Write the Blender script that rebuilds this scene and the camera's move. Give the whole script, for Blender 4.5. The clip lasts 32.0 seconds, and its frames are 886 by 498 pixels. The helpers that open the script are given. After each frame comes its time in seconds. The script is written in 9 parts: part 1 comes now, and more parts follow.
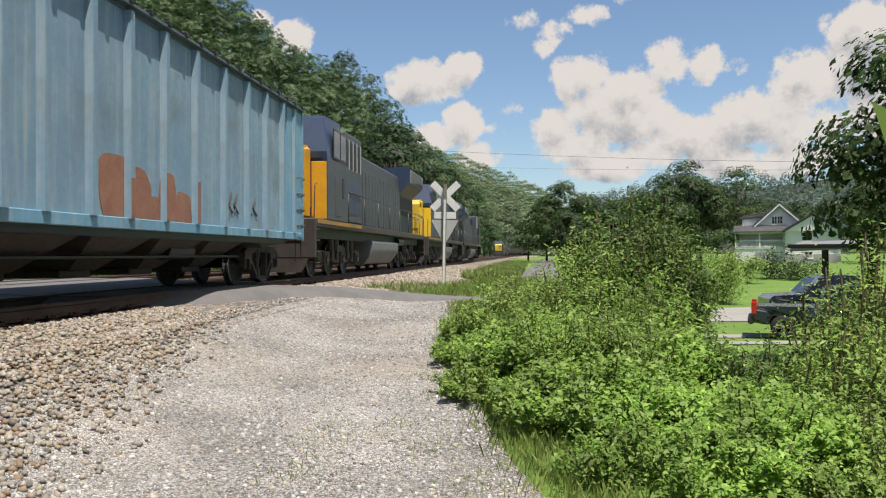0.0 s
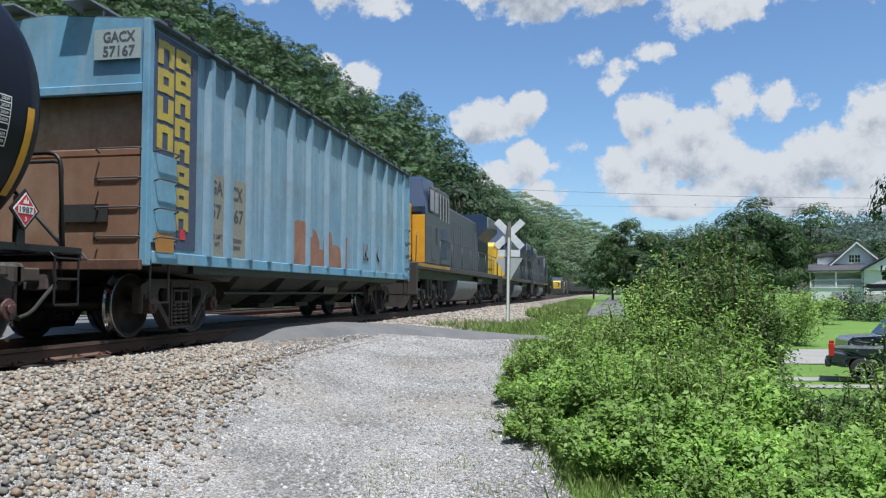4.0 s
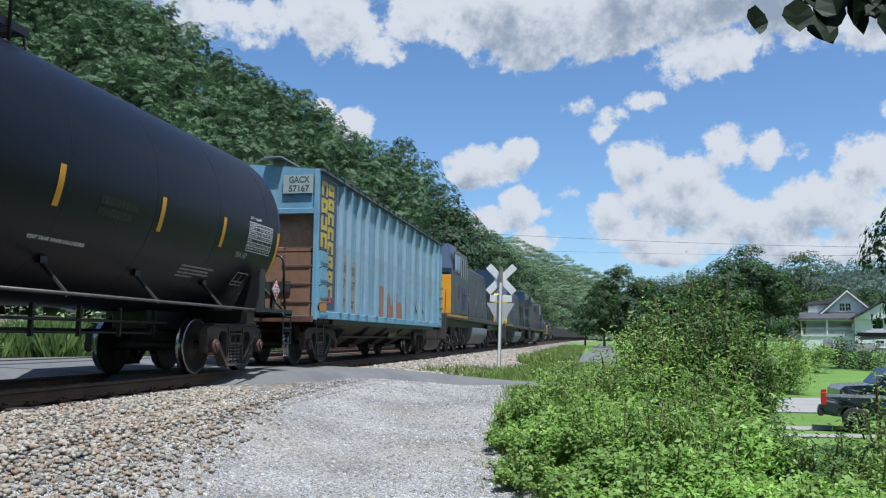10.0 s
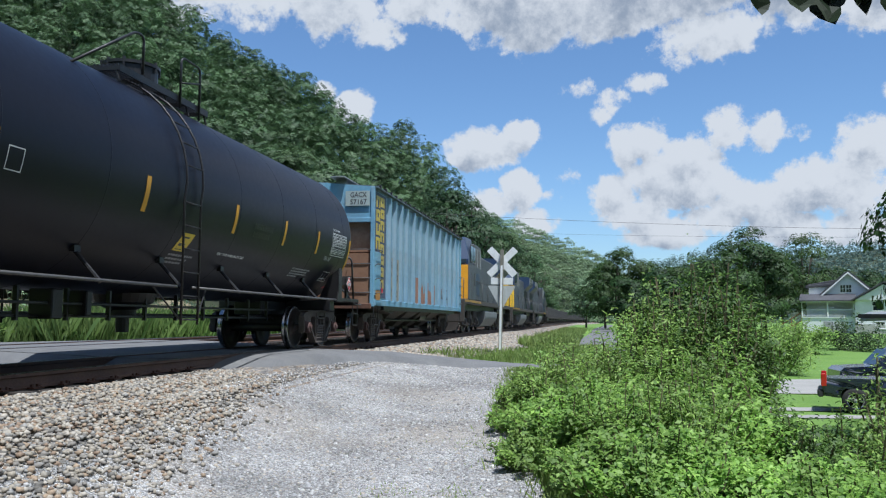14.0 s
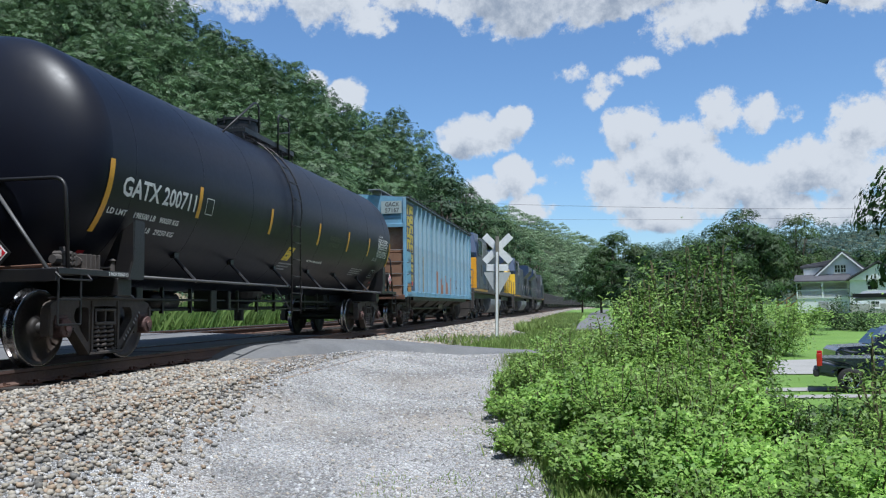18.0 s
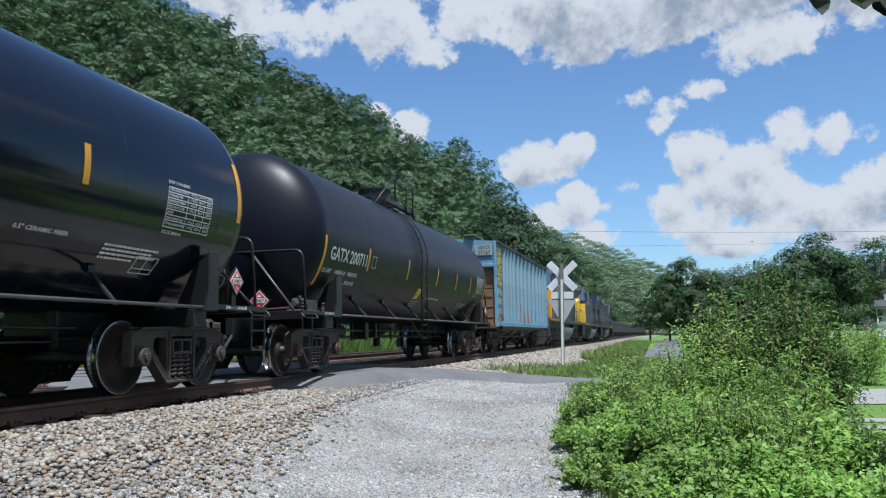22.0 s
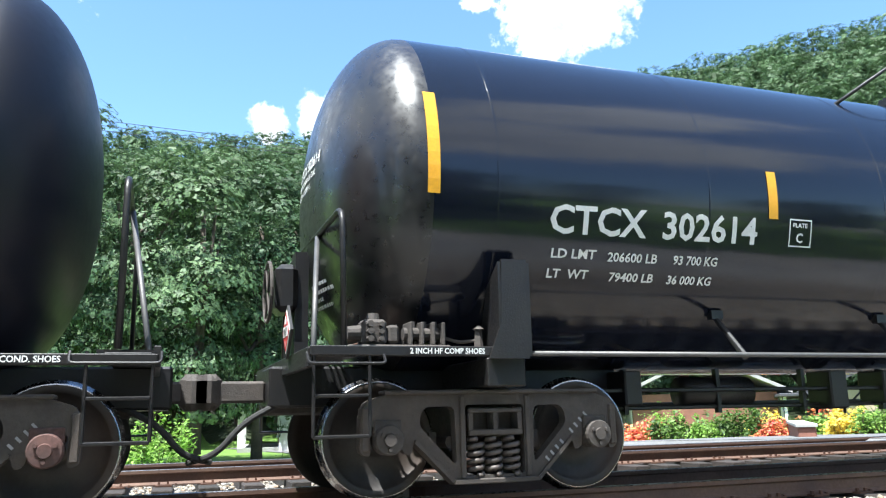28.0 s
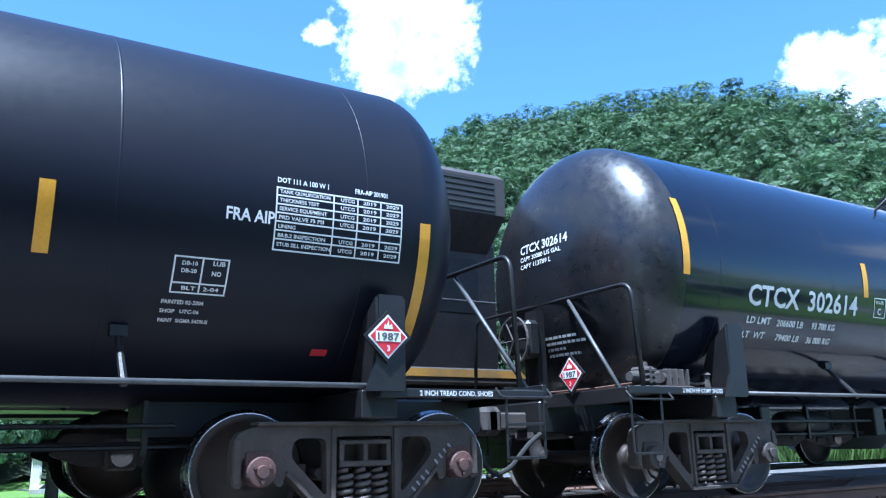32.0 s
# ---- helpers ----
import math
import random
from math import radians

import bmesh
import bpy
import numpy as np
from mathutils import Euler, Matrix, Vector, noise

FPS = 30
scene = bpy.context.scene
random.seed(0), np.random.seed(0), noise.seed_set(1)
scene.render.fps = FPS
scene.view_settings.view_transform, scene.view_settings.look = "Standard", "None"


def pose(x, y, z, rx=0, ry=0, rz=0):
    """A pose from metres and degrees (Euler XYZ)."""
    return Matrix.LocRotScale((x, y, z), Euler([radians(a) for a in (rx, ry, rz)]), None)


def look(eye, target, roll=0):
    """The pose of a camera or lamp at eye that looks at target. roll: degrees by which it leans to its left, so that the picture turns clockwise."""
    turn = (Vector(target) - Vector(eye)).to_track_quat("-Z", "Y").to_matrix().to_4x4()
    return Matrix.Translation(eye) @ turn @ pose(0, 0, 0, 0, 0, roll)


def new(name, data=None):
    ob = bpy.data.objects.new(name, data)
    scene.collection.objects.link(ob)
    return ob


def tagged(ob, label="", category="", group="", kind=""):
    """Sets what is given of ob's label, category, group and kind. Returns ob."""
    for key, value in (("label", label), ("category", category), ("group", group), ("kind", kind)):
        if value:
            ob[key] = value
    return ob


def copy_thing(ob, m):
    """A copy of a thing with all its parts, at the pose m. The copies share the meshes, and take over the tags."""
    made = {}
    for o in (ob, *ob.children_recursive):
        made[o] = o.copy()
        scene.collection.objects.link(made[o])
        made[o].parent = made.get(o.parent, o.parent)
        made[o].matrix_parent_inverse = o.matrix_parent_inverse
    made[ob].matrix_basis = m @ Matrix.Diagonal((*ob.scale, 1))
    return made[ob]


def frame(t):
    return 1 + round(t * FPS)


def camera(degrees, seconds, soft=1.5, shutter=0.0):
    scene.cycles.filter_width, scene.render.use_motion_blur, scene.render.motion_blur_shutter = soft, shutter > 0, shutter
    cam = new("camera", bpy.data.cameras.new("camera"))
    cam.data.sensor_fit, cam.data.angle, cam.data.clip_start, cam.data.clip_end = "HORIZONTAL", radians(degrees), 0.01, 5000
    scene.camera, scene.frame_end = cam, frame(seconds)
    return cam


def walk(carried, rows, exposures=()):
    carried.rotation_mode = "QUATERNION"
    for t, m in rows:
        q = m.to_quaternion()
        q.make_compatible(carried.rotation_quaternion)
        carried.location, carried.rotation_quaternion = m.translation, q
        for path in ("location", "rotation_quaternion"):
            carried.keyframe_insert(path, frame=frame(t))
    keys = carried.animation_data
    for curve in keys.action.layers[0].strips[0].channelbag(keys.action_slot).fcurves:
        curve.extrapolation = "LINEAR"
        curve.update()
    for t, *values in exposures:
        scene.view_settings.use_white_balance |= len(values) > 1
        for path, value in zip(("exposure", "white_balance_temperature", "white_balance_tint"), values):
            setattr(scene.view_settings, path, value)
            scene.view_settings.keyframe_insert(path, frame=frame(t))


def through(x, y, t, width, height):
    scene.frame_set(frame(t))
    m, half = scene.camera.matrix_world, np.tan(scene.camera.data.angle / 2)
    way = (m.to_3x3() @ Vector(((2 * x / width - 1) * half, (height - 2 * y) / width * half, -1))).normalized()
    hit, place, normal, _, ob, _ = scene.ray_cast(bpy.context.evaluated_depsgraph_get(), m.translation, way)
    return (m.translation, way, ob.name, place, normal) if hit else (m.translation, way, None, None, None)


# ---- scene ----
# The line of the near track is the y axis; z = 0 is the top of its rails.
cam = camera(57.6, 32.0, soft=1.2)
PATH = [
    (0.0, -0.000, 0.000, 0.636, 0.38, 0.28, 6.43), (0.5, -0.000, -0.000, 0.636, 0.53, 0.66, 6.38), (1.0, -0.000, 0.000, 0.636, 0.34, 1.13, 6.96),
    (1.5, 0.000, 0.000, 0.636, 0.13, 1.26, 7.74), (2.0, -0.000, -0.000, 0.636, 0.71, 0.97, 8.76), (2.5, -0.000, 0.000, 0.636, 1.71, 0.67, 10.24),
    (3.0, 0.000, 0.000, 0.636, 2.22, 0.54, 11.09), (3.5, 0.000, -0.000, 0.636, 2.61, 0.13, 11.11), (5.5, 0.000, -0.000, 0.636, 4.73, -0.48, 10.45),
    (6.0, -0.000, -0.000, 0.636, 5.23, -0.90, 10.14), (6.5, 0.000, -0.000, 0.636, 5.54, -0.97, 10.21), (7.0, 0.000, -0.000, 0.636, 5.95, -1.00, 10.26),
    (7.5, -0.000, -0.000, 0.636, 6.36, -0.86, 10.43), (8.0, -0.000, -0.000, 0.636, 6.52, -0.93, 10.48), (8.5, -0.000, -0.000, 0.636, 6.71, -1.07, 10.31),
    (9.0, -0.000, -0.000, 0.636, 6.75, -1.23, 10.34), (9.5, -0.000, 0.000, 0.636, 6.63, -1.06, 10.39), (10.0, 0.000, 0.000, 0.636, 6.25, -0.53, 10.35),
    (10.5, 0.000, -0.000, 0.636, 6.02, -0.23, 10.16), (11.0, 0.000, -0.000, 0.636, 6.14, -0.28, 9.36), (11.5, 0.000, -0.000, 0.636, 6.16, -0.33, 8.58),
    (12.0, 0.000, -0.000, 0.636, 6.04, -0.24, 8.58), (12.5, 0.000, -0.000, 0.636, 5.94, 0.23, 9.54), (13.0, -0.000, 0.000, 0.636, 5.75, 0.43, 10.70),
    (13.5, -0.000, 0.000, 0.636, 5.63, -0.05, 10.79), (14.0, -0.000, 0.000, 0.636, 5.04, -0.35, 10.43), (14.5, -0.000, -0.000, 0.636, 4.34, -0.42, 10.10),
    (16.5, 0.000, 0.000, 0.636, 4.83, 0.02, 10.46), (17.0, 0.000, 0.000, 0.636, 4.56, 0.19, 10.74), (17.5, 0.000, 0.000, 0.636, 4.25, 0.46, 10.67),
    (18.0, 0.000, 0.000, 0.636, 4.16, 0.74, 10.18), (18.5, 0.000, 0.000, 0.636, 4.04, 0.83, 9.80), (19.0, 0.000, -0.000, 0.636, 4.40, 0.72, 9.98),
    (19.5, 0.000, -0.000, 0.636, 4.94, 0.58, 10.70), (20.0, 0.000, -0.000, 0.636, 5.26, 0.72, 11.80), (20.5, 0.000, -0.000, 0.636, 5.46, 0.86, 12.74),
    (21.0, 0.000, 0.000, 0.636, 5.72, 1.01, 13.38), (21.5, -0.000, -0.000, 0.636, 5.81, 1.03, 13.76), (22.0, 0.000, 0.000, 0.636, 6.24, 1.01, 14.74),
    (22.5, -0.002, 0.054, 0.640, 7.00, 1.38, 16.17), (23.0, -0.009, 0.074, 0.640, 7.50, 1.98, 20.24), (23.5, -0.043, 0.087, 0.659, 7.68, 2.21, 30.51),
    (24.0, -0.044, 0.064, 0.685, 7.48, 1.59, 43.05), (24.5, -0.107, -0.057, 0.689, 7.19, 0.72, 52.54), (25.0, -0.130, -0.137, 0.694, 6.73, 1.07, 57.66),
    (25.5, -0.124, -0.168, 0.697, 7.29, 1.30, 62.33), (26.0, -0.121, -0.177, 0.707, 9.09, 1.67, 67.05), (26.5, -0.084, -0.137, 0.700, 10.37, 1.68, 70.07),
    (28.5, -0.060, -0.037, 0.617, 11.97, 1.14, 70.47), (29.0, -0.042, -0.023, 0.617, 12.27, 1.46, 69.26), (29.5, -0.032, -0.008, 0.612, 12.62, 1.60, 67.80),
    (30.0, -0.037, -0.005, 0.610, 12.66, 1.66, 65.94), (30.5, -0.033, -0.009, 0.612, 12.68, 1.63, 64.70), (31.0, -0.030, -0.004, 0.613, 13.52, 1.38, 63.88),
    (31.5, -0.012, 0.006, 0.601, 14.35, 1.11, 62.02), (32.0, -0.021, 0.039, 0.592, 13.92, 1.44, 58.52),
]
# how far the near train has rolled since 6 s
ROLLED = [(0.0, -6.67), (3.0, -3.41), (6.0, 0.00), (9.0, 3.39), (13.0, 7.82), (17.0, 12.24), (21.0, 16.68), (24.0, 20.11), (26.0, 22.16), (28.5, 25.06), (30.0, 26.76), (32.0, 29.11)]
walk(cam, [(t, pose(x, y, z, 90 + rx, ry, rz)) for t, x, y, z, rx, ry, rz in PATH],
     exposures=[(0, 0.48, 7100, 12), (2, 0.47, 6650, 10), (3.5, 0.47, 6150, 9), (5.5, 0.47, 5850, 8), (22.5, 0.46, 5750, 8), (23.5, 0.9, 5250, 8), (24.5, 1.65, 5400, 9), (26.5, 1.92, 5850, 8),
                (28.5, 1.8, 6050, 5), (30, 1.75, 5450, 7), (31, 1.8, 5500, 11), (32, 1.62, 4700, 7)])

TRACK_A, TRACK_B, RISE_B = -7.2, -11.2, 0.08   # centres of the two tracks, height of the second one


def rolled(t):
    for (a, p), (b, q) in zip(ROLLED, ROLLED[1:]):
        if t <= b:
            return p + (q - p) * (t - a) / (b - a)
    return ROLLED[-1][1]


# ---------------------------------------------------------------- world and sun
SUN_TO = Vector((0.21, -0.28, 0.93)).normalized()


def make_world():
    world = bpy.data.worlds.new("sky")
    scene.world = world
    world.use_nodes = True
    nt = world.node_tree
    nt.nodes.clear()
    N, L = nt.nodes.new, nt.links.new
    out, bg = N("ShaderNodeOutputWorld"), N("ShaderNodeBackground")
    sky = N("ShaderNodeTexSky")
    sky.sky_type, sky.sun_disc = 'NISHITA', False
    sky.sun_elevation = math.asin(SUN_TO.z)
    sky.sun_rotation = math.atan2(SUN_TO.x, SUN_TO.y)
    sky.air_density, sky.dust_density, sky.ozone_density = 1.0, 0.6, 2.0
    coord = N("ShaderNodeTexCoord")
    def math_node(op, x, y, z=None):
        n = N("ShaderNodeMath")
        n.operation = op
        for i, v in enumerate((x, y) if z is None else (x, y, z)):
            if isinstance(v, (int, float)):
                n.inputs[i].default_value = v
            else:
                L(v, n.inputs[i])
        return n.outputs[0]

    def density(vec):
        """Thickness of the clouds in a direction: heaps at their places, broken up into billows."""
        total = None
        for az, el, wide, high, strength in CLOUDS:
            a, e = radians(az), radians(el)
            c = Vector((-math.sin(a) * math.cos(e), math.cos(a) * math.cos(e), math.sin(e)))
            right = Vector((math.cos(a), math.sin(a), 0))
            up = c.cross(right) if c.cross(right).z > 0 else right.cross(c)
            sub = N("ShaderNodeVectorMath")
            sub.operation = 'SUBTRACT'
            sub.inputs[1].default_value = c
            L(vec, sub.inputs[0])
            squares = []
            for axis, size in ((right, wide), (up, high), (c, 40)):
                dot = N("ShaderNodeVectorMath")
                dot.operation = 'DOT_PRODUCT'
                dot.inputs[1].default_value = axis / radians(size)
                L(sub.outputs[0], dot.inputs[0])
                squares.append(math_node('MULTIPLY', dot.outputs["Value"], dot.outputs["Value"]))
            heap = math_node('SUBTRACT', strength, math_node('ADD', math_node('ADD', squares[0], squares[1]), squares[2]))
            total = heap if total is None else math_node('SMOOTH_MAX', total, heap, 0.2)
        total = math_node('MAXIMUM', total, -0.9)
        for scale, detail, weight in ((15.0, 12.0, 4.6), (55.0, 8.0, 1.6)):
            t = N("ShaderNodeTexNoise")
            t.inputs["Scale"].default_value, t.inputs["Detail"].default_value, t.inputs["Roughness"].default_value = scale, detail, 0.66
            L(vec, t.inputs["Vector"])
            total = math_node('MULTIPLY_ADD', math_node('SUBTRACT', t.outputs["Fac"], 0.5), weight, total)
        for scale, weight in ((26.0, 0.5), (70.0, 0.35)):
            t = N("ShaderNodeTexVoronoi")
            t.inputs["Scale"].default_value = scale
            L(vec, t.inputs["Vector"])
            total = math_node('MULTIPLY_ADD', math_node('SUBTRACT', 0.5, t.outputs["Distance"]), weight, total)
        return total

    here = density(coord.outputs["Generated"])
    lift = N("ShaderNodeVectorMath")
    lift.operation = 'ADD'
    lift.inputs[1].default_value = (0.006, -0.005, 0.020)
    L(coord.outputs["Generated"], lift.inputs[0])
    above = density(lift.outputs[0])
    mask = N("ShaderNodeMapRange")
    mask.interpolation_type = 'SMOOTHSTEP'
    mask.inputs["From Min"].default_value, mask.inputs["From Max"].default_value = 0.0, 0.75
    L(here, mask.inputs["Value"])
    # bases of the heaps are greyer than their tops
    shade = N("ShaderNodeMapRange")
    shade.interpolation_type = 'SMOOTHSTEP'
    shade.inputs["From Min"].default_value, shade.inputs["From Max"].default_value = 0.7, 2.5
    L(above, shade.inputs["Value"])
    grey = N("ShaderNodeMix")
    grey.data_type = 'RGBA'
    grey.inputs[6].default_value = (1.0, 1.0, 1.01, 1)
    grey.inputs[7].default_value = (0.44, 0.50, 0.60, 1)
    L(shade.outputs[0], grey.inputs[0])
    lit = N("ShaderNodeVectorMath")
    lit.operation = 'SCALE'
    L(grey.outputs[2], lit.inputs[0])
    lit.inputs["Scale"].default_value = CLOUD_GLOW
    blue = N("ShaderNodeVectorMath")
    blue.operation = 'MULTIPLY'
    L(sky.outputs[0], blue.inputs[0])
    blue.inputs[1].default_value = SKY_TINT
    mix = N("ShaderNodeMix")
    mix.data_type = 'RGBA'
    L(mask.outputs[0], mix.inputs[0])
    L(blue.outputs[0], mix.inputs[6])
    L(lit.outputs[0], mix.inputs[7])
    L(mix.outputs[2], bg.inputs["Color"])
    bg.inputs["Strength"].default_value = SKY_STRENGTH
    L(bg.outputs[0], out.inputs[0])


SKY_STRENGTH, SKY_TINT, CLOUD_GLOW = 0.095, (0.86, 0.97, 1.06), 5.4
# azimuth to the left of the track's line, elevation, half width and half height in degrees, thickness
CLOUDS = [
    (29, 22.8, 4.0, 3.0, 1.35), (24.3, 21.6, 3.4, 2.0, 1.35), (18.5, 22, 4.4, 2.4, 1.4), (16, 20.1, 2.4, 1.2, 1.3), (12, 22.6, 4.0, 2.0, 1.4), (7.5, 22.4, 4.0, 2.6, 1.75), (3.6, 21.4, 3.0, 2.5, 1.75),
    (-1, 22.6, 4.0, 2.6, 1.85), (-7.7, 18.9, 3.4, 1.8, 1.35), (-9.8, 19.7, 2.8, 1.4, 1.3), (-7, 22.8, 5.0, 2.6, 1.9), (-14, 23, 5.0, 3.0, 1.8), (-19.5, 21.5, 4.0, 3.0, 1.6),
    (-3.9, 16.3, 1.6, 0.9, 0.8), (-1.7, 15.2, 1.5, 1.2, 0.75), (-0.8, 14.3, 1.0, 1.0, 0.6), (0.6, 16.1, 1.6, 0.9, 0.5), (16.8, 14.8, 1.45, 1.1, 1.4), (19, 15.9, 1.0, 0.7, 0.8),
    (7.4, 12.1, 2.6, 1.3, 1.4), (4.9, 13, 1.3, 1.1, 1.35), (8.9, 11.5, 1.3, 0.9, 1.2), (4.9, 9.2, 1.3, 1.4, 1.4), (6.9, 8.2, 1.9, 1.0, 1.35), (3.7, 6.9, 1.8, 1.0, 1.35), (1.3, 10.1, 1.8, 0.9, 0.6), (2.3, 8.6, 1.6, 1.0, 0.6),
    (-3.4, 12.3, 1.8, 1.7, 1.45), (-9.2, 12.8, 1.6, 1.5, 1.4), (-11.7, 12.3, 1.5, 1.6, 1.1), (-6.8, 11.1, 2.3, 1.4, 1.5), (-7.2, 9.3, 2.6, 1.6, 1.5), (-4.5, 9.7, 2.1, 2.0, 1.35), (-1.5, 8.5, 1.8, 1.6, 1.4), (-2.8, 7.3, 2.2, 1.2, 1.4),
    (-10.6, 8, 2.8, 1.6, 1.55), (-8.9, 6.9, 2.6, 1.1, 1.4), (-14.4, 8.9, 2.7, 1.7, 1.5), (-17.8, 10.8, 2.1, 1.9, 1.45), (-17.2, 8.3, 2.8, 1.7, 1.5), (-13.3, 12.2, 1.6, 0.8, 0.6), (-13, 6, 4.2, 1.2, 1.3), (-5.5, 6.1, 3.6, 1.0, 1.15),
    (-17.4, 5.9, 3.2, 1.2, 1.3), (-21.8, 12.5, 2.6, 3.0, 1.4), (-24.5, 9, 3.6, 3.2, 1.4), (60.5, 28.6, 4.4, 3.7, 1.45), (62.4, 25.7, 1.5, 1.7, 1.35), (67.2, 28.9, 1.2, 0.9, 1.15), (79, 21, 1.9, 1.7, 1.4),
    # heaps out of view are added, the high ones to brighten tank reflections
    (83.2, 20.3, 1.5, 1.3, 1.3), (112, 28, 12, 8, 1.0), (150, 35, 20, 10, 1.0), (-70, 36, 25, 11, 1.5), (-125, 40, 28, 13, 1.5), (200, 55, 25, 14, 1.2), (-95, 68, 14, 12, 1.4), (-40, 52, 16, 7, 1.3),
]
make_world()
sun = new("sun", bpy.data.lights.new("sun", 'SUN'))
sun.data.energy, sun.data.angle, sun.data.color = 5.0, radians(0.6), (1.0, 0.96, 0.90)
sun.matrix_world = look(SUN_TO * 60, (0, 0, 0))


# ---------------------------------------------------------------- materials
def mat(name, a, b=None, rough=0.6, metal=0.0, big=1.5, small=25.0, bump=0.0, bump_scale=60.0, rand=0.0, island=0.0,
        streak=None, rough_var=0.12, coat=0.0, dirt=None, dirt_amount=0.35, spec=0.5):
    """A surface of two colours mixed at two scales, with relief; rand and island vary whole pieces, streak runs down."""
    m = bpy.data.materials.new(name)
    m.use_nodes = True
    nt = m.node_tree
    N, L = nt.nodes.new, nt.links.new
    p = nt.nodes["Principled BSDF"]
    b = b or tuple(c * 0.72 for c in a)
    coord = N("ShaderNodeTexCoord")

    def noise_tex(scale, detail=5.0, stretch=None):
        t = N("ShaderNodeTexNoise")
        t.inputs["Scale"].default_value, t.inputs["Detail"].default_value, t.inputs["Roughness"].default_value = scale, detail, 0.62
        if stretch:
            mp = N("ShaderNodeMapping")
            mp.inputs["Scale"].default_value = stretch
            L(coord.outputs["Object"], mp.inputs[0])
            L(mp.outputs[0], t.inputs["Vector"])
        else:
            L(coord.outputs["Object"], t.inputs["Vector"])
        return t.outputs["Fac"]

    def mixer(fac, c1, c2):
        mx = N("ShaderNodeMix")
        mx.data_type = 'RGBA'
        if hasattr(fac, "is_output"):
            L(fac, mx.inputs[0])
        else:
            mx.inputs[0].default_value = fac
        for i, c in ((6, c1), (7, c2)):
            if isinstance(c, tuple):
                mx.inputs[i].default_value = (*c, 1)
            else:
                L(c, mx.inputs[i])
        return mx.outputs[2]

    def ramp(v, lo, hi, to_lo=0.0, to_hi=1.0):
        r = N("ShaderNodeMapRange")
        r.inputs["From Min"].default_value, r.inputs["From Max"].default_value = lo, hi
        r.inputs["To Min"].default_value, r.inputs["To Max"].default_value = to_lo, to_hi
        L(v, r.inputs["Value"])
        return r.outputs[0]

    col = mixer(ramp(noise_tex(big), 0.35, 0.65), a, b)
    grain = noise_tex(small, 6.0)
    col = mixer(ramp(grain, 0.3, 0.7, 0.0, 0.45), col, tuple(c * 0.7 for c in b))
    if streak:
        col = mixer(ramp(noise_tex(3.0, 6.0, (1.0, 2.2, 0.12)), 0.5, 0.72, 0.0, 0.8), col, streak)
    if dirt:
        col = mixer(ramp(noise_tex(0.9, 8.0), 0.48, 0.7, 0.0, dirt_amount), col, dirt)
    if rand or island:
        if rand:
            src = N("ShaderNodeObjectInfo").outputs["Random"]
        else:
            src = N("ShaderNodeNewGeometry").outputs["Random Per Island"]
        hsv = N("ShaderNodeHueSaturation")
        amount = rand or island
        L(ramp(src, 0, 1, 1 - amount, 1 + amount), hsv.inputs["Value"])
        L(ramp(src, 0, 1, 0.5 + amount * 0.06, 0.5 - amount * 0.06), hsv.inputs["Hue"])
        L(col, hsv.inputs["Color"])
        col = hsv.outputs[0]
    L(col, p.inputs["Base Color"])
    p.inputs["Metallic"].default_value = metal
    p.inputs["Specular IOR Level"].default_value = spec
    L(ramp(grain, 0.3, 0.7, max(0.03, rough - rough_var), min(1, rough + rough_var)), p.inputs["Roughness"])
    if coat:
        p.inputs["Coat Weight"].default_value = coat
        p.inputs["Coat Roughness"].default_value = 0.12
    if bump:
        bp = N("ShaderNodeBump")
        bp.inputs["Strength"].default_value, bp.inputs["Distance"].default_value = 0.8, bump
        L(noise_tex(bump_scale, 6.0), bp.inputs["Height"])
        L(bp.outputs[0], p.inputs["Normal"])
    return m


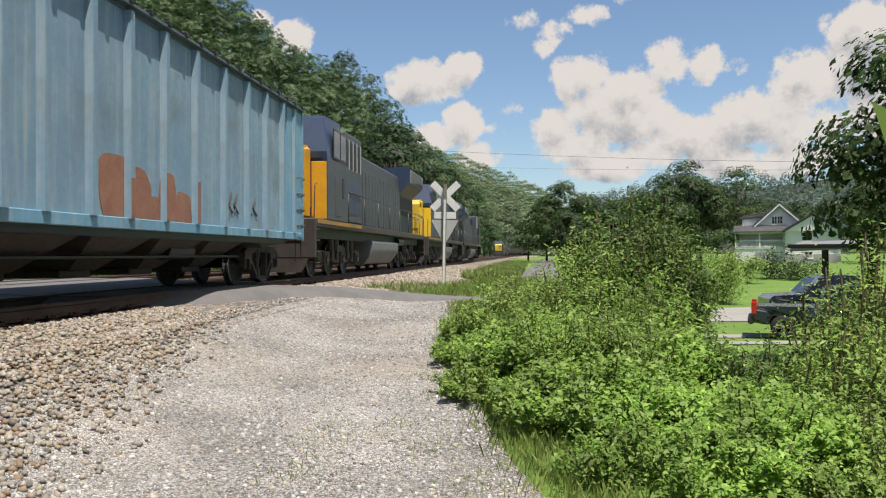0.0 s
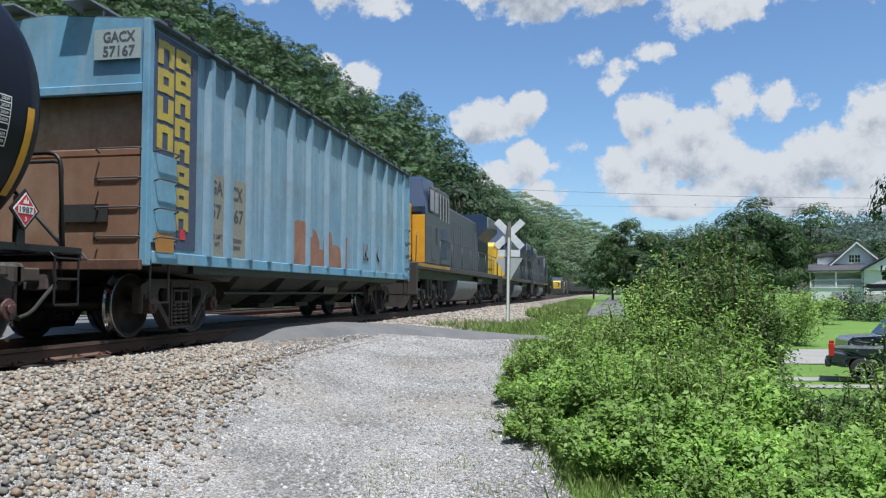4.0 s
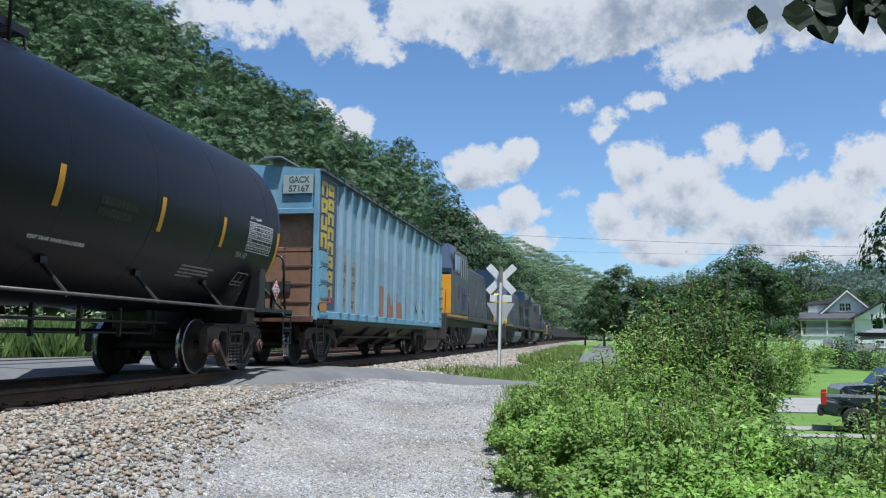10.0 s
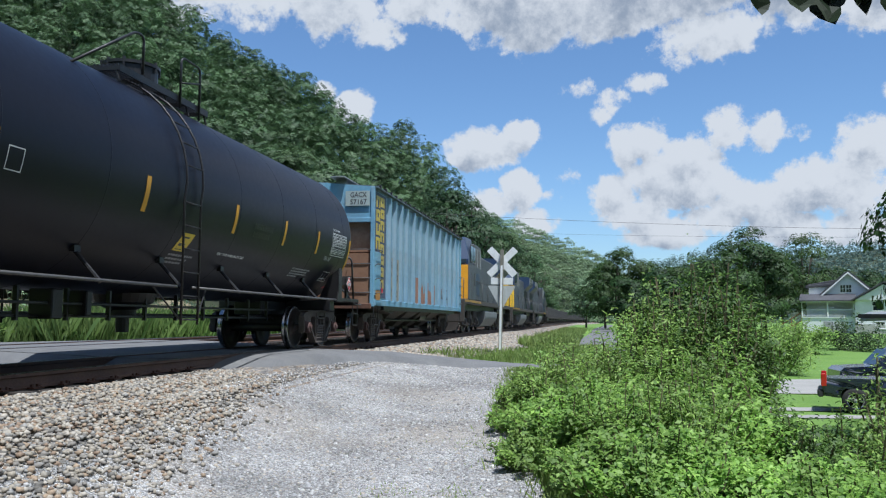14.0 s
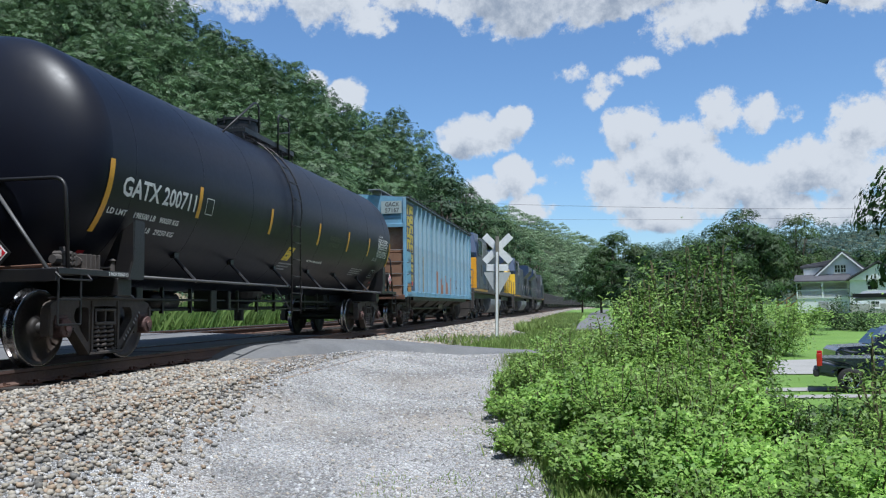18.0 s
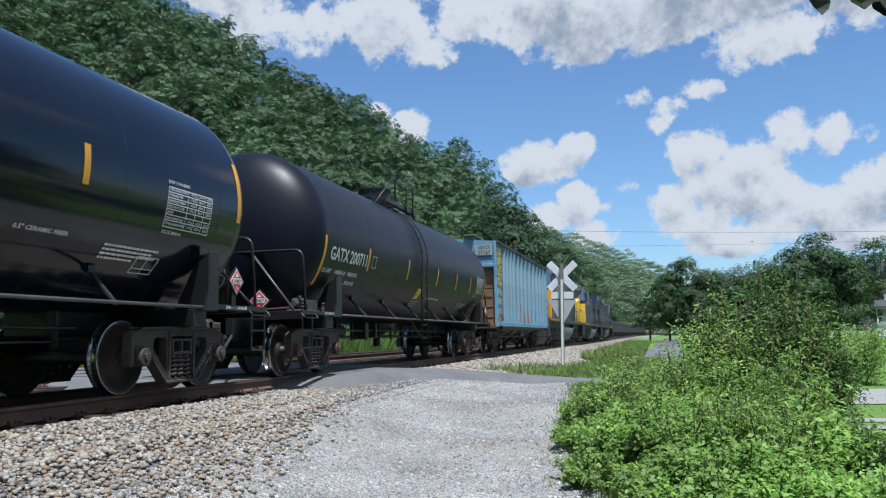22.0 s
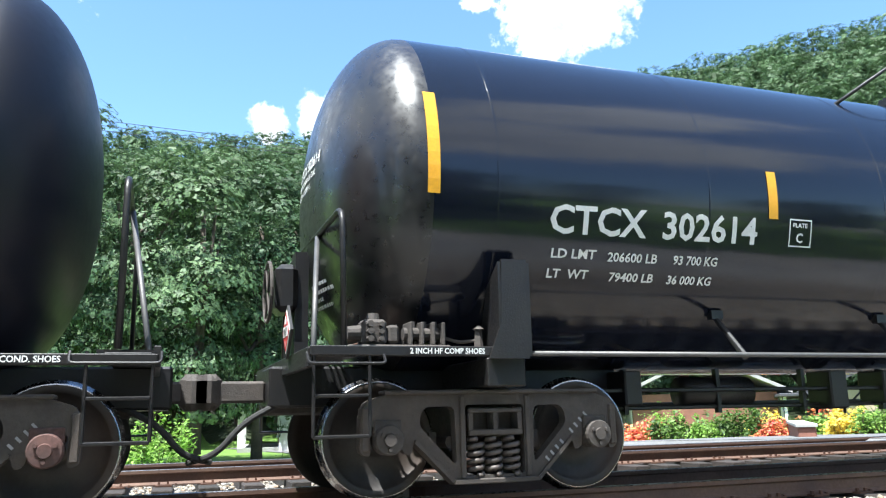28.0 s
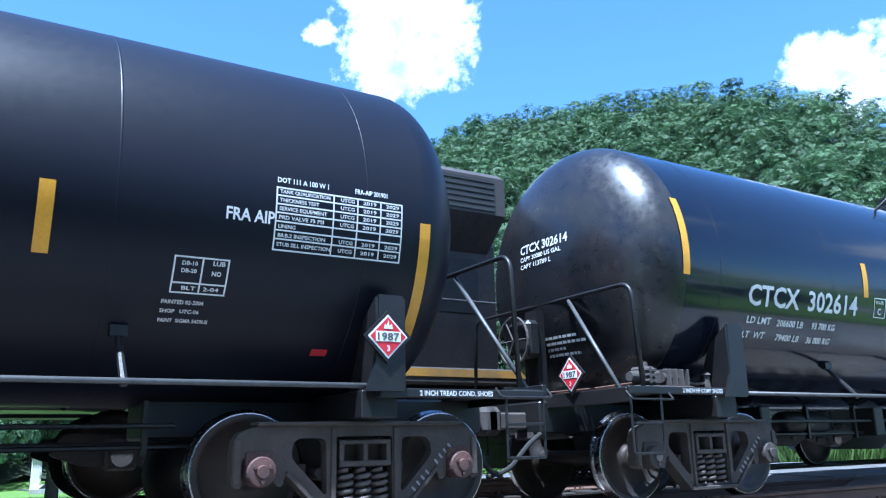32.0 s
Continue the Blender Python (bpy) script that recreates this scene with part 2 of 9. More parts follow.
def leaf_mat(name, a, b, var=0.35, through=0.35, tree_var=0.0, patch_scale=0.35, grain=0.0):
    """Leaves: each one a little different, with light coming through."""
    m = bpy.data.materials.new(name)
    m.use_nodes = True
    nt = m.node_tree
    N, L = nt.nodes.new, nt.links.new
    nt.nodes.remove(nt.nodes["Principled BSDF"])
    out = nt.nodes["Material Output"]
    geo = N("ShaderNodeNewGeometry")
    mx = N("ShaderNodeMix")
    mx.data_type = 'RGBA'
    mx.inputs[6].default_value, mx.inputs[7].default_value = (*a, 1), (*b, 1)
    L(geo.outputs["Random Per Island"], mx.inputs[0])
    big = N("ShaderNodeTexNoise")
    big.inputs["Scale"].default_value = patch_scale
    coord = N("ShaderNodeTexCoord")
    L(coord.outputs["Object"], big.inputs["Vector"])
    r = N("ShaderNodeMapRange")
    r.inputs["From Min"].default_value, r.inputs["From Max"].default_value = 0.3, 0.7
    r.inputs["To Min"].default_value, r.inputs["To Max"].default_value = 1 - var, 1 + var
    L(big.outputs["Fac"], r.inputs["Value"])
    hsv = N("ShaderNodeHueSaturation")
    if tree_var:
        info = N("ShaderNodeObjectInfo")
        r2 = N("ShaderNodeMapRange")
        r2.inputs["To Min"].default_value, r2.inputs["To Max"].default_value = 1 - tree_var, 1 + tree_var
        L(info.outputs["Random"], r2.inputs["Value"])
        mul = N("ShaderNodeMath")
        mul.operation = 'MULTIPLY'
        L(r.outputs[0], mul.inputs[0])
        L(r2.outputs[0], mul.inputs[1])
        L(mul.outputs[0], hsv.inputs["Value"])
        r3 = N("ShaderNodeMapRange")
        r3.inputs["To Min"].default_value, r3.inputs["To Max"].default_value = 0.52, 0.475
        L(info.outputs["Random"], r3.inputs["Value"])
        L(r3.outputs[0], hsv.inputs["Hue"])
    else:
        L(r.outputs[0], hsv.inputs["Value"])
    L(mx.outputs[2], hsv.inputs["Color"])
    tone = hsv.outputs[0]
    if grain:                                  # single leaves within a spray
        geo2, fine, span, mul = N("ShaderNodeNewGeometry"), N("ShaderNodeTexNoise"), N("ShaderNodeMapRange"), N("ShaderNodeVectorMath")
        fine.inputs["Scale"].default_value, fine.inputs["Detail"].default_value = grain, 3.0
        L(geo2.outputs["Position"], fine.inputs["Vector"])
        span.inputs["From Min"].default_value, span.inputs["From Max"].default_value = 0.36, 0.64
        span.inputs["To Min"].default_value, span.inputs["To Max"].default_value = 0.5, 1.5
        L(fine.outputs["Fac"], span.inputs["Value"])
        mul.operation = 'SCALE'
        L(tone, mul.inputs[0])
        L(span.outputs[0], mul.inputs["Scale"])
        tone = mul.outputs[0]
        bp = N("ShaderNodeBump")
        bp.inputs["Strength"].default_value, bp.inputs["Distance"].default_value = 0.9, 0.5 / grain
        L(fine.outputs["Fac"], bp.inputs["Height"])
    d, t, g, s1, s2 = (N(k) for k in ("ShaderNodeBsdfDiffuse", "ShaderNodeBsdfTranslucent", "ShaderNodeBsdfGlossy", "ShaderNodeMixShader", "ShaderNodeMixShader"))
    L(tone, d.inputs["Color"])
    L(tone, t.inputs["Color"])
    if grain:
        L(bp.outputs[0], d.inputs["Normal"])
    g.inputs["Roughness"].default_value = 0.6
    g.inputs["Color"].default_value = (1, 1, 1, 1)
    s1.inputs[0].default_value, s2.inputs[0].default_value = through, 0.02
    L(d.outputs[0], s1.inputs[1])
    L(t.outputs[0], s1.inputs[2])
    L(s1.outputs[0], s2.inputs[1])
    L(g.outputs[0], s2.inputs[2])
    last = s2
    if grain:                                  # gaps between the leaves of a spray
        gaps, cut, clear, last = N("ShaderNodeTexNoise"), N("ShaderNodeMapRange"), N("ShaderNodeBsdfTransparent"), N("ShaderNodeMixShader")
        gaps.inputs["Scale"].default_value, gaps.inputs["Detail"].default_value = grain * 0.9, 4.0
        L(geo2.outputs["Position"], gaps.inputs["Vector"])
        cut.inputs["From Min"].default_value, cut.inputs["From Max"].default_value = 0.50, 0.53
        L(gaps.outputs["Fac"], cut.inputs["Value"])
        L(cut.outputs[0], last.inputs[0])
        L(s2.outputs[0], last.inputs[1])
        L(clear.outputs[0], last.inputs[2])
    L(last.outputs[0], out.inputs[0])
    return m


def glass_mat(name, tint, rough=0.05):
    m = bpy.data.materials.new(name)
    m.use_nodes = True
    p = m.node_tree.nodes["Principled BSDF"]
    p.inputs["Base Color"].default_value = (*tint, 1)
    p.inputs["Roughness"].default_value = rough
    p.inputs["Specular IOR Level"].default_value = 0.8
    return m


M = {}
M["tank_gloss"] = mat("glossy black tank paint", (0.0055, 0.0075, 0.0145), (0.0075, 0.0095, 0.018), rough=0.13, spec=0.45, big=0.5, small=9, rough_var=0.04, bump=0.004, bump_scale=0.7)
M["tank_matte"] = mat("weathered black tank paint", (0.005, 0.0063, 0.013), (0.0075, 0.0085, 0.015), spec=0.22, rough=0.40, big=0.6, small=12, rough_var=0.025, bump=0.0012, bump_scale=0.9,
                      dirt=(0.016, 0.015, 0.016), dirt_amount=0.1)
M["tank_end"] = mat("dusty black tank paint", (0.008, 0.0085, 0.011), (0.011, 0.011, 0.012), rough=0.34, big=0.8, small=10, dirt=(0.04, 0.028, 0.022), dirt_amount=0.35, coat=0.25)
M["black_steel"] = mat("black painted steel", (0.008, 0.008, 0.010), (0.014, 0.013, 0.013), rough=0.42, big=3, small=40, bump=0.002, dirt=(0.05, 0.036, 0.028), dirt_amount=0.1, spec=0.4)
M["grey_steel"] = mat("dusty grey steel", (0.07, 0.07, 0.074), (0.11, 0.107, 0.104), rough=0.5, metal=0.3, big=4, small=40, bump=0.002)
M["truck_cast"] = mat("grimy cast steel", (0.046, 0.041, 0.039), (0.082, 0.071, 0.064), rough=0.75, big=4, small=30, bump=0.006, bump_scale=45, dirt=(0.11, 0.08, 0.062), dirt_amount=0.4, spec=0.3)
M["wheel_face"] = mat("oily wheel steel", (0.014, 0.013, 0.014), (0.03, 0.025, 0.022), rough=0.55, metal=0.2, big=5, small=30, dirt=(0.10, 0.06, 0.04), dirt_amount=0.4)
M["tread"] = mat("polished wheel tread", (0.42, 0.42, 0.43), (0.30, 0.29, 0.29), rough=0.22, metal=1.0, big=6, small=60)
M["rust"] = mat("rusty steel", (0.13, 0.06, 0.035), (0.07, 0.035, 0.024), rough=0.85, big=5, small=40, bump=0.004)
M["rust_red"] = mat("red brown bearing", (0.12, 0.055, 0.045), (0.06, 0.035, 0.032), rough=0.7, big=6, small=40, bump=0.003)
M["spring"] = mat("greasy spring steel", (0.075, 0.066, 0.062), (0.11, 0.09, 0.08), rough=0.5, metal=0.3, big=8, small=50)
M["stripe"] = mat("yellow reflective tape", (0.72, 0.36, 0.015), (0.62, 0.30, 0.015), rough=0.4, big=4, small=50, dirt=(0.30, 0.17, 0.04), dirt_amount=0.35)
M["yellow_label"] = mat("yellow paper label", (0.80, 0.58, 0.03), (0.72, 0.50, 0.03), rough=0.5, big=4, small=50)
M["white_paint"] = mat("white stencil paint", (0.78, 0.78, 0.77), (0.66, 0.66, 0.65), rough=0.55, big=4, small=60)
M["grey_paint"] = mat("faded grey stencil paint", (0.35, 0.35, 0.36), (0.26, 0.26, 0.27), rough=0.6, big=4, small=60)
M["dark_letter"] = mat("dark stencil paint", (0.05, 0.055, 0.06), (0.08, 0.08, 0.085), rough=0.6, big=4, small=60)
M["red"] = mat("red placard", (0.55, 0.02, 0.035), (0.48, 0.02, 0.03), rough=0.4, big=4, small=50)
M["hopper_blue"] = mat("faded light blue hopper paint", (0.11, 0.28, 0.42), (0.16, 0.33, 0.45), rough=0.6, big=0.8, small=10, streak=(0.25, 0.35, 0.41), dirt=(0.10, 0.125, 0.14), dirt_amount=0.5)
M["hopper_side"] = mat("chalky light blue side panels", (0.14, 0.255, 0.36), (0.19, 0.31, 0.395), rough=0.65, big=0.7, small=9, streak=(0.30, 0.37, 0.41), dirt=(0.115, 0.115, 0.11), dirt_amount=0.5)
M["hopper_navy"] = mat("faded navy panel", (0.045, 0.06, 0.115), (0.06, 0.075, 0.12), rough=0.65, big=2, small=20)
M["hopper_rust"] = mat("rust brown end panel", (0.17, 0.085, 0.05), (0.24, 0.14, 0.085), rough=0.8, big=1.2, small=12, streak=(0.09, 0.055, 0.04), bump=0.003, dirt=(0.33, 0.25, 0.18), dirt_amount=0.4)
M["hopper_roof"] = mat("dull grey blue roof sheet", (0.10, 0.14, 0.17), (0.07, 0.09, 0.11), rough=0.6, big=1, small=12)
M["end_pale"] = mat("pale rusty end sheet", (0.40, 0.30, 0.22), (0.28, 0.17, 0.105), rough=0.75, big=0.8, small=12, streak=(0.16, 0.085, 0.05), dirt=(0.20, 0.11, 0.07), dirt_amount=0.5)
M["pale_patch"] = mat("pale green paint patch", (0.32, 0.37, 0.35), (0.27, 0.33, 0.33), rough=0.7, big=2, small=20)
M["logo_yellow"] = mat("worn yellow logo paint", (0.50, 0.38, 0.045), (0.40, 0.31, 0.06), rough=0.6, big=3, small=25, dirt=(0.12, 0.12, 0.12), dirt_amount=0.4)
M["graffiti"] = mat("rusty red brown graffiti", (0.22, 0.095, 0.06), (0.30, 0.15, 0.10), rough=0.7, big=3, small=20)
M["tan_patch"] = mat("faded tan paint patch", (0.27, 0.25, 0.20), (0.22, 0.22, 0.19), rough=0.7, big=2, small=20)
M["amber"] = mat("worn amber panel", (0.42, 0.20, 0.03), (0.34, 0.16, 0.04), rough=0.6, big=4, small=30)
M["gold"] = mat("locomotive gold paint", (0.68, 0.34, 0.02), (0.58, 0.29, 0.03), rough=0.42, big=2, small=20, dirt=(0.26, 0.15, 0.05), dirt_amount=0.4)
M["nose_yellow"] = mat("bright yellow nose paint", (0.78, 0.52, 0.04), (0.68, 0.44, 0.05), rough=0.4, big=2, small=20, dirt=(0.35, 0.24, 0.07), dirt_amount=0.35)
M["loco_blue"] = mat("locomotive navy blue paint", (0.016, 0.034, 0.085), (0.022, 0.042, 0.088), rough=0.4, big=2, small=20, dirt=(0.07, 0.075, 0.085), dirt_amount=0.4)
M["loco_grey"] = mat("dusty locomotive grey paint", (0.075, 0.085, 0.098), (0.05, 0.058, 0.07), rough=0.55, big=1.5, small=16, streak=(0.055, 0.055, 0.06), dirt=(0.06, 0.052, 0.05), dirt_amount=0.5)
M["sill_gold"] = mat("grimy gold sill paint", (0.42, 0.22, 0.03), (0.30, 0.17, 0.04), rough=0.5, big=2, small=20, dirt=(0.10, 0.08, 0.05), dirt_amount=0.6)
M["tank_grey"] = mat("dusty grey fuel tank paint", (0.17, 0.18, 0.19), (0.12, 0.13, 0.14), rough=0.6, big=1.5, small=16, dirt=(0.10, 0.09, 0.085), dirt_amount=0.5)
M["pale_grey"] = mat("pale grey paint", (0.36, 0.37, 0.38), (0.28, 0.29, 0.30), rough=0.5, big=1.5, small=16, dirt=(0.12, 0.11, 0.10), dirt_amount=0.4)
M["faded_blue"] = mat("faded pale blue paint", (0.22, 0.29, 0.42), (0.15, 0.22, 0.36), rough=0.5, big=1.5, small=16, dirt=(0.05, 0.07, 0.13), dirt_amount=0.5)
M["sooty"] = mat("sooty brown steel", (0.035, 0.03, 0.027), (0.06, 0.05, 0.044), rough=0.7, big=1.5, small=16, streak=(0.025, 0.022, 0.02))
M["louvre"] = mat("sooty black louvre", (0.018, 0.018, 0.018), (0.03, 0.03, 0.03), rough=0.7, big=3, small=30)
M["coal_hopper"] = mat("dark coal wagon paint", (0.03, 0.032, 0.037), (0.06, 0.058, 0.058), rough=0.65, big=1.0, small=12, streak=(0.09, 0.07, 0.06))
M["coal"] = mat("coal heap", (0.012, 0.012, 0.013), (0.025, 0.025, 0.026), rough=0.6, big=3, small=20, bump=0.05, bump_scale=8)
M["cab_glass"] = glass_mat("dark cab glass", (0.03, 0.045, 0.06))
M["window_glass"] = glass_mat("window glass", (0.02, 0.025, 0.03))
M["rail"] = mat("rusty rail web", (0.13, 0.075, 0.052), (0.085, 0.05, 0.04), rough=0.8, big=2, small=30, bump=0.003, dirt=(0.20, 0.13, 0.09), dirt_amount=0.4)
M["rail_top"] = mat("worn rail head", (0.34, 0.33, 0.33), (0.22, 0.20, 0.19), rough=0.28, metal=0.9, big=3, small=40)
M["tie"] = mat("creosoted timber", (0.018, 0.015, 0.013), (0.032, 0.026, 0.022), rough=0.9, big=3, small=26, bump=0.012, bump_scale=22, rand=0.35)
M["cream"] = mat("cream marking paint", (0.62, 0.52, 0.36), (0.45, 0.36, 0.26), rough=0.8, big=6, small=50)
def stone_mat(name, tones):
    """Loose stones, each of its own tone out of a few."""
    m = bpy.data.materials.new(name)
    m.use_nodes = True
    nt = m.node_tree
    N, L = nt.nodes.new, nt.links.new
    p = nt.nodes["Principled BSDF"]
    geo, ramp, tex, coord, mul = N("ShaderNodeNewGeometry"), N("ShaderNodeValToRGB"), N("ShaderNodeTexNoise"), N("ShaderNodeTexCoord"), N("ShaderNodeMix")
    els = ramp.color_ramp.elements
    ramp.color_ramp.interpolation = 'CONSTANT'
    while len(els) < len(tones):
        els.new(0.5)
    for k, c in enumerate(tones):
        els[k].position = k / len(tones)
        els[k].color = (*c, 1)
    L(geo.outputs["Random Per Island"], ramp.inputs[0])
    tex.inputs["Scale"].default_value = 45
    L(coord.outputs["Object"], tex.inputs["Vector"])
    mul.data_type, mul.blend_type = 'RGBA', 'OVERLAY'
    mul.inputs[0].default_value = 0.45
    L(ramp.outputs[0], mul.inputs[6])
    L(tex.outputs["Fac"], mul.inputs[7])
    L(mul.outputs[2], p.inputs["Base Color"])
    p.inputs["Roughness"].default_value = 0.9
    return m


M["stone"] = stone_mat("ballast stone", [(0.249, 0.224, 0.188), (0.29, 0.256, 0.206), (0.191, 0.176, 0.158), (0.324, 0.296, 0.255), (0.266, 0.2, 0.139), (0.224, 0.216, 0.203), (0.349, 0.32, 0.277), (0.207, 0.148, 0.105), (0.274, 0.244, 0.199), (0.124, 0.116, 0.105)])
M["stone_fine"] = stone_mat("pale crushed limestone", [(0.39, 0.384, 0.377), (0.312, 0.305, 0.299), (0.494, 0.488, 0.481), (0.221, 0.215, 0.215), (0.39, 0.345, 0.286), (0.351, 0.351, 0.358), (0.156, 0.15, 0.143)])
def gravel_mat(name, tones, scale, depth):
    """Packed small stones: cells of a few tones with dark seams, over wide patches."""
    m = bpy.data.materials.new(name)
    m.use_nodes = True
    nt = m.node_tree
    N, L = nt.nodes.new, nt.links.new
    p = nt.nodes["Principled BSDF"]
    coord, cell, ramp, edge, seam, big, span, mul, bump, white = (N(k) for k in ("ShaderNodeTexCoord", "ShaderNodeTexVoronoi", "ShaderNodeValToRGB", "ShaderNodeTexVoronoi", "ShaderNodeMapRange",
                                                                   "ShaderNodeTexNoise", "ShaderNodeMapRange", "ShaderNodeVectorMath", "ShaderNodeBump", "ShaderNodeTexWhiteNoise"))
    edge.feature = 'DISTANCE_TO_EDGE'
    for v in (cell, edge):
        v.inputs["Scale"].default_value = scale
        L(coord.outputs["Object"], v.inputs["Vector"])
    els = ramp.color_ramp.elements
    ramp.color_ramp.interpolation = 'CONSTANT'
    while len(els) < len(tones):
        els.new(0.5)
    for k, c in enumerate(tones):
        els[k].position = k / len(tones)
        els[k].color = (*c, 1)
    L(cell.outputs["Position"], white.inputs["Vector"])
    L(white.outputs["Value"], ramp.inputs[0])
    seam.inputs["From Max"].default_value, seam.inputs["To Min"].default_value = 0.12, 0.5
    L(edge.outputs["Distance"], seam.inputs["Value"])
    big.inputs["Scale"].default_value, big.inputs["Detail"].default_value = 0.9, 6.0
    L(coord.outputs["Object"], big.inputs["Vector"])
    span.inputs["From Min"].default_value, span.inputs["From Max"].default_value = 0.3, 0.7
    span.inputs["To Min"].default_value, span.inputs["To Max"].default_value = 0.68, 1.22
    L(big.outputs["Fac"], span.inputs["Value"])
    both = N("ShaderNodeMath")
    both.operation, mul.operation = 'MULTIPLY', 'SCALE'
    L(seam.outputs[0], both.inputs[0])
    L(span.outputs[0], both.inputs[1])
    L(ramp.outputs[0], mul.inputs[0])
    L(both.outputs[0], mul.inputs["Scale"])
    # wide patches stained by tan dust
    wide, reach, stain = N("ShaderNodeTexNoise"), N("ShaderNodeMapRange"), N("ShaderNodeMix")
    wide.inputs["Scale"].default_value, wide.inputs["Detail"].default_value = 0.4, 5.0
    L(coord.outputs["Object"], wide.inputs["Vector"])
    reach.inputs["From Min"].default_value, reach.inputs["From Max"].default_value, reach.inputs["To Max"].default_value = 0.5, 0.72, 0.45
    L(wide.outputs["Fac"], reach.inputs["Value"])
    stain.data_type = 'RGBA'
    stain.inputs[7].default_value = (0.34, 0.28, 0.21, 1)
    L(reach.outputs[0], stain.inputs[0])
    L(mul.outputs[0], stain.inputs[6])
    L(stain.outputs[2], p.inputs["Base Color"])
    p.inputs["Roughness"].default_value, p.inputs["Specular IOR Level"].default_value = 0.95, 0.2
    bump.inputs["Strength"].default_value, bump.inputs["Distance"].default_value = 0.9, depth
    L(seam.outputs[0], bump.inputs["Height"])
    L(bump.outputs[0], p.inputs["Normal"])
    return m


M["gravel"] = gravel_mat("packed grey gravel", [(0.374, 0.369, 0.363), (0.297, 0.292, 0.286), (0.462, 0.457, 0.451), (0.231, 0.226, 0.226), (0.396, 0.352, 0.297), (0.341, 0.341, 0.347), (0.165, 0.16, 0.154), (0.506, 0.501, 0.495)], 60, 0.016)
M["ballast_bed"] = gravel_mat("ballast bed", [(0.237, 0.219, 0.2), (0.35, 0.294, 0.225), (0.163, 0.156, 0.15), (0.388, 0.362, 0.331), (0.3, 0.206, 0.131), (0.263, 0.256, 0.25), (0.112, 0.106, 0.106)], 20, 0.04)
M["asphalt"] = mat("worn grey asphalt", (0.15, 0.15, 0.152), (0.105, 0.105, 0.108), rough=0.9, big=1.0, small=40, bump=0.008, bump_scale=70, dirt=(0.18, 0.172, 0.16), dirt_amount=0.4)
M["drive"] = mat("pale gravel drive", (0.31, 0.30, 0.285), (0.25, 0.243, 0.23), rough=0.95, big=0.8, small=25, bump=0.015, bump_scale=30)
M["soil_grass"] = mat("mown grass", (0.085, 0.17, 0.022), (0.12, 0.215, 0.032), rough=0.9, big=0.45, small=22, bump=0.03, bump_scale=30)
# dark tone: the shade under trees is put into this ground colour
M["forest_floor"] = mat("forest floor with shade in its colour", (0.016, 0.028, 0.009), (0.028, 0.04, 0.013), rough=0.95, big=0.05, small=0.9, bump=0.3, bump_scale=1.0)
M["leaf_near"] = leaf_mat("fresh bush leaves", (0.10, 0.19, 0.036), (0.26, 0.385, 0.085), 0.5, 0.4, 0.0, 1.7)
M["leaf_dark"] = leaf_mat("dark shrub leaves", (0.035, 0.085, 0.016), (0.10, 0.17, 0.03), 0.45, 0.3, 0.0, 1.7)
M["leaf_low"] = leaf_mat("bramble leaves", (0.11, 0.22, 0.036), (0.28, 0.44, 0.09), 0.5, 0.45, 0.0, 1.5)
M["leaf_tree"] = leaf_mat("tree leaves", (0.025, 0.058, 0.014), (0.034, 0.073, 0.018), 0.3, 0.25, 0.3, 0.3, 6.5)
# leaves of the hills: haze of the air is put into these colours
M["leaf_hill"] = leaf_mat("hillside leaves", (0.046, 0.089, 0.041), (0.061, 0.111, 0.047), 0.45, 0.28, 0.35, 0.13, 7.5)
M["leaf_light"] = leaf_mat("leaves paled by haze", (0.16, 0.235, 0.13), (0.21, 0.29, 0.155), 0.3, 0.35, 0.1, 0.03, 1.2)
M["leaf_haze"] = leaf_mat("distant leaves with haze in the colour", (0.11, 0.17, 0.15), (0.13, 0.195, 0.165), 0.3, 0.3, 0.0, 0.02, 0.5)
M["leaf_fir"] = leaf_mat("fir needles", (0.036, 0.075, 0.036), (0.052, 0.10, 0.048), 0.3, 0.15, 0.0, 0.35, 6.0)
# near black: backlight and shade are put into the leaf colour
M["leaf_over"] = leaf_mat("leaves with shade in their colour", (0.005, 0.012, 0.004), (0.008, 0.018, 0.005), 0.3, 0.04)
M["reed_blade"] = leaf_mat("reed blades", (0.065, 0.125, 0.03), (0.17, 0.25, 0.07), 0.4, 0.35)
M["grass_blade"] = leaf_mat("grass blades", (0.15, 0.23, 0.05), (0.30, 0.37, 0.12), 0.3, 0.4)
M["bark"] = mat("rough bark", (0.085, 0.066, 0.05), (0.05, 0.04, 0.032), rough=0.95, big=3, small=18, bump=0.02, bump_scale=14)
M["stem_green"] = mat("green brown stem", (0.09, 0.10, 0.04), (0.12, 0.09, 0.05), rough=0.8, big=6, small=40)
M["siding"] = mat("white clapboard", (0.76, 0.77, 0.79), (0.68, 0.69, 0.72), rough=0.6, big=1, small=12)
M["trim_white"] = mat("white painted trim", (0.80, 0.80, 0.80), (0.72, 0.72, 0.72), rough=0.5, big=2, small=20)
M["shingle"] = mat("dark grey shingles", (0.075, 0.075, 0.085), (0.05, 0.05, 0.058), rough=0.9, big=1, small=9, bump=0.01, bump_scale=12)
M["house_tan"] = mat("tan siding", (0.46, 0.36, 0.26), (0.38, 0.30, 0.22), rough=0.7, big=1, small=10)
M["brick_red"] = mat("red brown brick", (0.28, 0.12, 0.085), (0.20, 0.09, 0.065), rough=0.9, big=2, small=14)
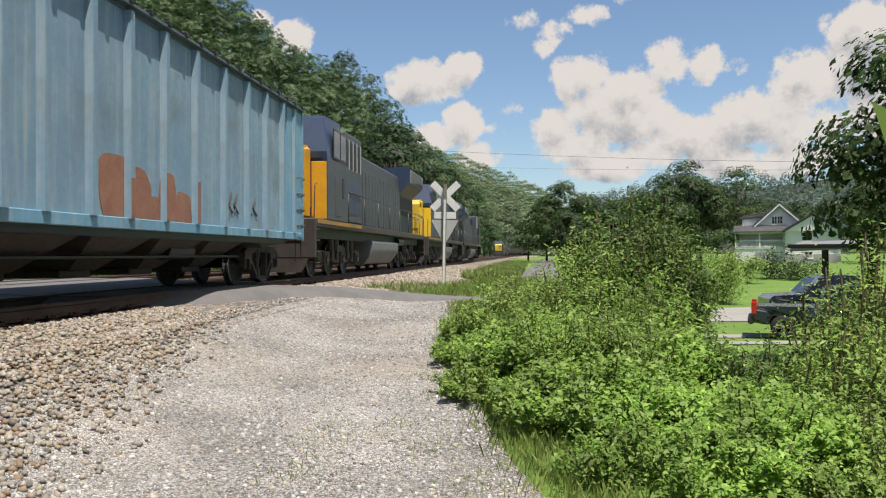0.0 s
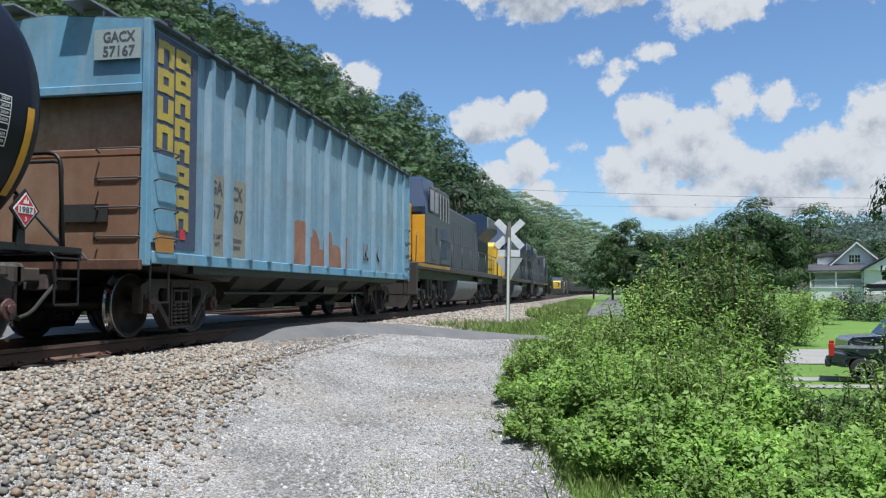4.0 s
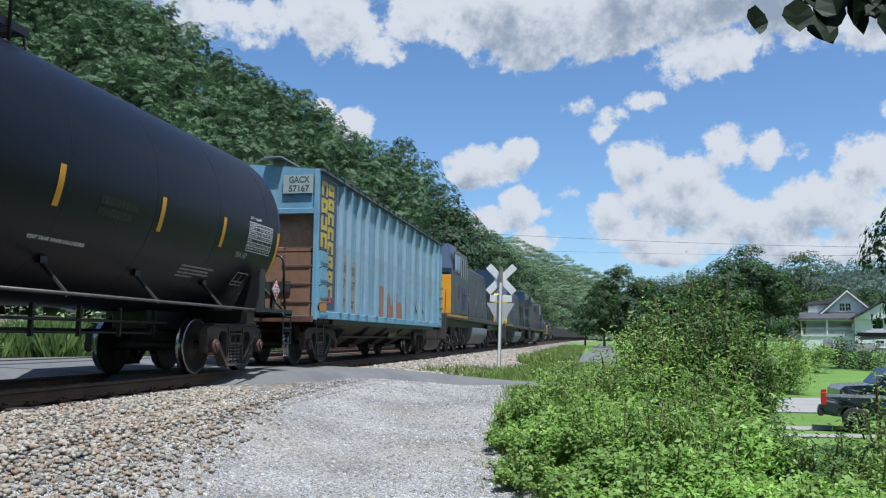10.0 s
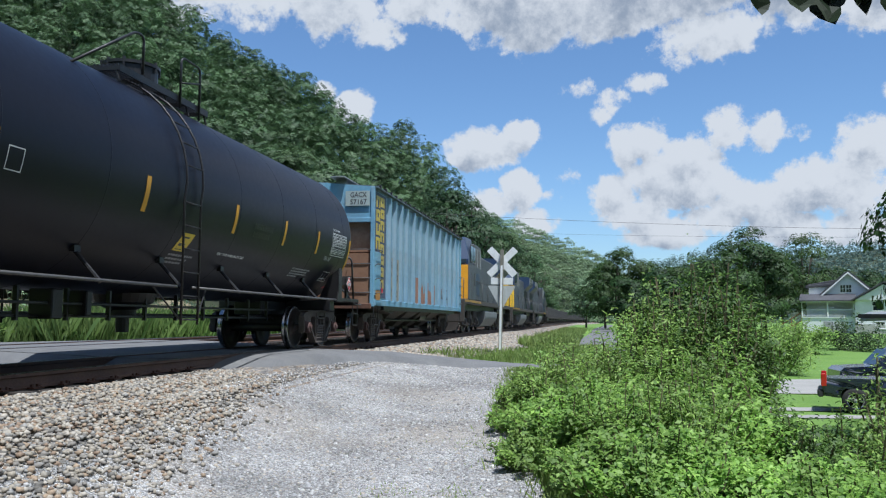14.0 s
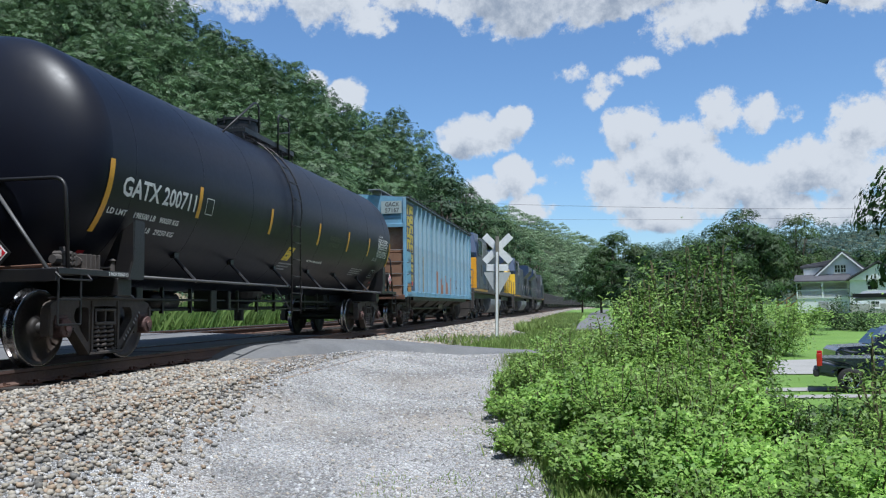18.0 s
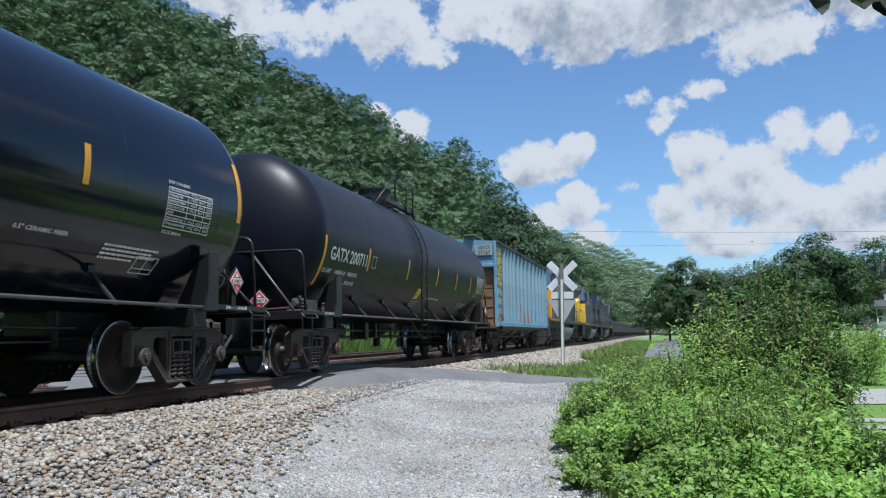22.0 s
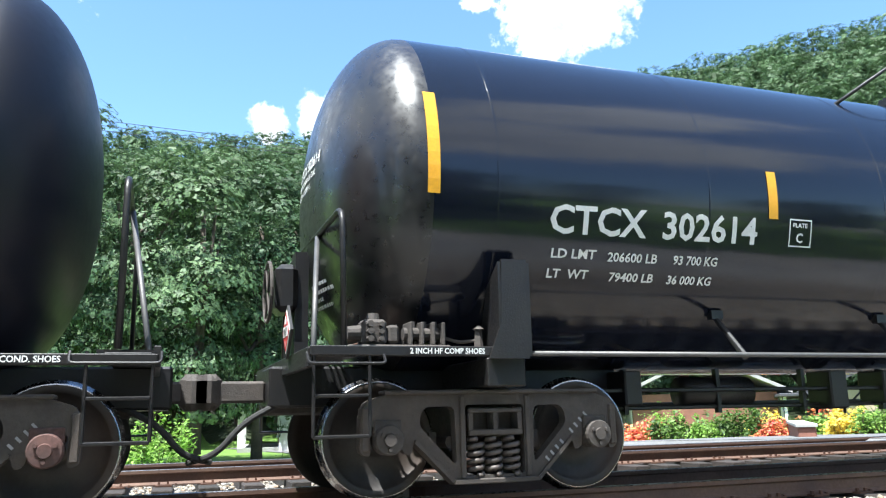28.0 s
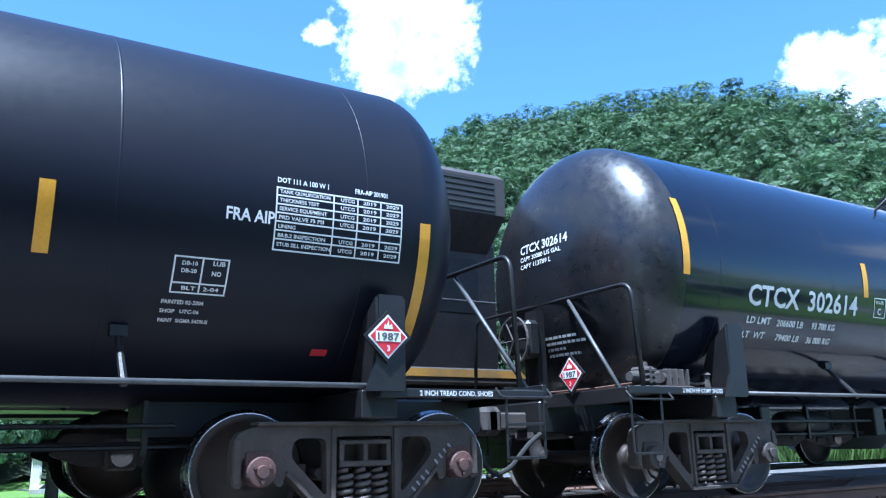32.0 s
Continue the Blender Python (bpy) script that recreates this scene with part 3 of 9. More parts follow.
M["wood"] = mat("weathered orange timber", (0.36, 0.18, 0.07), (0.26, 0.13, 0.06), rough=0.8, big=2, small=16)
M["sign_white"] = mat("white sign sheeting", (0.74, 0.74, 0.75), (0.62, 0.62, 0.64), rough=0.45, big=3, small=25, dirt=(0.42, 0.43, 0.45), dirt_amount=0.35)
M["plate_grey"] = mat("bare grey sign back", (0.44, 0.45, 0.46), (0.36, 0.37, 0.38), rough=0.5, big=3, small=25)
M["galv"] = mat("galvanised steel", (0.33, 0.34, 0.34), (0.25, 0.26, 0.26), rough=0.45, metal=0.5, big=6, small=40)
M["sheet_tan"] = mat("tan painted sheet steel", (0.52, 0.38, 0.27), (0.45, 0.33, 0.24), rough=0.5, big=1, small=12)
M["post_grey"] = mat("weathered grey wood post", (0.22, 0.20, 0.17), (0.15, 0.14, 0.12), rough=0.9, big=4, small=25, bump=0.006)
M["truck_paint"] = mat("dark blue car paint", (0.012, 0.018, 0.035), (0.014, 0.02, 0.038), rough=0.2, big=1, small=10, coat=0.8, rough_var=0.04)
M["car_white"] = mat("white car paint", (0.78, 0.79, 0.80), (0.74, 0.75, 0.77), rough=0.2, big=1, small=10, coat=0.8, rough_var=0.04)
M["tyre"] = mat("black rubber", (0.018, 0.018, 0.018), (0.028, 0.027, 0.026), rough=0.85, big=5, small=40)
M["chrome"] = mat("bright chrome", (0.62, 0.62, 0.63), (0.5, 0.5, 0.5), rough=0.15, metal=1.0, big=5, small=30)
M["tail_red"] = mat("red lamp lens", (0.50, 0.012, 0.015), (0.42, 0.01, 0.012), rough=0.15, big=5, small=30, coat=0.6)
M["plastic_dark"] = mat("dark plastic", (0.02, 0.02, 0.021), (0.03, 0.03, 0.03), rough=0.6, big=5, small=30)
M["bin_green"] = mat("dark green plastic", (0.02, 0.10, 0.085), (0.025, 0.08, 0.07), rough=0.5, big=5, small=30)
M["flower"] = leaf_mat("pink and orange blossom", (0.62, 0.10, 0.10), (0.70, 0.32, 0.10), 0.3, 0.3)
M["flower_y"] = leaf_mat("yellow blossom", (0.66, 0.48, 0.05), (0.75, 0.60, 0.12), 0.3, 0.3)
M["concrete"] = mat("pale concrete", (0.42, 0.41, 0.39), (0.34, 0.335, 0.32), rough=0.9, big=1, small=16, bump=0.004)
M["wire"] = mat("black cable", (0.02, 0.02, 0.02), rough=0.6)


# ---------------------------------------------------------------- building helpers
def part(name, bm, material, parent=None, label="", smooth=False, kind=""):
    """Link a bmesh (or a finished mesh) as one mesh object under parent."""
    if isinstance(bm, bpy.types.Mesh):
        me = bm
    else:
        bmesh.ops.recalc_face_normals(bm, faces=bm.faces)
        me = bpy.data.meshes.new(name)
        bm.to_mesh(me)
        bm.free()
        if smooth:
            for f in me.polygons:
                f.use_smooth = True
    if not me.materials:
        me.materials.append(M[material] if isinstance(material, str) else material)
    ob = new(name, me)
    if parent is not None:
        ob.parent = parent
    if label or kind:
        tagged(ob, label=label, kind=kind)
    return ob


def thing(name, label, category, m=None, group="", kind=""):
    ob = new(name)
    ob.empty_display_size = 0.2
    if m is not None:
        ob.matrix_basis = m
    return tagged(ob, label, category, group, kind)


def box(bm, x0, x1, y0, y1, z0, z1, bevel=0.0, turn=None):
    """A box between two corners, its edges rounded off by bevel; turn is a pose about its centre."""
    c, s = Vector(((x0 + x1) / 2, (y0 + y1) / 2, (z0 + z1) / 2)), (abs(x1 - x0), abs(y1 - y0), abs(z1 - z0))
    m = Matrix.Translation(c) @ (turn or Matrix()) @ Matrix.Diagonal((*s, 1))
    r = bmesh.ops.create_cube(bm, size=1, matrix=m)
    if bevel:
        es = list({e for v in r["verts"] for e in v.link_edges})
        bmesh.ops.bevel(bm, geom=es, offset=bevel, segments=1, affect='EDGES')
    return bm


def bm_box(*a, **k):
    return box(bmesh.new(), *a, **k)


def rod(bm, p, q, r, r2=None, seg=8, caps=True):
    p, q = Vector(p), Vector(q)
    d = q - p
    m = Matrix.Translation((p + q) / 2) @ d.to_track_quat('Z', 'Y').to_matrix().to_4x4()
    bmesh.ops.create_cone(bm, cap_ends=caps, segments=seg, radius1=r, radius2=r if r2 is None else r2, depth=d.length, matrix=m)
    return bm


def pipe(bm, points, r, seg=8):
    """A bent pipe along points, with mitred corners."""
    P = [Vector(p) for p in points]
    rings = []
    side = None
    for i, p in enumerate(P):
        d = ((P[min(i + 1, len(P) - 1)] - p).normalized() + (p - P[max(i - 1, 0)]).normalized()).normalized()
        if side is None:
            side = d.orthogonal().normalized()
        side = (side - d * side.dot(d)).normalized()
        up = d.cross(side)
        rings.append([bm.verts.new(p + (side * math.cos(a) + up * math.sin(a)) * r) for a in [2 * math.pi * k / seg for k in range(seg)]])
    for a, b in zip(rings, rings[1:]):
        for k in range(seg):
            bm.faces.new((a[k], a[(k + 1) % seg], b[(k + 1) % seg], b[k]))
    bm.faces.new(rings[0][::-1])
    bm.faces.new(rings[-1])
    return bm


def bent(points, radius=0.08, steps=4):
    """Round the corners of a line of points."""
    P = [Vector(p) for p in points]
    out = [P[0]]
    for a, b, c in zip(P, P[1:], P[2:]):
        u, v = (a - b).normalized(), (c - b).normalized()
        r = min(radius, (a - b).length / 2, (c - b).length / 2)
        s, e = b + u * r, b + v * r
        for k in range(steps + 1):
            t = k / steps
            out.append(s * (1 - t) ** 2 + b * 2 * t * (1 - t) + e * t ** 2)
    return out + [P[-1]]


def lathe(bm, profile, m=Matrix(), seg=32, arc=1.0):
    """Turn (radius, height) pairs about z; m sets it in place."""
    rings = []
    n = seg if arc >= 1 else seg + 1
    for r, z in profile:
        if r < 1e-6:
            rings.append([bm.verts.new(m @ Vector((0, 0, z)))])
        else:
            rings.append([bm.verts.new(m @ Vector((r * math.cos(2 * math.pi * arc * k / seg), r * math.sin(2 * math.pi * arc * k / seg), z))) for k in range(n)])
    for a, b in zip(rings, rings[1:]):
        for k in range(seg):
            j = (k + 1) % n
            if len(a) == 1 and len(b) > 1:
                bm.faces.new((a[0], b[k], b[j]))
            elif len(b) == 1 and len(a) > 1:
                bm.faces.new((a[k], a[j], b[0]))
            elif len(a) > 1:
                bm.faces.new((a[k], a[j], b[j], b[k]))
    return bm


def prism(bm, outline, thick, m=Matrix(), holes=()):
    """A plate: outline in (u, v), from -thick/2 to thick/2 along w; m maps (u, v, w) to its place."""
    lo = [bm.verts.new(m @ Vector((u, v, -thick / 2))) for u, v in outline]
    hi = [bm.verts.new(m @ Vector((u, v, thick / 2))) for u, v in outline]
    n = len(outline)
    edges = []
    for ring in (lo, hi):
        edges.append([bm.edges.new((ring[k], ring[(k + 1) % n])) for k in range(n)])
    for k in range(n):
        bm.faces.new((lo[k], lo[(k + 1) % n], hi[(k + 1) % n], hi[k]))
    for h in holes:
        hl = [bm.verts.new(m @ Vector((u, v, -thick / 2))) for u, v in h]
        hh = [bm.verts.new(m @ Vector((u, v, thick / 2))) for u, v in h]
        k2 = len(h)
        edges[0] += [bm.edges.new((hl[k], hl[(k + 1) % k2])) for k in range(k2)]
        edges[1] += [bm.edges.new((hh[k], hh[(k + 1) % k2])) for k in range(k2)]
        for k in range(k2):
            bm.faces.new((hl[k], hl[(k + 1) % k2], hh[(k + 1) % k2], hh[k]))
    for es in edges:
        bmesh.ops.triangle_fill(bm, edges=es, use_beauty=True)
    return bm


SIDE = Matrix(((0, 0, 1, 0), (1, 0, 0, 0), (0, 1, 0, 0), (0, 0, 0, 1)))   # (u, v, w) -> u along y, v up, w along x


def np_mesh(name, verts, faces, material, smooth=False, normals=None):
    """A mesh straight from arrays; faces all have the same number of corners; normals round the shading of a crown."""
    verts, faces = np.asarray(verts, np.float32), np.asarray(faces, np.int32)
    me = bpy.data.meshes.new(name)
    n, k = faces.shape
    me.vertices.add(len(verts))
    me.vertices.foreach_set("co", verts.ravel())
    me.loops.add(n * k)
    me.loops.foreach_set("vertex_index", faces.ravel())
    me.polygons.add(n)
    me.polygons.foreach_set("loop_start", np.arange(0, n * k, k, dtype=np.int32))
    me.polygons.foreach_set("loop_total", np.full(n, k, np.int32))
    if smooth:
        me.polygons.foreach_set("use_smooth", np.ones(n, bool))
    me.update(calc_edges=True)
    if normals is not None:
        n3 = np.asarray(normals, np.float32)
        n3 = n3 / (np.linalg.norm(n3, axis=1)[:, None] + 1e-9)
        me.attributes.new("custom_normal", 'FLOAT_VECTOR', 'POINT').data.foreach_set("vector", n3.ravel())
    me.materials.append(M[material] if isinstance(material, str) else material)
    return me


def rand_turns(n, rng):
    q = rng.normal(size=(n, 4))
    q /= np.linalg.norm(q, axis=1)[:, None]
    w, x, y, z = q.T
    return np.stack([1 - 2 * (y * y + z * z), 2 * (x * y - z * w), 2 * (x * z + y * w), 2 * (x * y + z * w), 1 - 2 * (x * x + z * z), 2 * (y * z - x * w),
                     2 * (x * z - y * w), 2 * (y * z + x * w), 1 - 2 * (x * x + y * y)], -1).reshape(n, 3, 3)


def scatter(points, sizes, rng, shapes=6, flat=0.75):
    """Stones: lumpy twelve-sided pieces at points."""
    n = len(points)
    cube = np.array([[x, y, z] for x in (-1, 1) for y in (-1, 1) for z in (-1, 1)], float) * 0.5
    quads = np.array([[0, 1, 3, 2], [4, 6, 7, 5], [0, 4, 5, 1], [2, 3, 7, 6], [0, 2, 6, 4], [1, 5, 7, 3]])
    base = np.stack([cube * rng.uniform(0.65, 1.15, (8, 3)) for _ in range(shapes)])
    v = base[rng.integers(0, shapes, n)] * sizes[:, None, None] * rng.uniform(0.7, 1.25, (n, 1, 3))
    v = np.einsum('nij,nkj->nki', rand_turns(n, rng), v)
    v[:, :, 2] *= flat
    v += points[:, None, :]
    f = quads[None] + (np.arange(n) * 8)[:, None, None]
    return v.reshape(-1, 3), f.reshape(-1, 4)


def leaf_cards(points, normals, sizes, rng, slim=0.5, fold=0.12):
    """Pointed leaves with a fold along the middle: four corners and the base and tip of each."""
    n = len(points)
    nr = normals / (np.linalg.norm(normals, axis=1)[:, None] + 1e-9)
    t = rng.normal(size=(n, 3))
    t -= nr * (t * nr).sum(1)[:, None]
    t /= np.linalg.norm(t, axis=1)[:, None]
    s = np.cross(nr, t)
    L, W = sizes[:, None], (sizes * slim)[:, None]
    mid = points + nr * (L * fold)
    v = np.stack([points - t * L / 2, mid - s * W / 2 - t * L * 0.05, points + t * L / 2, mid + s * W / 2 - t * L * 0.05], 1)
    f = np.arange(n * 4).reshape(n, 4)
    return v.reshape(-1, 3), f


FONT_CACHE = {}


def letters(text, size, cuts=4):
    """The outlines of a word as flat faces: (verts, faces), baseline at 0, starting at 0."""
    key = (text, size)
    if key not in FONT_CACHE:
        cu = bpy.data.curves.new("word", 'FONT')
        cu.body, cu.size, cu.resolution_u, cu.offset = text, size, 2, 0.022 * size
        ob = bpy.data.objects.new("word", cu)
        me = bpy.data.meshes.new_from_object(ob)
        bm = bmesh.new()
        bm.from_mesh(me)
        for k in range(1, cuts):
            g = list(bm.verts) + list(bm.edges) + list(bm.faces)
            bmesh.ops.bisect_plane(bm, geom=g, plane_co=(0, size * 0.75 * k / cuts, 0), plane_no=(0, 1, 0))
        bm.verts.index_update()
        FONT_CACHE[key] = ([tuple(v.co) for v in bm.verts], [[v.index for v in f.verts] for f in bm.faces])
        bm.free()
        bpy.data.objects.remove(ob)
        bpy.data.curves.remove(cu)
        bpy.data.meshes.remove(me)
    return FONT_CACHE[key]


def patch(bm, where, u0, u1, v0, v1, nu=1, nv=1):
    """A sheet over (u, v); where maps it to its place."""
    g = [[bm.verts.new(where(u0 + (u1 - u0) * i / nu, v0 + (v1 - v0) * j / nv)) for j in range(nv + 1)] for i in range(nu + 1)]
    for i in range(nu):
        for j in range(nv):
            bm.faces.new((g[i][j], g[i + 1][j], g[i + 1][j + 1], g[i][j + 1]))
    return bm


def letter_parts(bm, material, parent, label, tall):
    """Lettering on its thing: tall letters one by one, small print as one part."""
    if tall < 0.1:
        return part("lettering", bm, material, parent, label, kind="stuff")
    todo = set(bm.verts)
    while todo:
        start = todo.pop()
        group, queue = {start}, [start]
        while queue:
            for e in queue.pop().link_edges:
                for v in e.verts:
                    if v in todo:
                        todo.discard(v)
                        group.add(v)
                        queue.append(v)
        one = bmesh.new()
        copy_of = {v: one.verts.new(v.co) for v in group}
        for f in {f for v in group for f in v.link_faces}:
            one.faces.new([copy_of[v] for v in f.verts])
        part("letter", one, material, parent, label)
    bm.free()


# ---------------------------------------------------------------- the land
def ease(a, b, x):
    t = min(1.0, max(0.0, (x - a) / (b - a)))
    return t * t * (3 - 2 * t)


def along(table, v):
    for (a, p), (b, q) in zip(table, table[1:]):
        if v <= b:
            t = max(0.0, (v - a) / (b - a))
            return p + (q - p) * t
    return table[-1][1]


# skyline of the wooded hill seen from the lot: azimuth left of the line, elevation of the tree tops, distance of the crest
CREST_EL = [(2, 1.2), (4, 3.2), (6, 5.4), (7.5, 7.2), (9, 9.0), (10, 11.2), (11.6, 12.4), (14, 13.3), (16, 13.4), (18, 14.7), (21, 16.3), (25.5, 18.3), (28.3, 19.9), (32, 22.0), (36, 23.2),
            (46, 23.4), (55, 22.9), (60, 20.9), (68, 19.3), (76, 19.2), (84, 19.2), (88, 18.6), (94, 18.5), (100, 20.0), (112, 20.0), (130, 18.0), (180, 12.0), (220, 8.0)]
CREST_R = [(4, 210), (10, 165), (16, 150), (21, 150), (28, 160), (36, 180), (46, 195), (58, 205), (76, 190), (98, 165), (130, 170), (220, 200)]
FOOT_R = [(4, 190), (8, 140), (12, 100), (16, 78), (22, 62), (30, 58), (46, 66), (70, 70), (85, 62), (98, 52), (130, 52), (220, 70)]
TREE_H = 8.5


def hill(x, y):
    az, r = math.degrees(math.atan2(-x, y)) % 360, math.hypot(x, y)
    if az > 220:
        return 0.0
    fade = ease(4, 8, az) * (1 - ease(190, 220, az))
    f, c = along(FOOT_R, az), along(CREST_R, az)
    top = c * math.tan(radians(along(CREST_EL, az))) - TREE_H + 0.6
    t = (r - f) / (c - f)
    if t <= 0:
        return 0.0
    if t < 1:
        return top * fade * (0.75 * t + 0.25 * t * t * (3 - 2 * t))
    return top * fade * max(0.0, 1 - (t - 1) * 0.35)


def lot(y):
    return along([(-20, -0.98), (4, -0.95), (17, -0.52), (27, -0.48), (45, -0.8), (400, -0.8)], y)


def ground_z(x, y):
    if x < -13.6:
        z = -0.28 - 0.95 * ease(-14, -36, x) if x > -36 else -1.23
        return -0.28 + (-1.23 + 0.28) * ease(13.6, 36, -x) + hill(x, y)
    if x < -5.0:
        return -0.26
    z = -0.26 + (lot(y) + 0.26) * ease(-5.0, -2.7, x)
    right = -2.05 + 1.4 * ease(30, 110, y)
    z += (right - lot(y)) * ease(0.6, 5.5, x)
    return z + 0.02 * noise.noise((x * 0.6, y * 0.6, 0)) * (1 if x > -2 else 0)


def spread(lo, hi, core_lo, core_hi, step, grow=1.17):
    """Grid lines: even in the core, ever wider outside."""
    out = list(np.arange(core_lo, core_hi + step / 2, step))
    for sign, end in ((1, hi), (-1, lo)):
        d, v = step, out[-1] if sign > 0 else out[0]
        new_lines = []
        while (v < end) if sign > 0 else (v > end):
            d *= grow
            v += sign * d
            new_lines.append(v)
        out = out + new_lines if sign > 0 else new_lines[::-1] + out
    return out


def make_ground():
    xs, ys = spread(-2600, 2600, -16, 8, 0.45), spread(-2600, 2600, -8, 30, 0.6)
    verts = [(x, y, ground_z(x, y) - (0.35 if -13.8 < x < -4.4 else 0.0)) for x in xs for y in ys]
    n = len(ys)
    faces = [(i * n + j, (i + 1) * n + j, (i + 1) * n + j + 1, i * n + j + 1) for i in range(len(xs) - 1) for j in range(n - 1)]
    tagged(new("ground", np_mesh("ground", verts, faces, "soil_grass", True)), "mown green lawn and grassy land on both sides of the railway", "ground", kind="structure")


make_ground()


def strip(name, left, right, lift, material, label, category, nx=6, ny=4, heights=None, kind="structure"):
    """A laid surface between two edge lines of equal length, following the land."""
    bm = bmesh.new()
    rows = []
    for k in range(len(left) - 1):
        for s in range(ny if k < len(left) - 2 else ny + 1):
            t = s / ny
            a = Vector(left[k]).lerp(Vector(left[k + 1]), t)
            b = Vector(right[k]).lerp(Vector(right[k + 1]), t)
            row = []
            for i in range(nx + 1):
                p = a.lerp(b, i / nx)
                low = ground_z(p.x, p.y)
                z = low + lift
                if heights is not None:
                    crown = max(low + 0.02, heights[k] + (heights[k + 1] - heights[k]) * t)
                    z = low - 0.01 + (crown - low + 0.01) * ease(0.0, 0.3, min(i, nx - i) / nx)
                row.append(bm.verts.new((p.x, p.y, z)))
            rows.append(row)
    for r, q in zip(rows, rows[1:]):
        for i in range(nx):
            bm.faces.new((r[i], r[i + 1], q[i + 1], q[i]))
    ob = part(name, bm, material, smooth=True)
    return tagged(ob, label, category, kind=kind)


strip("gravel_lot", [(-4.1, -9), (-4.1, 0), (-4.2, 6), (-4.5, 12), (-4.6, 16), (-4.6, 20.2)], [(3.2, -9), (1.6, 0), (-0.2, 6), (-1.35, 12), (-1.6, 16), (-1.9, 20.6)], 0.015,
      "gravel", "packed pale grey gravel lot beside the railway", "gravel lot", nx=10, ny=8)
strip("road", [(-6.42, 12.0), (-5.6, 12.6), (-5.0, 16.0), (-3.6, 18.4), (-2.0, 19.6), (0.5, 20.8), (4, 22.5)],
      [(-6.42, 19.6), (-5.7, 19.7), (-4.6, 20.0), (-3.2, 20.6), (-1.4, 21.8), (1, 24), (4.5, 27)], 0.0, "asphalt",
      "worn grey asphalt road dropping from the level crossing", "road", nx=14, ny=4, heights=[-0.01, -0.04, -0.12, -0.30, -0.5, -0.9, -3.0])
strip("gravel_bank", [(-4.6, 21.0), (-4.5, 30), (-4.4, 60), (-4.4, 140)], [(-3.6, 21.4), (-2.9, 30), (-2.5, 60), (-2.6, 140)], 0.03, "ballast_bed", "sloping gravel shoulder of the railway bank", "gravel bank", nx=4, ny=8)
# out of view: dark strip added so the tanks don't reflect bright lawn
strip("undergrowth", [(2.6, -60), (2.4, -20), (2.2, -4), (2.9, 3.5), (5.2, 9.0), (10.5, 17.5)], [(60, -60), (60, -20), (55, -4), (46, 10), (42, 16), (40, 24)], 0.05, "forest_floor", "unseen dark ground behind the lot, added to dim tank reflections", "undergrowth", nx=24, ny=6)
strip("lane", [(-1.6, 30), (-1.2, 45), (-0.3, 90), (0.3, 150), (4, 260)], [(1.2, 30), (1.9, 45), (2.6, 90), (3.0, 150), (7, 260)], 0.03, "asphalt",
      "narrow grey lane running along the foot of the railway bank", "road", nx=3)
strip("driveway", [(2.5, 37.5), (12, 40.5), (30, 46), (60, 52)], [(2.5, 31.5), (12, 33), (30, 37), (60, 42)], 0.03, "drive", "pale gravel driveway across the lawn", "driveway", nx=4, ny=6)
for k, (a, b) in enumerate((((2.0, 26.2), (10.0, 27.2)), ((2.0, 24.3), (10.0, 25.2)))):
    strip("wheel_track", [(a[0], a[1] + 0.45), (b[0], b[1] + 0.45)], [(a[0], a[1] - 0.45), (b[0], b[1] - 0.45)], 0.025, "drive", "pale worn wheel track in the lawn", "driveway", nx=2, ny=12)
strip("far_road", [(-21, 11.5), (-34, 9.5), (-60, 4)], [(-21, 19.5), (-34, 17.0), (-60, 11)], 0.04, "asphalt", "grey asphalt road beyond the level crossing", "road", nx=4, ny=6)

# ---------------------------------------------------------------- tracks
BEND_Y, BEND_R = 220.0, 3000.0


def bend(y):
    """Sideways shift of the tracks where they swing away in the distance."""
    return max(0.0, y - BEND_Y) ** 2 / (2 * BEND_R)


def make_bed():
    bm = bmesh.new()
    ys = spread(-400, 700, -20, 60, 1.0, 1.12)
    prof = [(-14.6, -0.42), (-13.4, -0.26), (-12.6, -0.22), (-9.7, -0.22), (-8.9, -0.26), (-6.3, -0.25), (-5.9, -0.19), (-5.3, -0.22), (-5.0, -0.29), (-4.3, -0.56), (-3.6, -0.75)]
    rows = []
    for y in ys:
        drop = lot(y) - lot(10)
        row = []
        for i, (x, z) in enumerate(prof):
            if i >= 9:
                z = min(z, ground_z(x, y) - 0.04) if i == 10 else min(-0.3, ground_z(x, y) + 0.02)
            row.append(bm.verts.new((x + bend(y), y, z)))
        rows.append(row)
    for a, b in zip(rows, rows[1:]):
        for i in range(len(prof) - 1):
            bm.faces.new((a[i], a[i + 1], b[i + 1], b[i]))
    tagged(part("trackbed", bm, "ballast_bed", smooth=True), "bed of brown and grey ballast under the two tracks", "trackbed", kind="structure")


make_bed()
RAIL = [(-0.07, -0.18), (0.07, -0.18), (0.07, -0.165), (0.012, -0.14), (0.01, -0.055), (0.036, -0.04), (0.036, -0.006), (0.028, 0.0), (-0.028, 0.0), (-0.036, -0.006),
        (-0.036, -0.04), (-0.01, -0.055), (-0.012, -0.14), (-0.07, -0.165)]


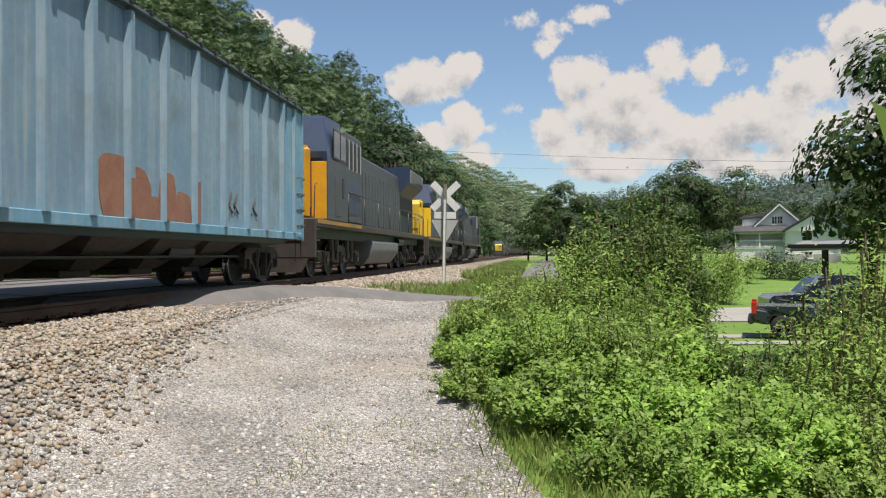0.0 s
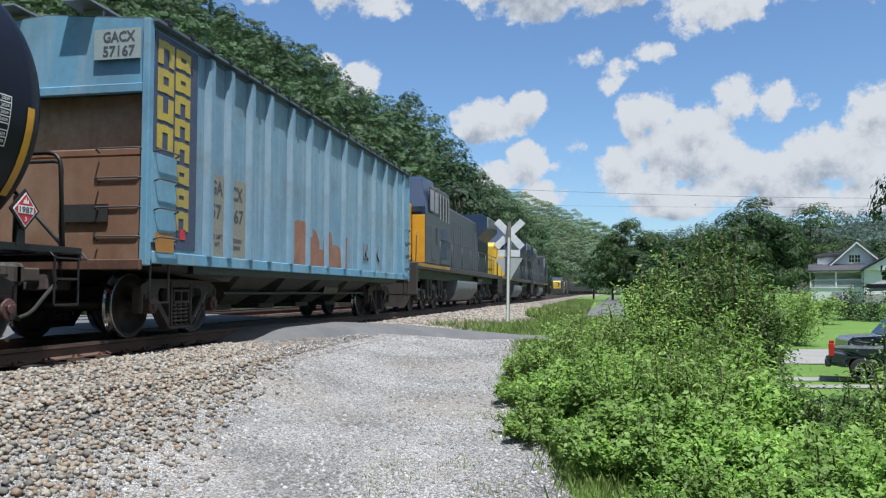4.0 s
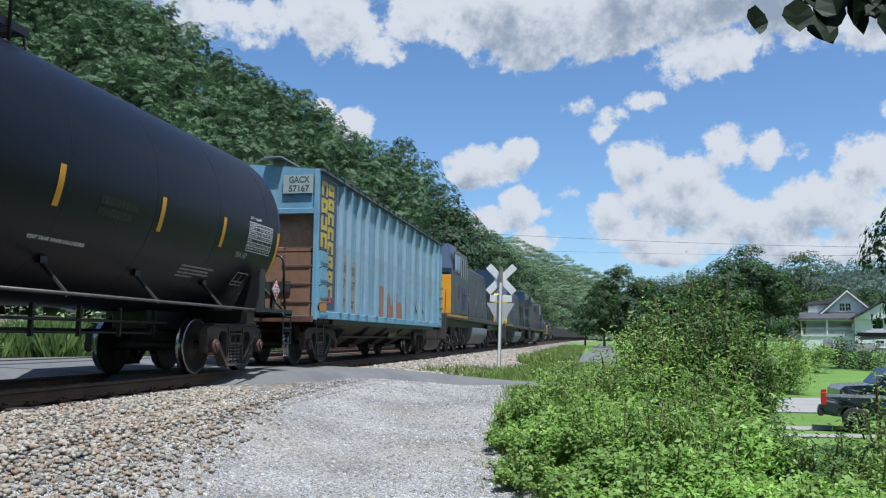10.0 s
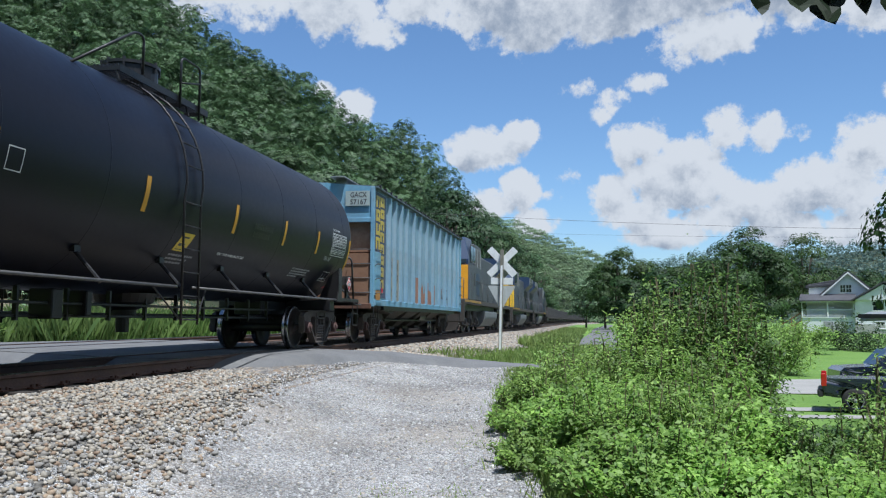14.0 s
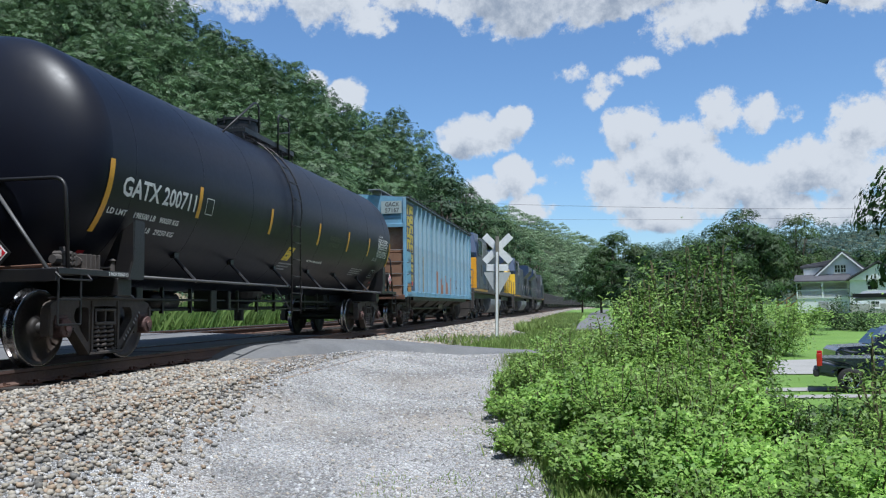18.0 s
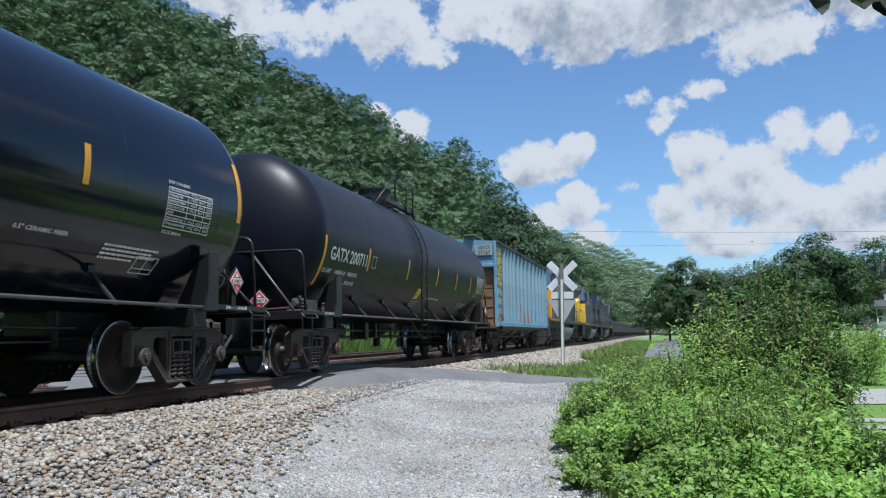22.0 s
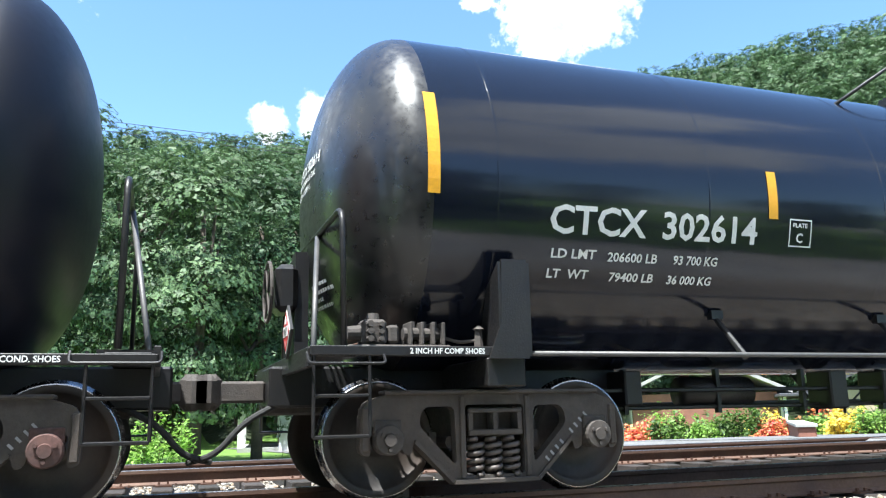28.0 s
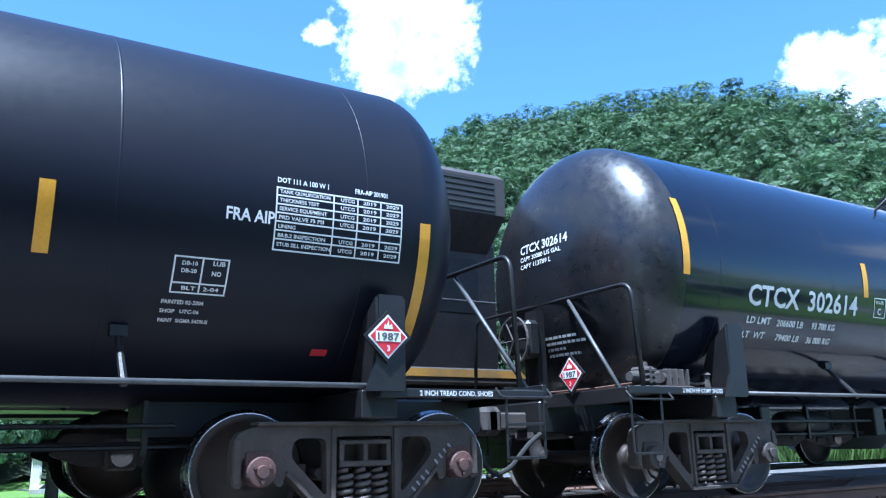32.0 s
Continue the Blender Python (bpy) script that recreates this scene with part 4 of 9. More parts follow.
def make_track(name, centre, z0, label):
    track = thing(name, label, "railway track", kind="structure")
    ys = spread(-400, 700, -20, 60, 4.0, 1.3)
    for side in (-1, 1):
        cx = centre + side * 0.7535
        for nm, mt, idx in (("rail", "rail", list(range(14))), ("rail_head", "rail_top", [6, 7, 8, 9])):
            bm = bmesh.new()
            up = 0.0 if nm == "rail" else 0.0015
            rows = [[bm.verts.new((cx + RAIL[i][0] + bend(y), y, z0 + RAIL[i][1] + up)) for i in idx] for y in ys]
            m = len(idx)
            for a, b in zip(rows, rows[1:]):
                for k in range(m if nm == "rail" else m - 1):
                    bm.faces.new((a[k], a[(k + 1) % m], b[(k + 1) % m], b[k]))
            part(nm, bm, mt, track)
    return track


track_a = make_track("track_near", TRACK_A, 0.0, "rusty main track of two steel rails on dark timber ties")
track_b = make_track("track_far", TRACK_B, RISE_B, "rusty second track of two steel rails on dark timber ties")


def make_crossing():
    cross = thing("level_crossing", "worn grey asphalt level crossing over both tracks", "level crossing", kind="structure")
    edges = [(-21.0, -0.2, -12.03, 0.07), (-11.86, 0.06, -10.54, 0.06), (-10.37, 0.07, -8.03, -0.01), (-7.86, -0.02, -6.54, -0.02)]
    for x0, z0, x1, z1 in edges:
        bm = bmesh.new()
        prism(bm, [(x0, z0 - 0.3), (x1, z1 - 0.3), (x1, z1), (x0, z0)], 7.4, Matrix.Translation((0, 16.1, 0)) @ Matrix(((1, 0, 0, 0), (0, 0, 1, 0), (0, 1, 0, 0), (0, 0, 0, 1))))
        part("paving", bm, "asphalt", cross)
        for y0, y1 in ((12.42, 11.5), (19.78, 20.7)):
            bm = bmesh.new()
            v = [bm.verts.new(p) for p in ((x0, y0, z0 - 0.004), (x1, y0, z1 - 0.004), (x1 - 0.05, y1 + 0.2, -0.27), (x0 + 0.05, y1, -0.27), (x0, y0, -0.3), (x1, y0, -0.3))]
            for f in ((0, 1, 2, 3), (0, 3, 4), (1, 5, 2), (4, 3, 2, 5)):
                bm.faces.new([v[i] for i in f])
            part("paving_edge", bm, "asphalt", cross, "broken sloping asphalt edge")


make_crossing()


def make_ties():
    rng = random.Random(3)
    bm = bm_box(-1.3, 1.3, -0.115, 0.115, -0.18, 0, bevel=0.012)
    me = part("tie", bm, "tie").data
    bpy.data.objects.remove(bpy.data.objects["tie"])
    far_v, far_f = [], []
    for track, cx, dz in ((track_a, TRACK_A, 0.0), (track_b, TRACK_B, RISE_B)):
        y = -19.0
        while y < 330:
            y += 0.52 + rng.uniform(-0.03, 0.03)
            if 12.3 < y < 19.9:
                continue
            if y < 55:
                ob = new("tie", me)
                ob.parent = track
                ob.matrix_basis = pose(cx + rng.uniform(-0.05, 0.05), y, dz - 0.18 + rng.uniform(-0.012, 0.004), rng.uniform(-1, 1), rng.uniform(-0.4, 0.4), rng.uniform(-1.5, 1.5))
            else:
                n = len(far_v)
                x = cx + bend(y)
                far_v += [(x + sx * 1.3, y + sy * 0.115, dz + z) for sx in (-1, 1) for sy in (-1, 1) for z in (-0.36, -0.18)]
                far_f += [(n + a, n + b, n + c, n + d) for a, b, c, d in ((1, 5, 7, 3), (0, 1, 3, 2), (4, 6, 7, 5), (0, 4, 5, 1), (2, 3, 7, 6))]
    ob = new("far_ties", np_mesh("far_ties", far_v, far_f, "tie"))
    tagged(ob, "dark timber ties dwindling into the distance", "tie", kind="stuff")
    # tie plates, spikes and anchors along the rails that pass close by
    bm = bmesh.new()
    bs = bmesh.new()
    for o in [o for o in bpy.data.objects if o.name.startswith("tie") and o.type == 'MESH' and -3 < o.matrix_basis.translation.y < 24]:
        p = o.matrix_basis.translation
        cx = TRACK_A if o.parent == track_a else TRACK_B
        for side in (-1, 1):
            x = cx + side * 0.7535
            box(bm, x - 0.16, x + 0.16, p.y - 0.09, p.y + 0.09, p.z, p.z + 0.018)
            for sx in (-0.095, 0.095):
                for sy in (-0.05, 0.05):
                    box(bs, x + sx - 0.012, x + sx + 0.012, p.y + sy - 0.012, p.y + sy + 0.012, p.z + 0.016, p.z + 0.05)
            box(bs, x - 0.085, x + 0.085, p.y + 0.125, p.y + 0.15, p.z + 0.0, p.z + 0.03)
    tagged(part("tie_plates", bm, "rust"), "rusty steel tie plates under the rails", "tie plate", kind="stuff")
    tagged(part("spikes", bs, "rust"), "rusty track spikes and rail anchors", "spike", kind="stuff")
    # bolted joints marked with paint
    for track, cx, dz, y, paint in ((track_a, TRACK_A + 0.7535, 0, 2.25, True), (track_a, TRACK_A - 0.7535, 0, 2.2, True), (track_b, TRACK_B + 0.7535, RISE_B, 2.1, False)):
        bm = bmesh.new()
        for s in (-1, 1):
            box(bm, cx + s * 0.022 - 0.012, cx + s * 0.022 + 0.012, y - 0.3, y + 0.3, dz - 0.145, dz - 0.05, bevel=0.004)
        for k in range(6):
            rod(bm, (cx - 0.06, y - 0.25 + k * 0.1, dz - 0.1), (cx + 0.06, y - 0.25 + k * 0.1, dz - 0.1), 0.014, seg=6)
        part("joint_bar", bm, "rust", track)
        if paint:
            part("paint_mark", bm_box(cx + 0.037, cx + 0.045, y - 0.13, y + 0.13, dz - 0.16, dz - 0.03), "cream", track, "cream paint mark on the rail")


make_ties()


def make_stones():
    rng = np.random.default_rng(5)
    gz = np.vectorize(ground_z)

    def bed(x, y):
        px = np.array([-14.6, -13.4, -12.6, -9.7, -8.9, -6.3, -5.9, -5.3, -5.0, -4.3, -3.0, 6])
        base = np.interp(x, px, [-0.42, -0.26, -0.22, -0.22, -0.26, -0.25, -0.19, -0.22, -0.29, 9, 9, 9])
        return np.where(x > -5.0, np.minimum(gz(x, y) + 0.02, -0.29), base)

    groups = []
    # shoulder in front of the near rail
    n = 36000
    y = -3.5 + 22 * rng.random(n) ** 1.3
    edge = np.interp(y, [-4, 2, 5, 8, 12, 19], [-2.2, -2.4, -3.3, -4.0, -4.9, -5.3])
    x = -6.9 + (edge + 6.9 + rng.normal(0, 0.25, n)) * rng.random(n) ** 0.8
    keep = ~((y > 12.2) & (y < 19.8) & (x > -8) & (x < -4.9))
    groups.append((x[keep], y[keep], 0.022, 0.05))
    # between the rails, between the tracks and round the second track
    n = 15000
    x, y = rng.uniform(-13.2, -6.5, n), -3 + 27 * rng.random(n) ** 1.1
    keep = ~((y > 12.2) & (y < 19.8))
    groups.append((x[keep], y[keep], 0.028, 0.06))
    # bank beyond the crossing
    n = 9000
    x, y = rng.uniform(-6.8, -3.4, n), 20 + 40 * rng.random(n) ** 1.6
    groups.append((x, y, 0.05, 0.10))
    vs, fs, off = [], [], 0
    for x, y, a, b in groups:
        pts = np.stack([x, y, bed(x, y) + rng.uniform(-0.012, 0.02, len(x))], 1)
        v, f = scatter(pts, rng.uniform(a, b, len(x)), rng)
        vs.append(v), fs.append(f + off)
        off += len(v)
    tagged(new("ballast", np_mesh("ballast", np.concatenate(vs), np.concatenate(fs), "stone")), "loose brown, tan and grey ballast stones round the tracks", "ballast", kind="stuff")
    n = 22000
    y = 2.2 + 17 * rng.random(n) ** 1.8
    l, r = np.interp(y, [0, 5, 8, 12, 19], [-3.6, -3.9, -4.5, -5.1, -5.2]), np.interp(y, [0, 6, 12, 20], [1.5, -0.2, -1.3, -1.8])
    x = l + (r - l) * rng.random(n)
    pts = np.stack([x, y, gz(x, y) + 0.016], 1)
    v, f = scatter(pts, 0.010 + 0.026 * rng.random(n) ** 2.6, rng)
    tagged(new("gravel", np_mesh("gravel", v, f, "stone_fine")), "small pale crushed stones lying on the gravel lot", "gravel", kind="stuff")


make_stones()


# ---------------------------------------------------------------- railway cars
WHEELS = []            # wheelsets of the near train, with their radius
SHARED = {}


def shared(key, build, material, smooth=False):
    """One mesh for all alike pieces."""
    if key not in SHARED:
        bm = bmesh.new()
        build(bm)
        bmesh.ops.recalc_face_normals(bm, faces=bm.faces)
        me = bpy.data.meshes.new(key)
        bm.to_mesh(me)
        bm.free()
        if smooth:
            for f in me.polygons:
                f.use_smooth = True
        me.materials.append(M[material])
        SHARED[key] = me
    return SHARED[key]


def put(name, me, parent, m=None, label=""):
    ob = new(name, me)
    ob.parent = parent
    if m is not None:
        ob.matrix_basis = m
    if label:
        ob["label"] = label
    return ob


def wheel_profile(bm, r, seg=40):
    """A railway wheel about z: hub, dished plate, rim, tread and flange; the outer face looks up (+z)."""
    lathe(bm, [(0.0, 0.06), (0.10, 0.06), (0.12, 0.035), (0.15, 0.0), (r - 0.11, 0.015), (r - 0.075, 0.05), (r - 0.06, 0.062), (r - 0.008, 0.062), (r, 0.055)], seg=seg)
    return bm


def wheel_back(bm, r, seg=40):
    lathe(bm, [(r + 0.026, -0.055), (r + 0.02, -0.068), (r - 0.07, -0.07), (r - 0.1, -0.04), (0.14, -0.03), (0.11, -0.08), (0.0, -0.08)], seg=seg)
    return bm


def wheel_tread(bm, r, seg=40):
    lathe(bm, [(r - 0.016, 0.0635), (r - 0.006, 0.063), (r, 0.055), (r + 0.002, 0.0), (r + 0.005, -0.03), (r + 0.026, -0.045), (r + 0.026, -0.055)], seg=seg)
    return bm


OUT = Matrix(((0, 0, 1, 0), (1, 0, 0, 0), (0, 1, 0, 0), (0, 0, 0, 1)))    # z of a turned thing -> +x


def wheelset(car, y, r, roll=True):
    k = "%.3f" % r
    axle = shared("axle" + k, lambda bm: lathe(bm, [(0, -0.98), (0.075, -0.98), (0.075, -0.8), (0.095, -0.78), (0.085, -0.6), (0.08, 0), (0.085, 0.6), (0.095, 0.78), (0.075, 0.8), (0.075, 0.98), (0, 0.98)], OUT, seg=20),
                  "wheel_face", True)
    ax = put("wheelset", axle, car, pose(0, y, r))
    for s in (1, -1):
        m = pose(s * 0.745, 0, 0, 0, 0, 0 if s > 0 else 180)
        w = put("wheel", shared("wheel_face" + k, lambda bm: (wheel_profile(bm, r), wheel_back(bm, r), bm.transform(OUT)), "wheel_face", True), ax, m)
        put("tread", shared("wheel_tread" + k, lambda bm: (wheel_tread(bm, r), bm.transform(OUT)), "tread", True), ax, m, "bright worn wheel tread")
    if roll:
        WHEELS.append((ax, y, r))
    return ax


def rounded(points, r=0.05, steps=3):
    """Round the corners of a closed outline in the plane."""
    out = []
    n = len(points)
    for i in range(n):
        a, b, c = Vector(points[i - 1]), Vector(points[i]), Vector(points[(i + 1) % n])
        u, v = (a - b), (c - b)
        d = min(r, u.length * 0.45, v.length * 0.45)
        s, e = b + u.normalized() * d, b + v.normalized() * d
        for k in range(steps + 1):
            t = k / steps
            p = s * (1 - t) ** 2 + b * 2 * t * (1 - t) + e * t ** 2
            out.append((p.x, p.y))
    return out


def side_frame_mesh(bm):
    """The cast frame of a freight truck: u along the track, v up from the rail, w outward."""
    top = [(-1.10, 0.62), (-1.06, 0.74), (-0.88, 0.80), (-0.45, 0.83), (0.45, 0.83), (0.88, 0.80), (1.06, 0.74), (1.10, 0.62)]
    low = [(1.10, 0.36), (1.02, 0.33), (1.02, 0.56), (0.78, 0.56), (0.77, 0.36), (0.70, 0.33), (0.68, 0.43), (0.36, 0.11), (-0.36, 0.11), (-0.68, 0.43), (-0.70, 0.33), (-0.77, 0.36),
           (-0.78, 0.56), (-1.02, 0.56), (-1.02, 0.33), (-1.10, 0.36)]
    hole = rounded([(-0.33, 0.24), (-0.64, 0.56), (-0.60, 0.70), (-0.34, 0.70)], 0.06)
    window = rounded([(-0.25, 0.17), (-0.25, 0.71), (0.25, 0.71), (0.25, 0.17)], 0.03)
    prism(bm, rounded(top + low, 0.035, 2), 0.11, Matrix.Translation((1.02, 0, 0)) @ SIDE, holes=(hole, window, [(-u, v) for u, v in hole][::-1]))
    # flanges along the top and the two diagonals
    box(bm, 0.93, 1.12, -0.92, 0.92, 0.795, 0.825, bevel=0.008)
    for s in (-1, 1):
        prism(bm, [(s * 0.36, 0.108), (s * 0.68, 0.428), (s * 0.665, 0.452), (s * 0.345, 0.135)], 0.15, Matrix.Translation((1.03, 0, 0)) @ SIDE)
        box(bm, 0.95, 1.095, s * 0.28 - 0.02, s * 0.28 + 0.02, 0.15, 0.78, bevel=0.006)
        box(bm, 0.96, 1.095, s * 1.06 - 0.03, s * 1.06 + 0.03, 0.37, 0.7, bevel=0.01)
    box(bm, 0.93, 1.115, -0.36, 0.36, 0.105, 0.145, bevel=0.008)


def bearing_mesh(bm):
    """The bearing adapter and the round cap with its three bolts."""
    box(bm, 0.93, 1.1, -0.11, 0.11, 0.04, 0.15, bevel=0.012)
    lathe(bm, [(0, 0.19), (0.045, 0.19), (0.05, 0.17), (0.105, 0.165), (0.115, 0.15), (0.115, 0.0), (0, 0.0)], Matrix.Translation((1.0, 0, 0)) @ OUT, seg=20)
    for k in range(3):
        a = 2 * math.pi * k / 3 + 0.5
        rod(bm, (1.14, 0.07 * math.cos(a), 0.07 * math.sin(a)), (1.185, 0.07 * math.cos(a), 0.07 * math.sin(a)), 0.016, seg=6)


def spring_mesh(bm):
    """Three outer coil springs of a spring group."""
    for k in (-0.155, 0.0, 0.155):
        for off in (1.02,):
            pts = [(off + 0.058 * math.cos(t), k + 0.058 * math.sin(t), 0.165 + 0.285 * t / (2 * math.pi * 5)) for t in np.linspace(0, 2 * math.pi * 5, 61)]
            pipe(bm, pts, 0.021, 6)


def bolster_end_mesh(bm):
    box(bm, 0.86, 1.10, -0.23, 0.23, 0.47, 0.515, bevel=0.008)
    for y in (-0.21, 0.0, 0.21):
        box(bm, 0.9, 1.09, y - 0.018, y + 0.018, 0.515, 0.645)
    box(bm, 0.86, 1.10, -0.23, 0.23, 0.645, 0.68, bevel=0.008)


def freight_truck(car, y, r=0.457, roll=True, tint="truck_cast", bearing="rust_red", detail=True):
    for s in (-0.889, 0.889):
        wheelset(car, y + s, r, roll)
    for rz in (0, 180):
        f = put("side_frame", shared("side_frame" + tint, side_frame_mesh, tint), car, pose(0, y, 0, 0, 0, rz))
        if detail:
            put("spring_nest", shared("springs", spring_mesh, "spring", True), f, None, "coil springs in the truck frame")
            put("bolster_end", shared("bolster_end" + tint, bolster_end_mesh, tint), f)
            if tint == "truck_cast" and roll:
                tagged(put("cast_mark", shared("cast_mark", lambda b: [box(b, 1.076, 1.079, 0.44 + 0.045 * k, 0.458 + 0.045 * k, 0.252 + 0.043 * k, 0.297 + 0.043 * k, turn=pose(0, 0, 0, 45)) for k in range(9) if k != 4], "grey_paint"), f), "faded stencil marks on the cast frame", kind="stuff")
            for s in (-0.889, 0.889):
                put("bearing", shared("bearing" + bearing, bearing_mesh, bearing, False), f, pose(0, s, r), "round roller bearing cap")
    bm = bm_box(-0.95, 0.95, -0.22, 0.22, 0.42, 0.72, bevel=0.03)
    for s in (-1, 1):
        rod(bm, (-0.95, s * 0.33, 0.42), (0.95, s * 0.33, 0.42), 0.05, seg=8)
        box(bm, -0.85, 0.85, s * 0.45 - 0.03, s * 0.45 + 0.03, 0.36, 0.5)
    b = part("bolster", bm, "truck_cast", car)
    b.matrix_basis = pose(0, y, 0)


def coupler(car, y, way, z=0.86):
    """Draft gear, shank and knuckle at a car's end; way is +1 or -1 along the car."""
    bm = bmesh.new()
    box(bm, -0.18, 0.18, y - way * 0.5, y, z - 0.2, z + 0.2, bevel=0.02)
    box(bm, -0.08, 0.08, y, y + way * 0.42, z - 0.09, z + 0.09, bevel=0.02)
    box(bm, -0.2, 0.12, y + way * 0.36, y + way * 0.55, z - 0.15, z + 0.15, bevel=0.05)
    box(bm, 0.08, 0.2, y + way * 0.4, y + way * 0.62, z - 0.14, z + 0.14, bevel=0.05)
    part("coupler", bm, "truck_cast", car, "grimy knuckle coupler")
    bm = bmesh.new()
    pipe(bm, bent([(0.25, y - way * 0.1, z - 0.1), (0.32, y + way * 0.2, z - 0.25), (0.26, y + way * 0.4, z - 0.5), (0.16, y + way * 0.62, z - 0.56)], 0.15), 0.026)
    part("air_hose", bm, "tyre", car, "drooping black air hose")


TANK_R, TANK_Z = 1.56, 2.55


def on_tank(y0, z0, lift=0.006):
    """Maps (along, up) onto the tank's near side, starting at y0 and at height z0."""
    th = math.asin((z0 - TANK_Z) / TANK_R)
    return lambda a, b: Vector(((TANK_R + lift) * math.cos(th + b / TANK_R), y0 + a, TANK_Z + (TANK_R + lift) * math.sin(th + b / TANK_R)))


def word(bm, text, where, height, width=None, cuts=2):
    """A word of a given cap height, squeezed to a width."""
    vs, fs = letters(text, 1.0, cuts)
    w = max(v[0] for v in vs) - min(v[0] for v in vs)
    x0 = min(v[0] for v in vs)
    k = height / 0.73
    kx = (width / w) if width else k * 0.92
    verts = [bm.verts.new(where((x - x0) * kx, y * k)) for x, y, _ in vs]
    for f in fs:
        try:
            bm.faces.new([verts[i] for i in f])
        except ValueError:
            pass


def lines(bm, where, w, h, thick, rows=(), cols=()):
    """A ruled frame w by h with inner lines."""
    for v in (0, *rows, h - thick):
        patch(bm, where, 0, w, v, v + thick, 1, 1)
    for u in (0, *cols, w - thick):
        patch(bm, where, u, u + thick, 0, h, 1, 5)


def bars(bm, where, widths, height, gap, rng):
    """Writing too small to read: rows of short bars."""
    for k, w in enumerate(widths):
        u = 0.0
        while u < w:
            d = rng.uniform(0.03, 0.09)
            patch(bm, where, u, min(w, u + d), -k * gap, -k * gap + height)
            u += d + 0.014


def placard(parent, m, number=True):
    """A diamond hazard placard in its holder, facing +z of m's (u, v, w)."""
    bm = bmesh.new()
    prism(bm, [(0, -0.21), (0.21, 0), (0, 0.21), (-0.21, 0)], 0.02, m)
    h = part("placard_holder", bm, "black_steel", parent)
    lay = lambda name, outline, w, mt: part(name, prism(bmesh.new(), outline, 0.003, m @ Matrix.Translation((0, 0, w))), mt, h)
    lay("placard", [(0, -0.175), (0.175, 0), (0, 0.175), (-0.175, 0)], 0.013, "white_paint")
    lay("placard_face", [(0, -0.155), (0.155, 0), (0, 0.155), (-0.155, 0)], 0.017, "red")
    lay("number_panel", [(-0.11, -0.04), (0.11, -0.04), (0.11, 0.04), (-0.11, 0.04)], 0.021, "white_paint")
    bm = bmesh.new()
    word(bm, "1987", lambda a, b: m @ Vector((-0.095 + a, -0.03 + b, 0.025)), 0.06, 0.19)
    part("number", bm, "dark_letter", h)
    bm = bmesh.new()
    word(bm, "3", lambda a, b: m @ Vector((-0.015 + a, -0.115 + b, 0.021)), 0.045, 0.03)
    part("class_number", bm, "white_paint", h)
    bm = bmesh.new()
    prism(bm, [(-0.04, 0.06), (0.04, 0.06), (0.03, 0.1), (0.01, 0.08), (0.0, 0.125), (-0.015, 0.085), (-0.03, 0.1)], 0.003, m @ Matrix.Translation((0, 0, 0.021)))
    part("flame_mark", bm, "white_paint", h)


FACE_X = SIDE                                                              # a plate that looks along +x
FACE_MINUS_Y = Matrix(((1, 0, 0, 0), (0, 0, -1, 0), (0, 1, 0, 0), (0, 0, 0, 1)))   # a plate that looks along -y


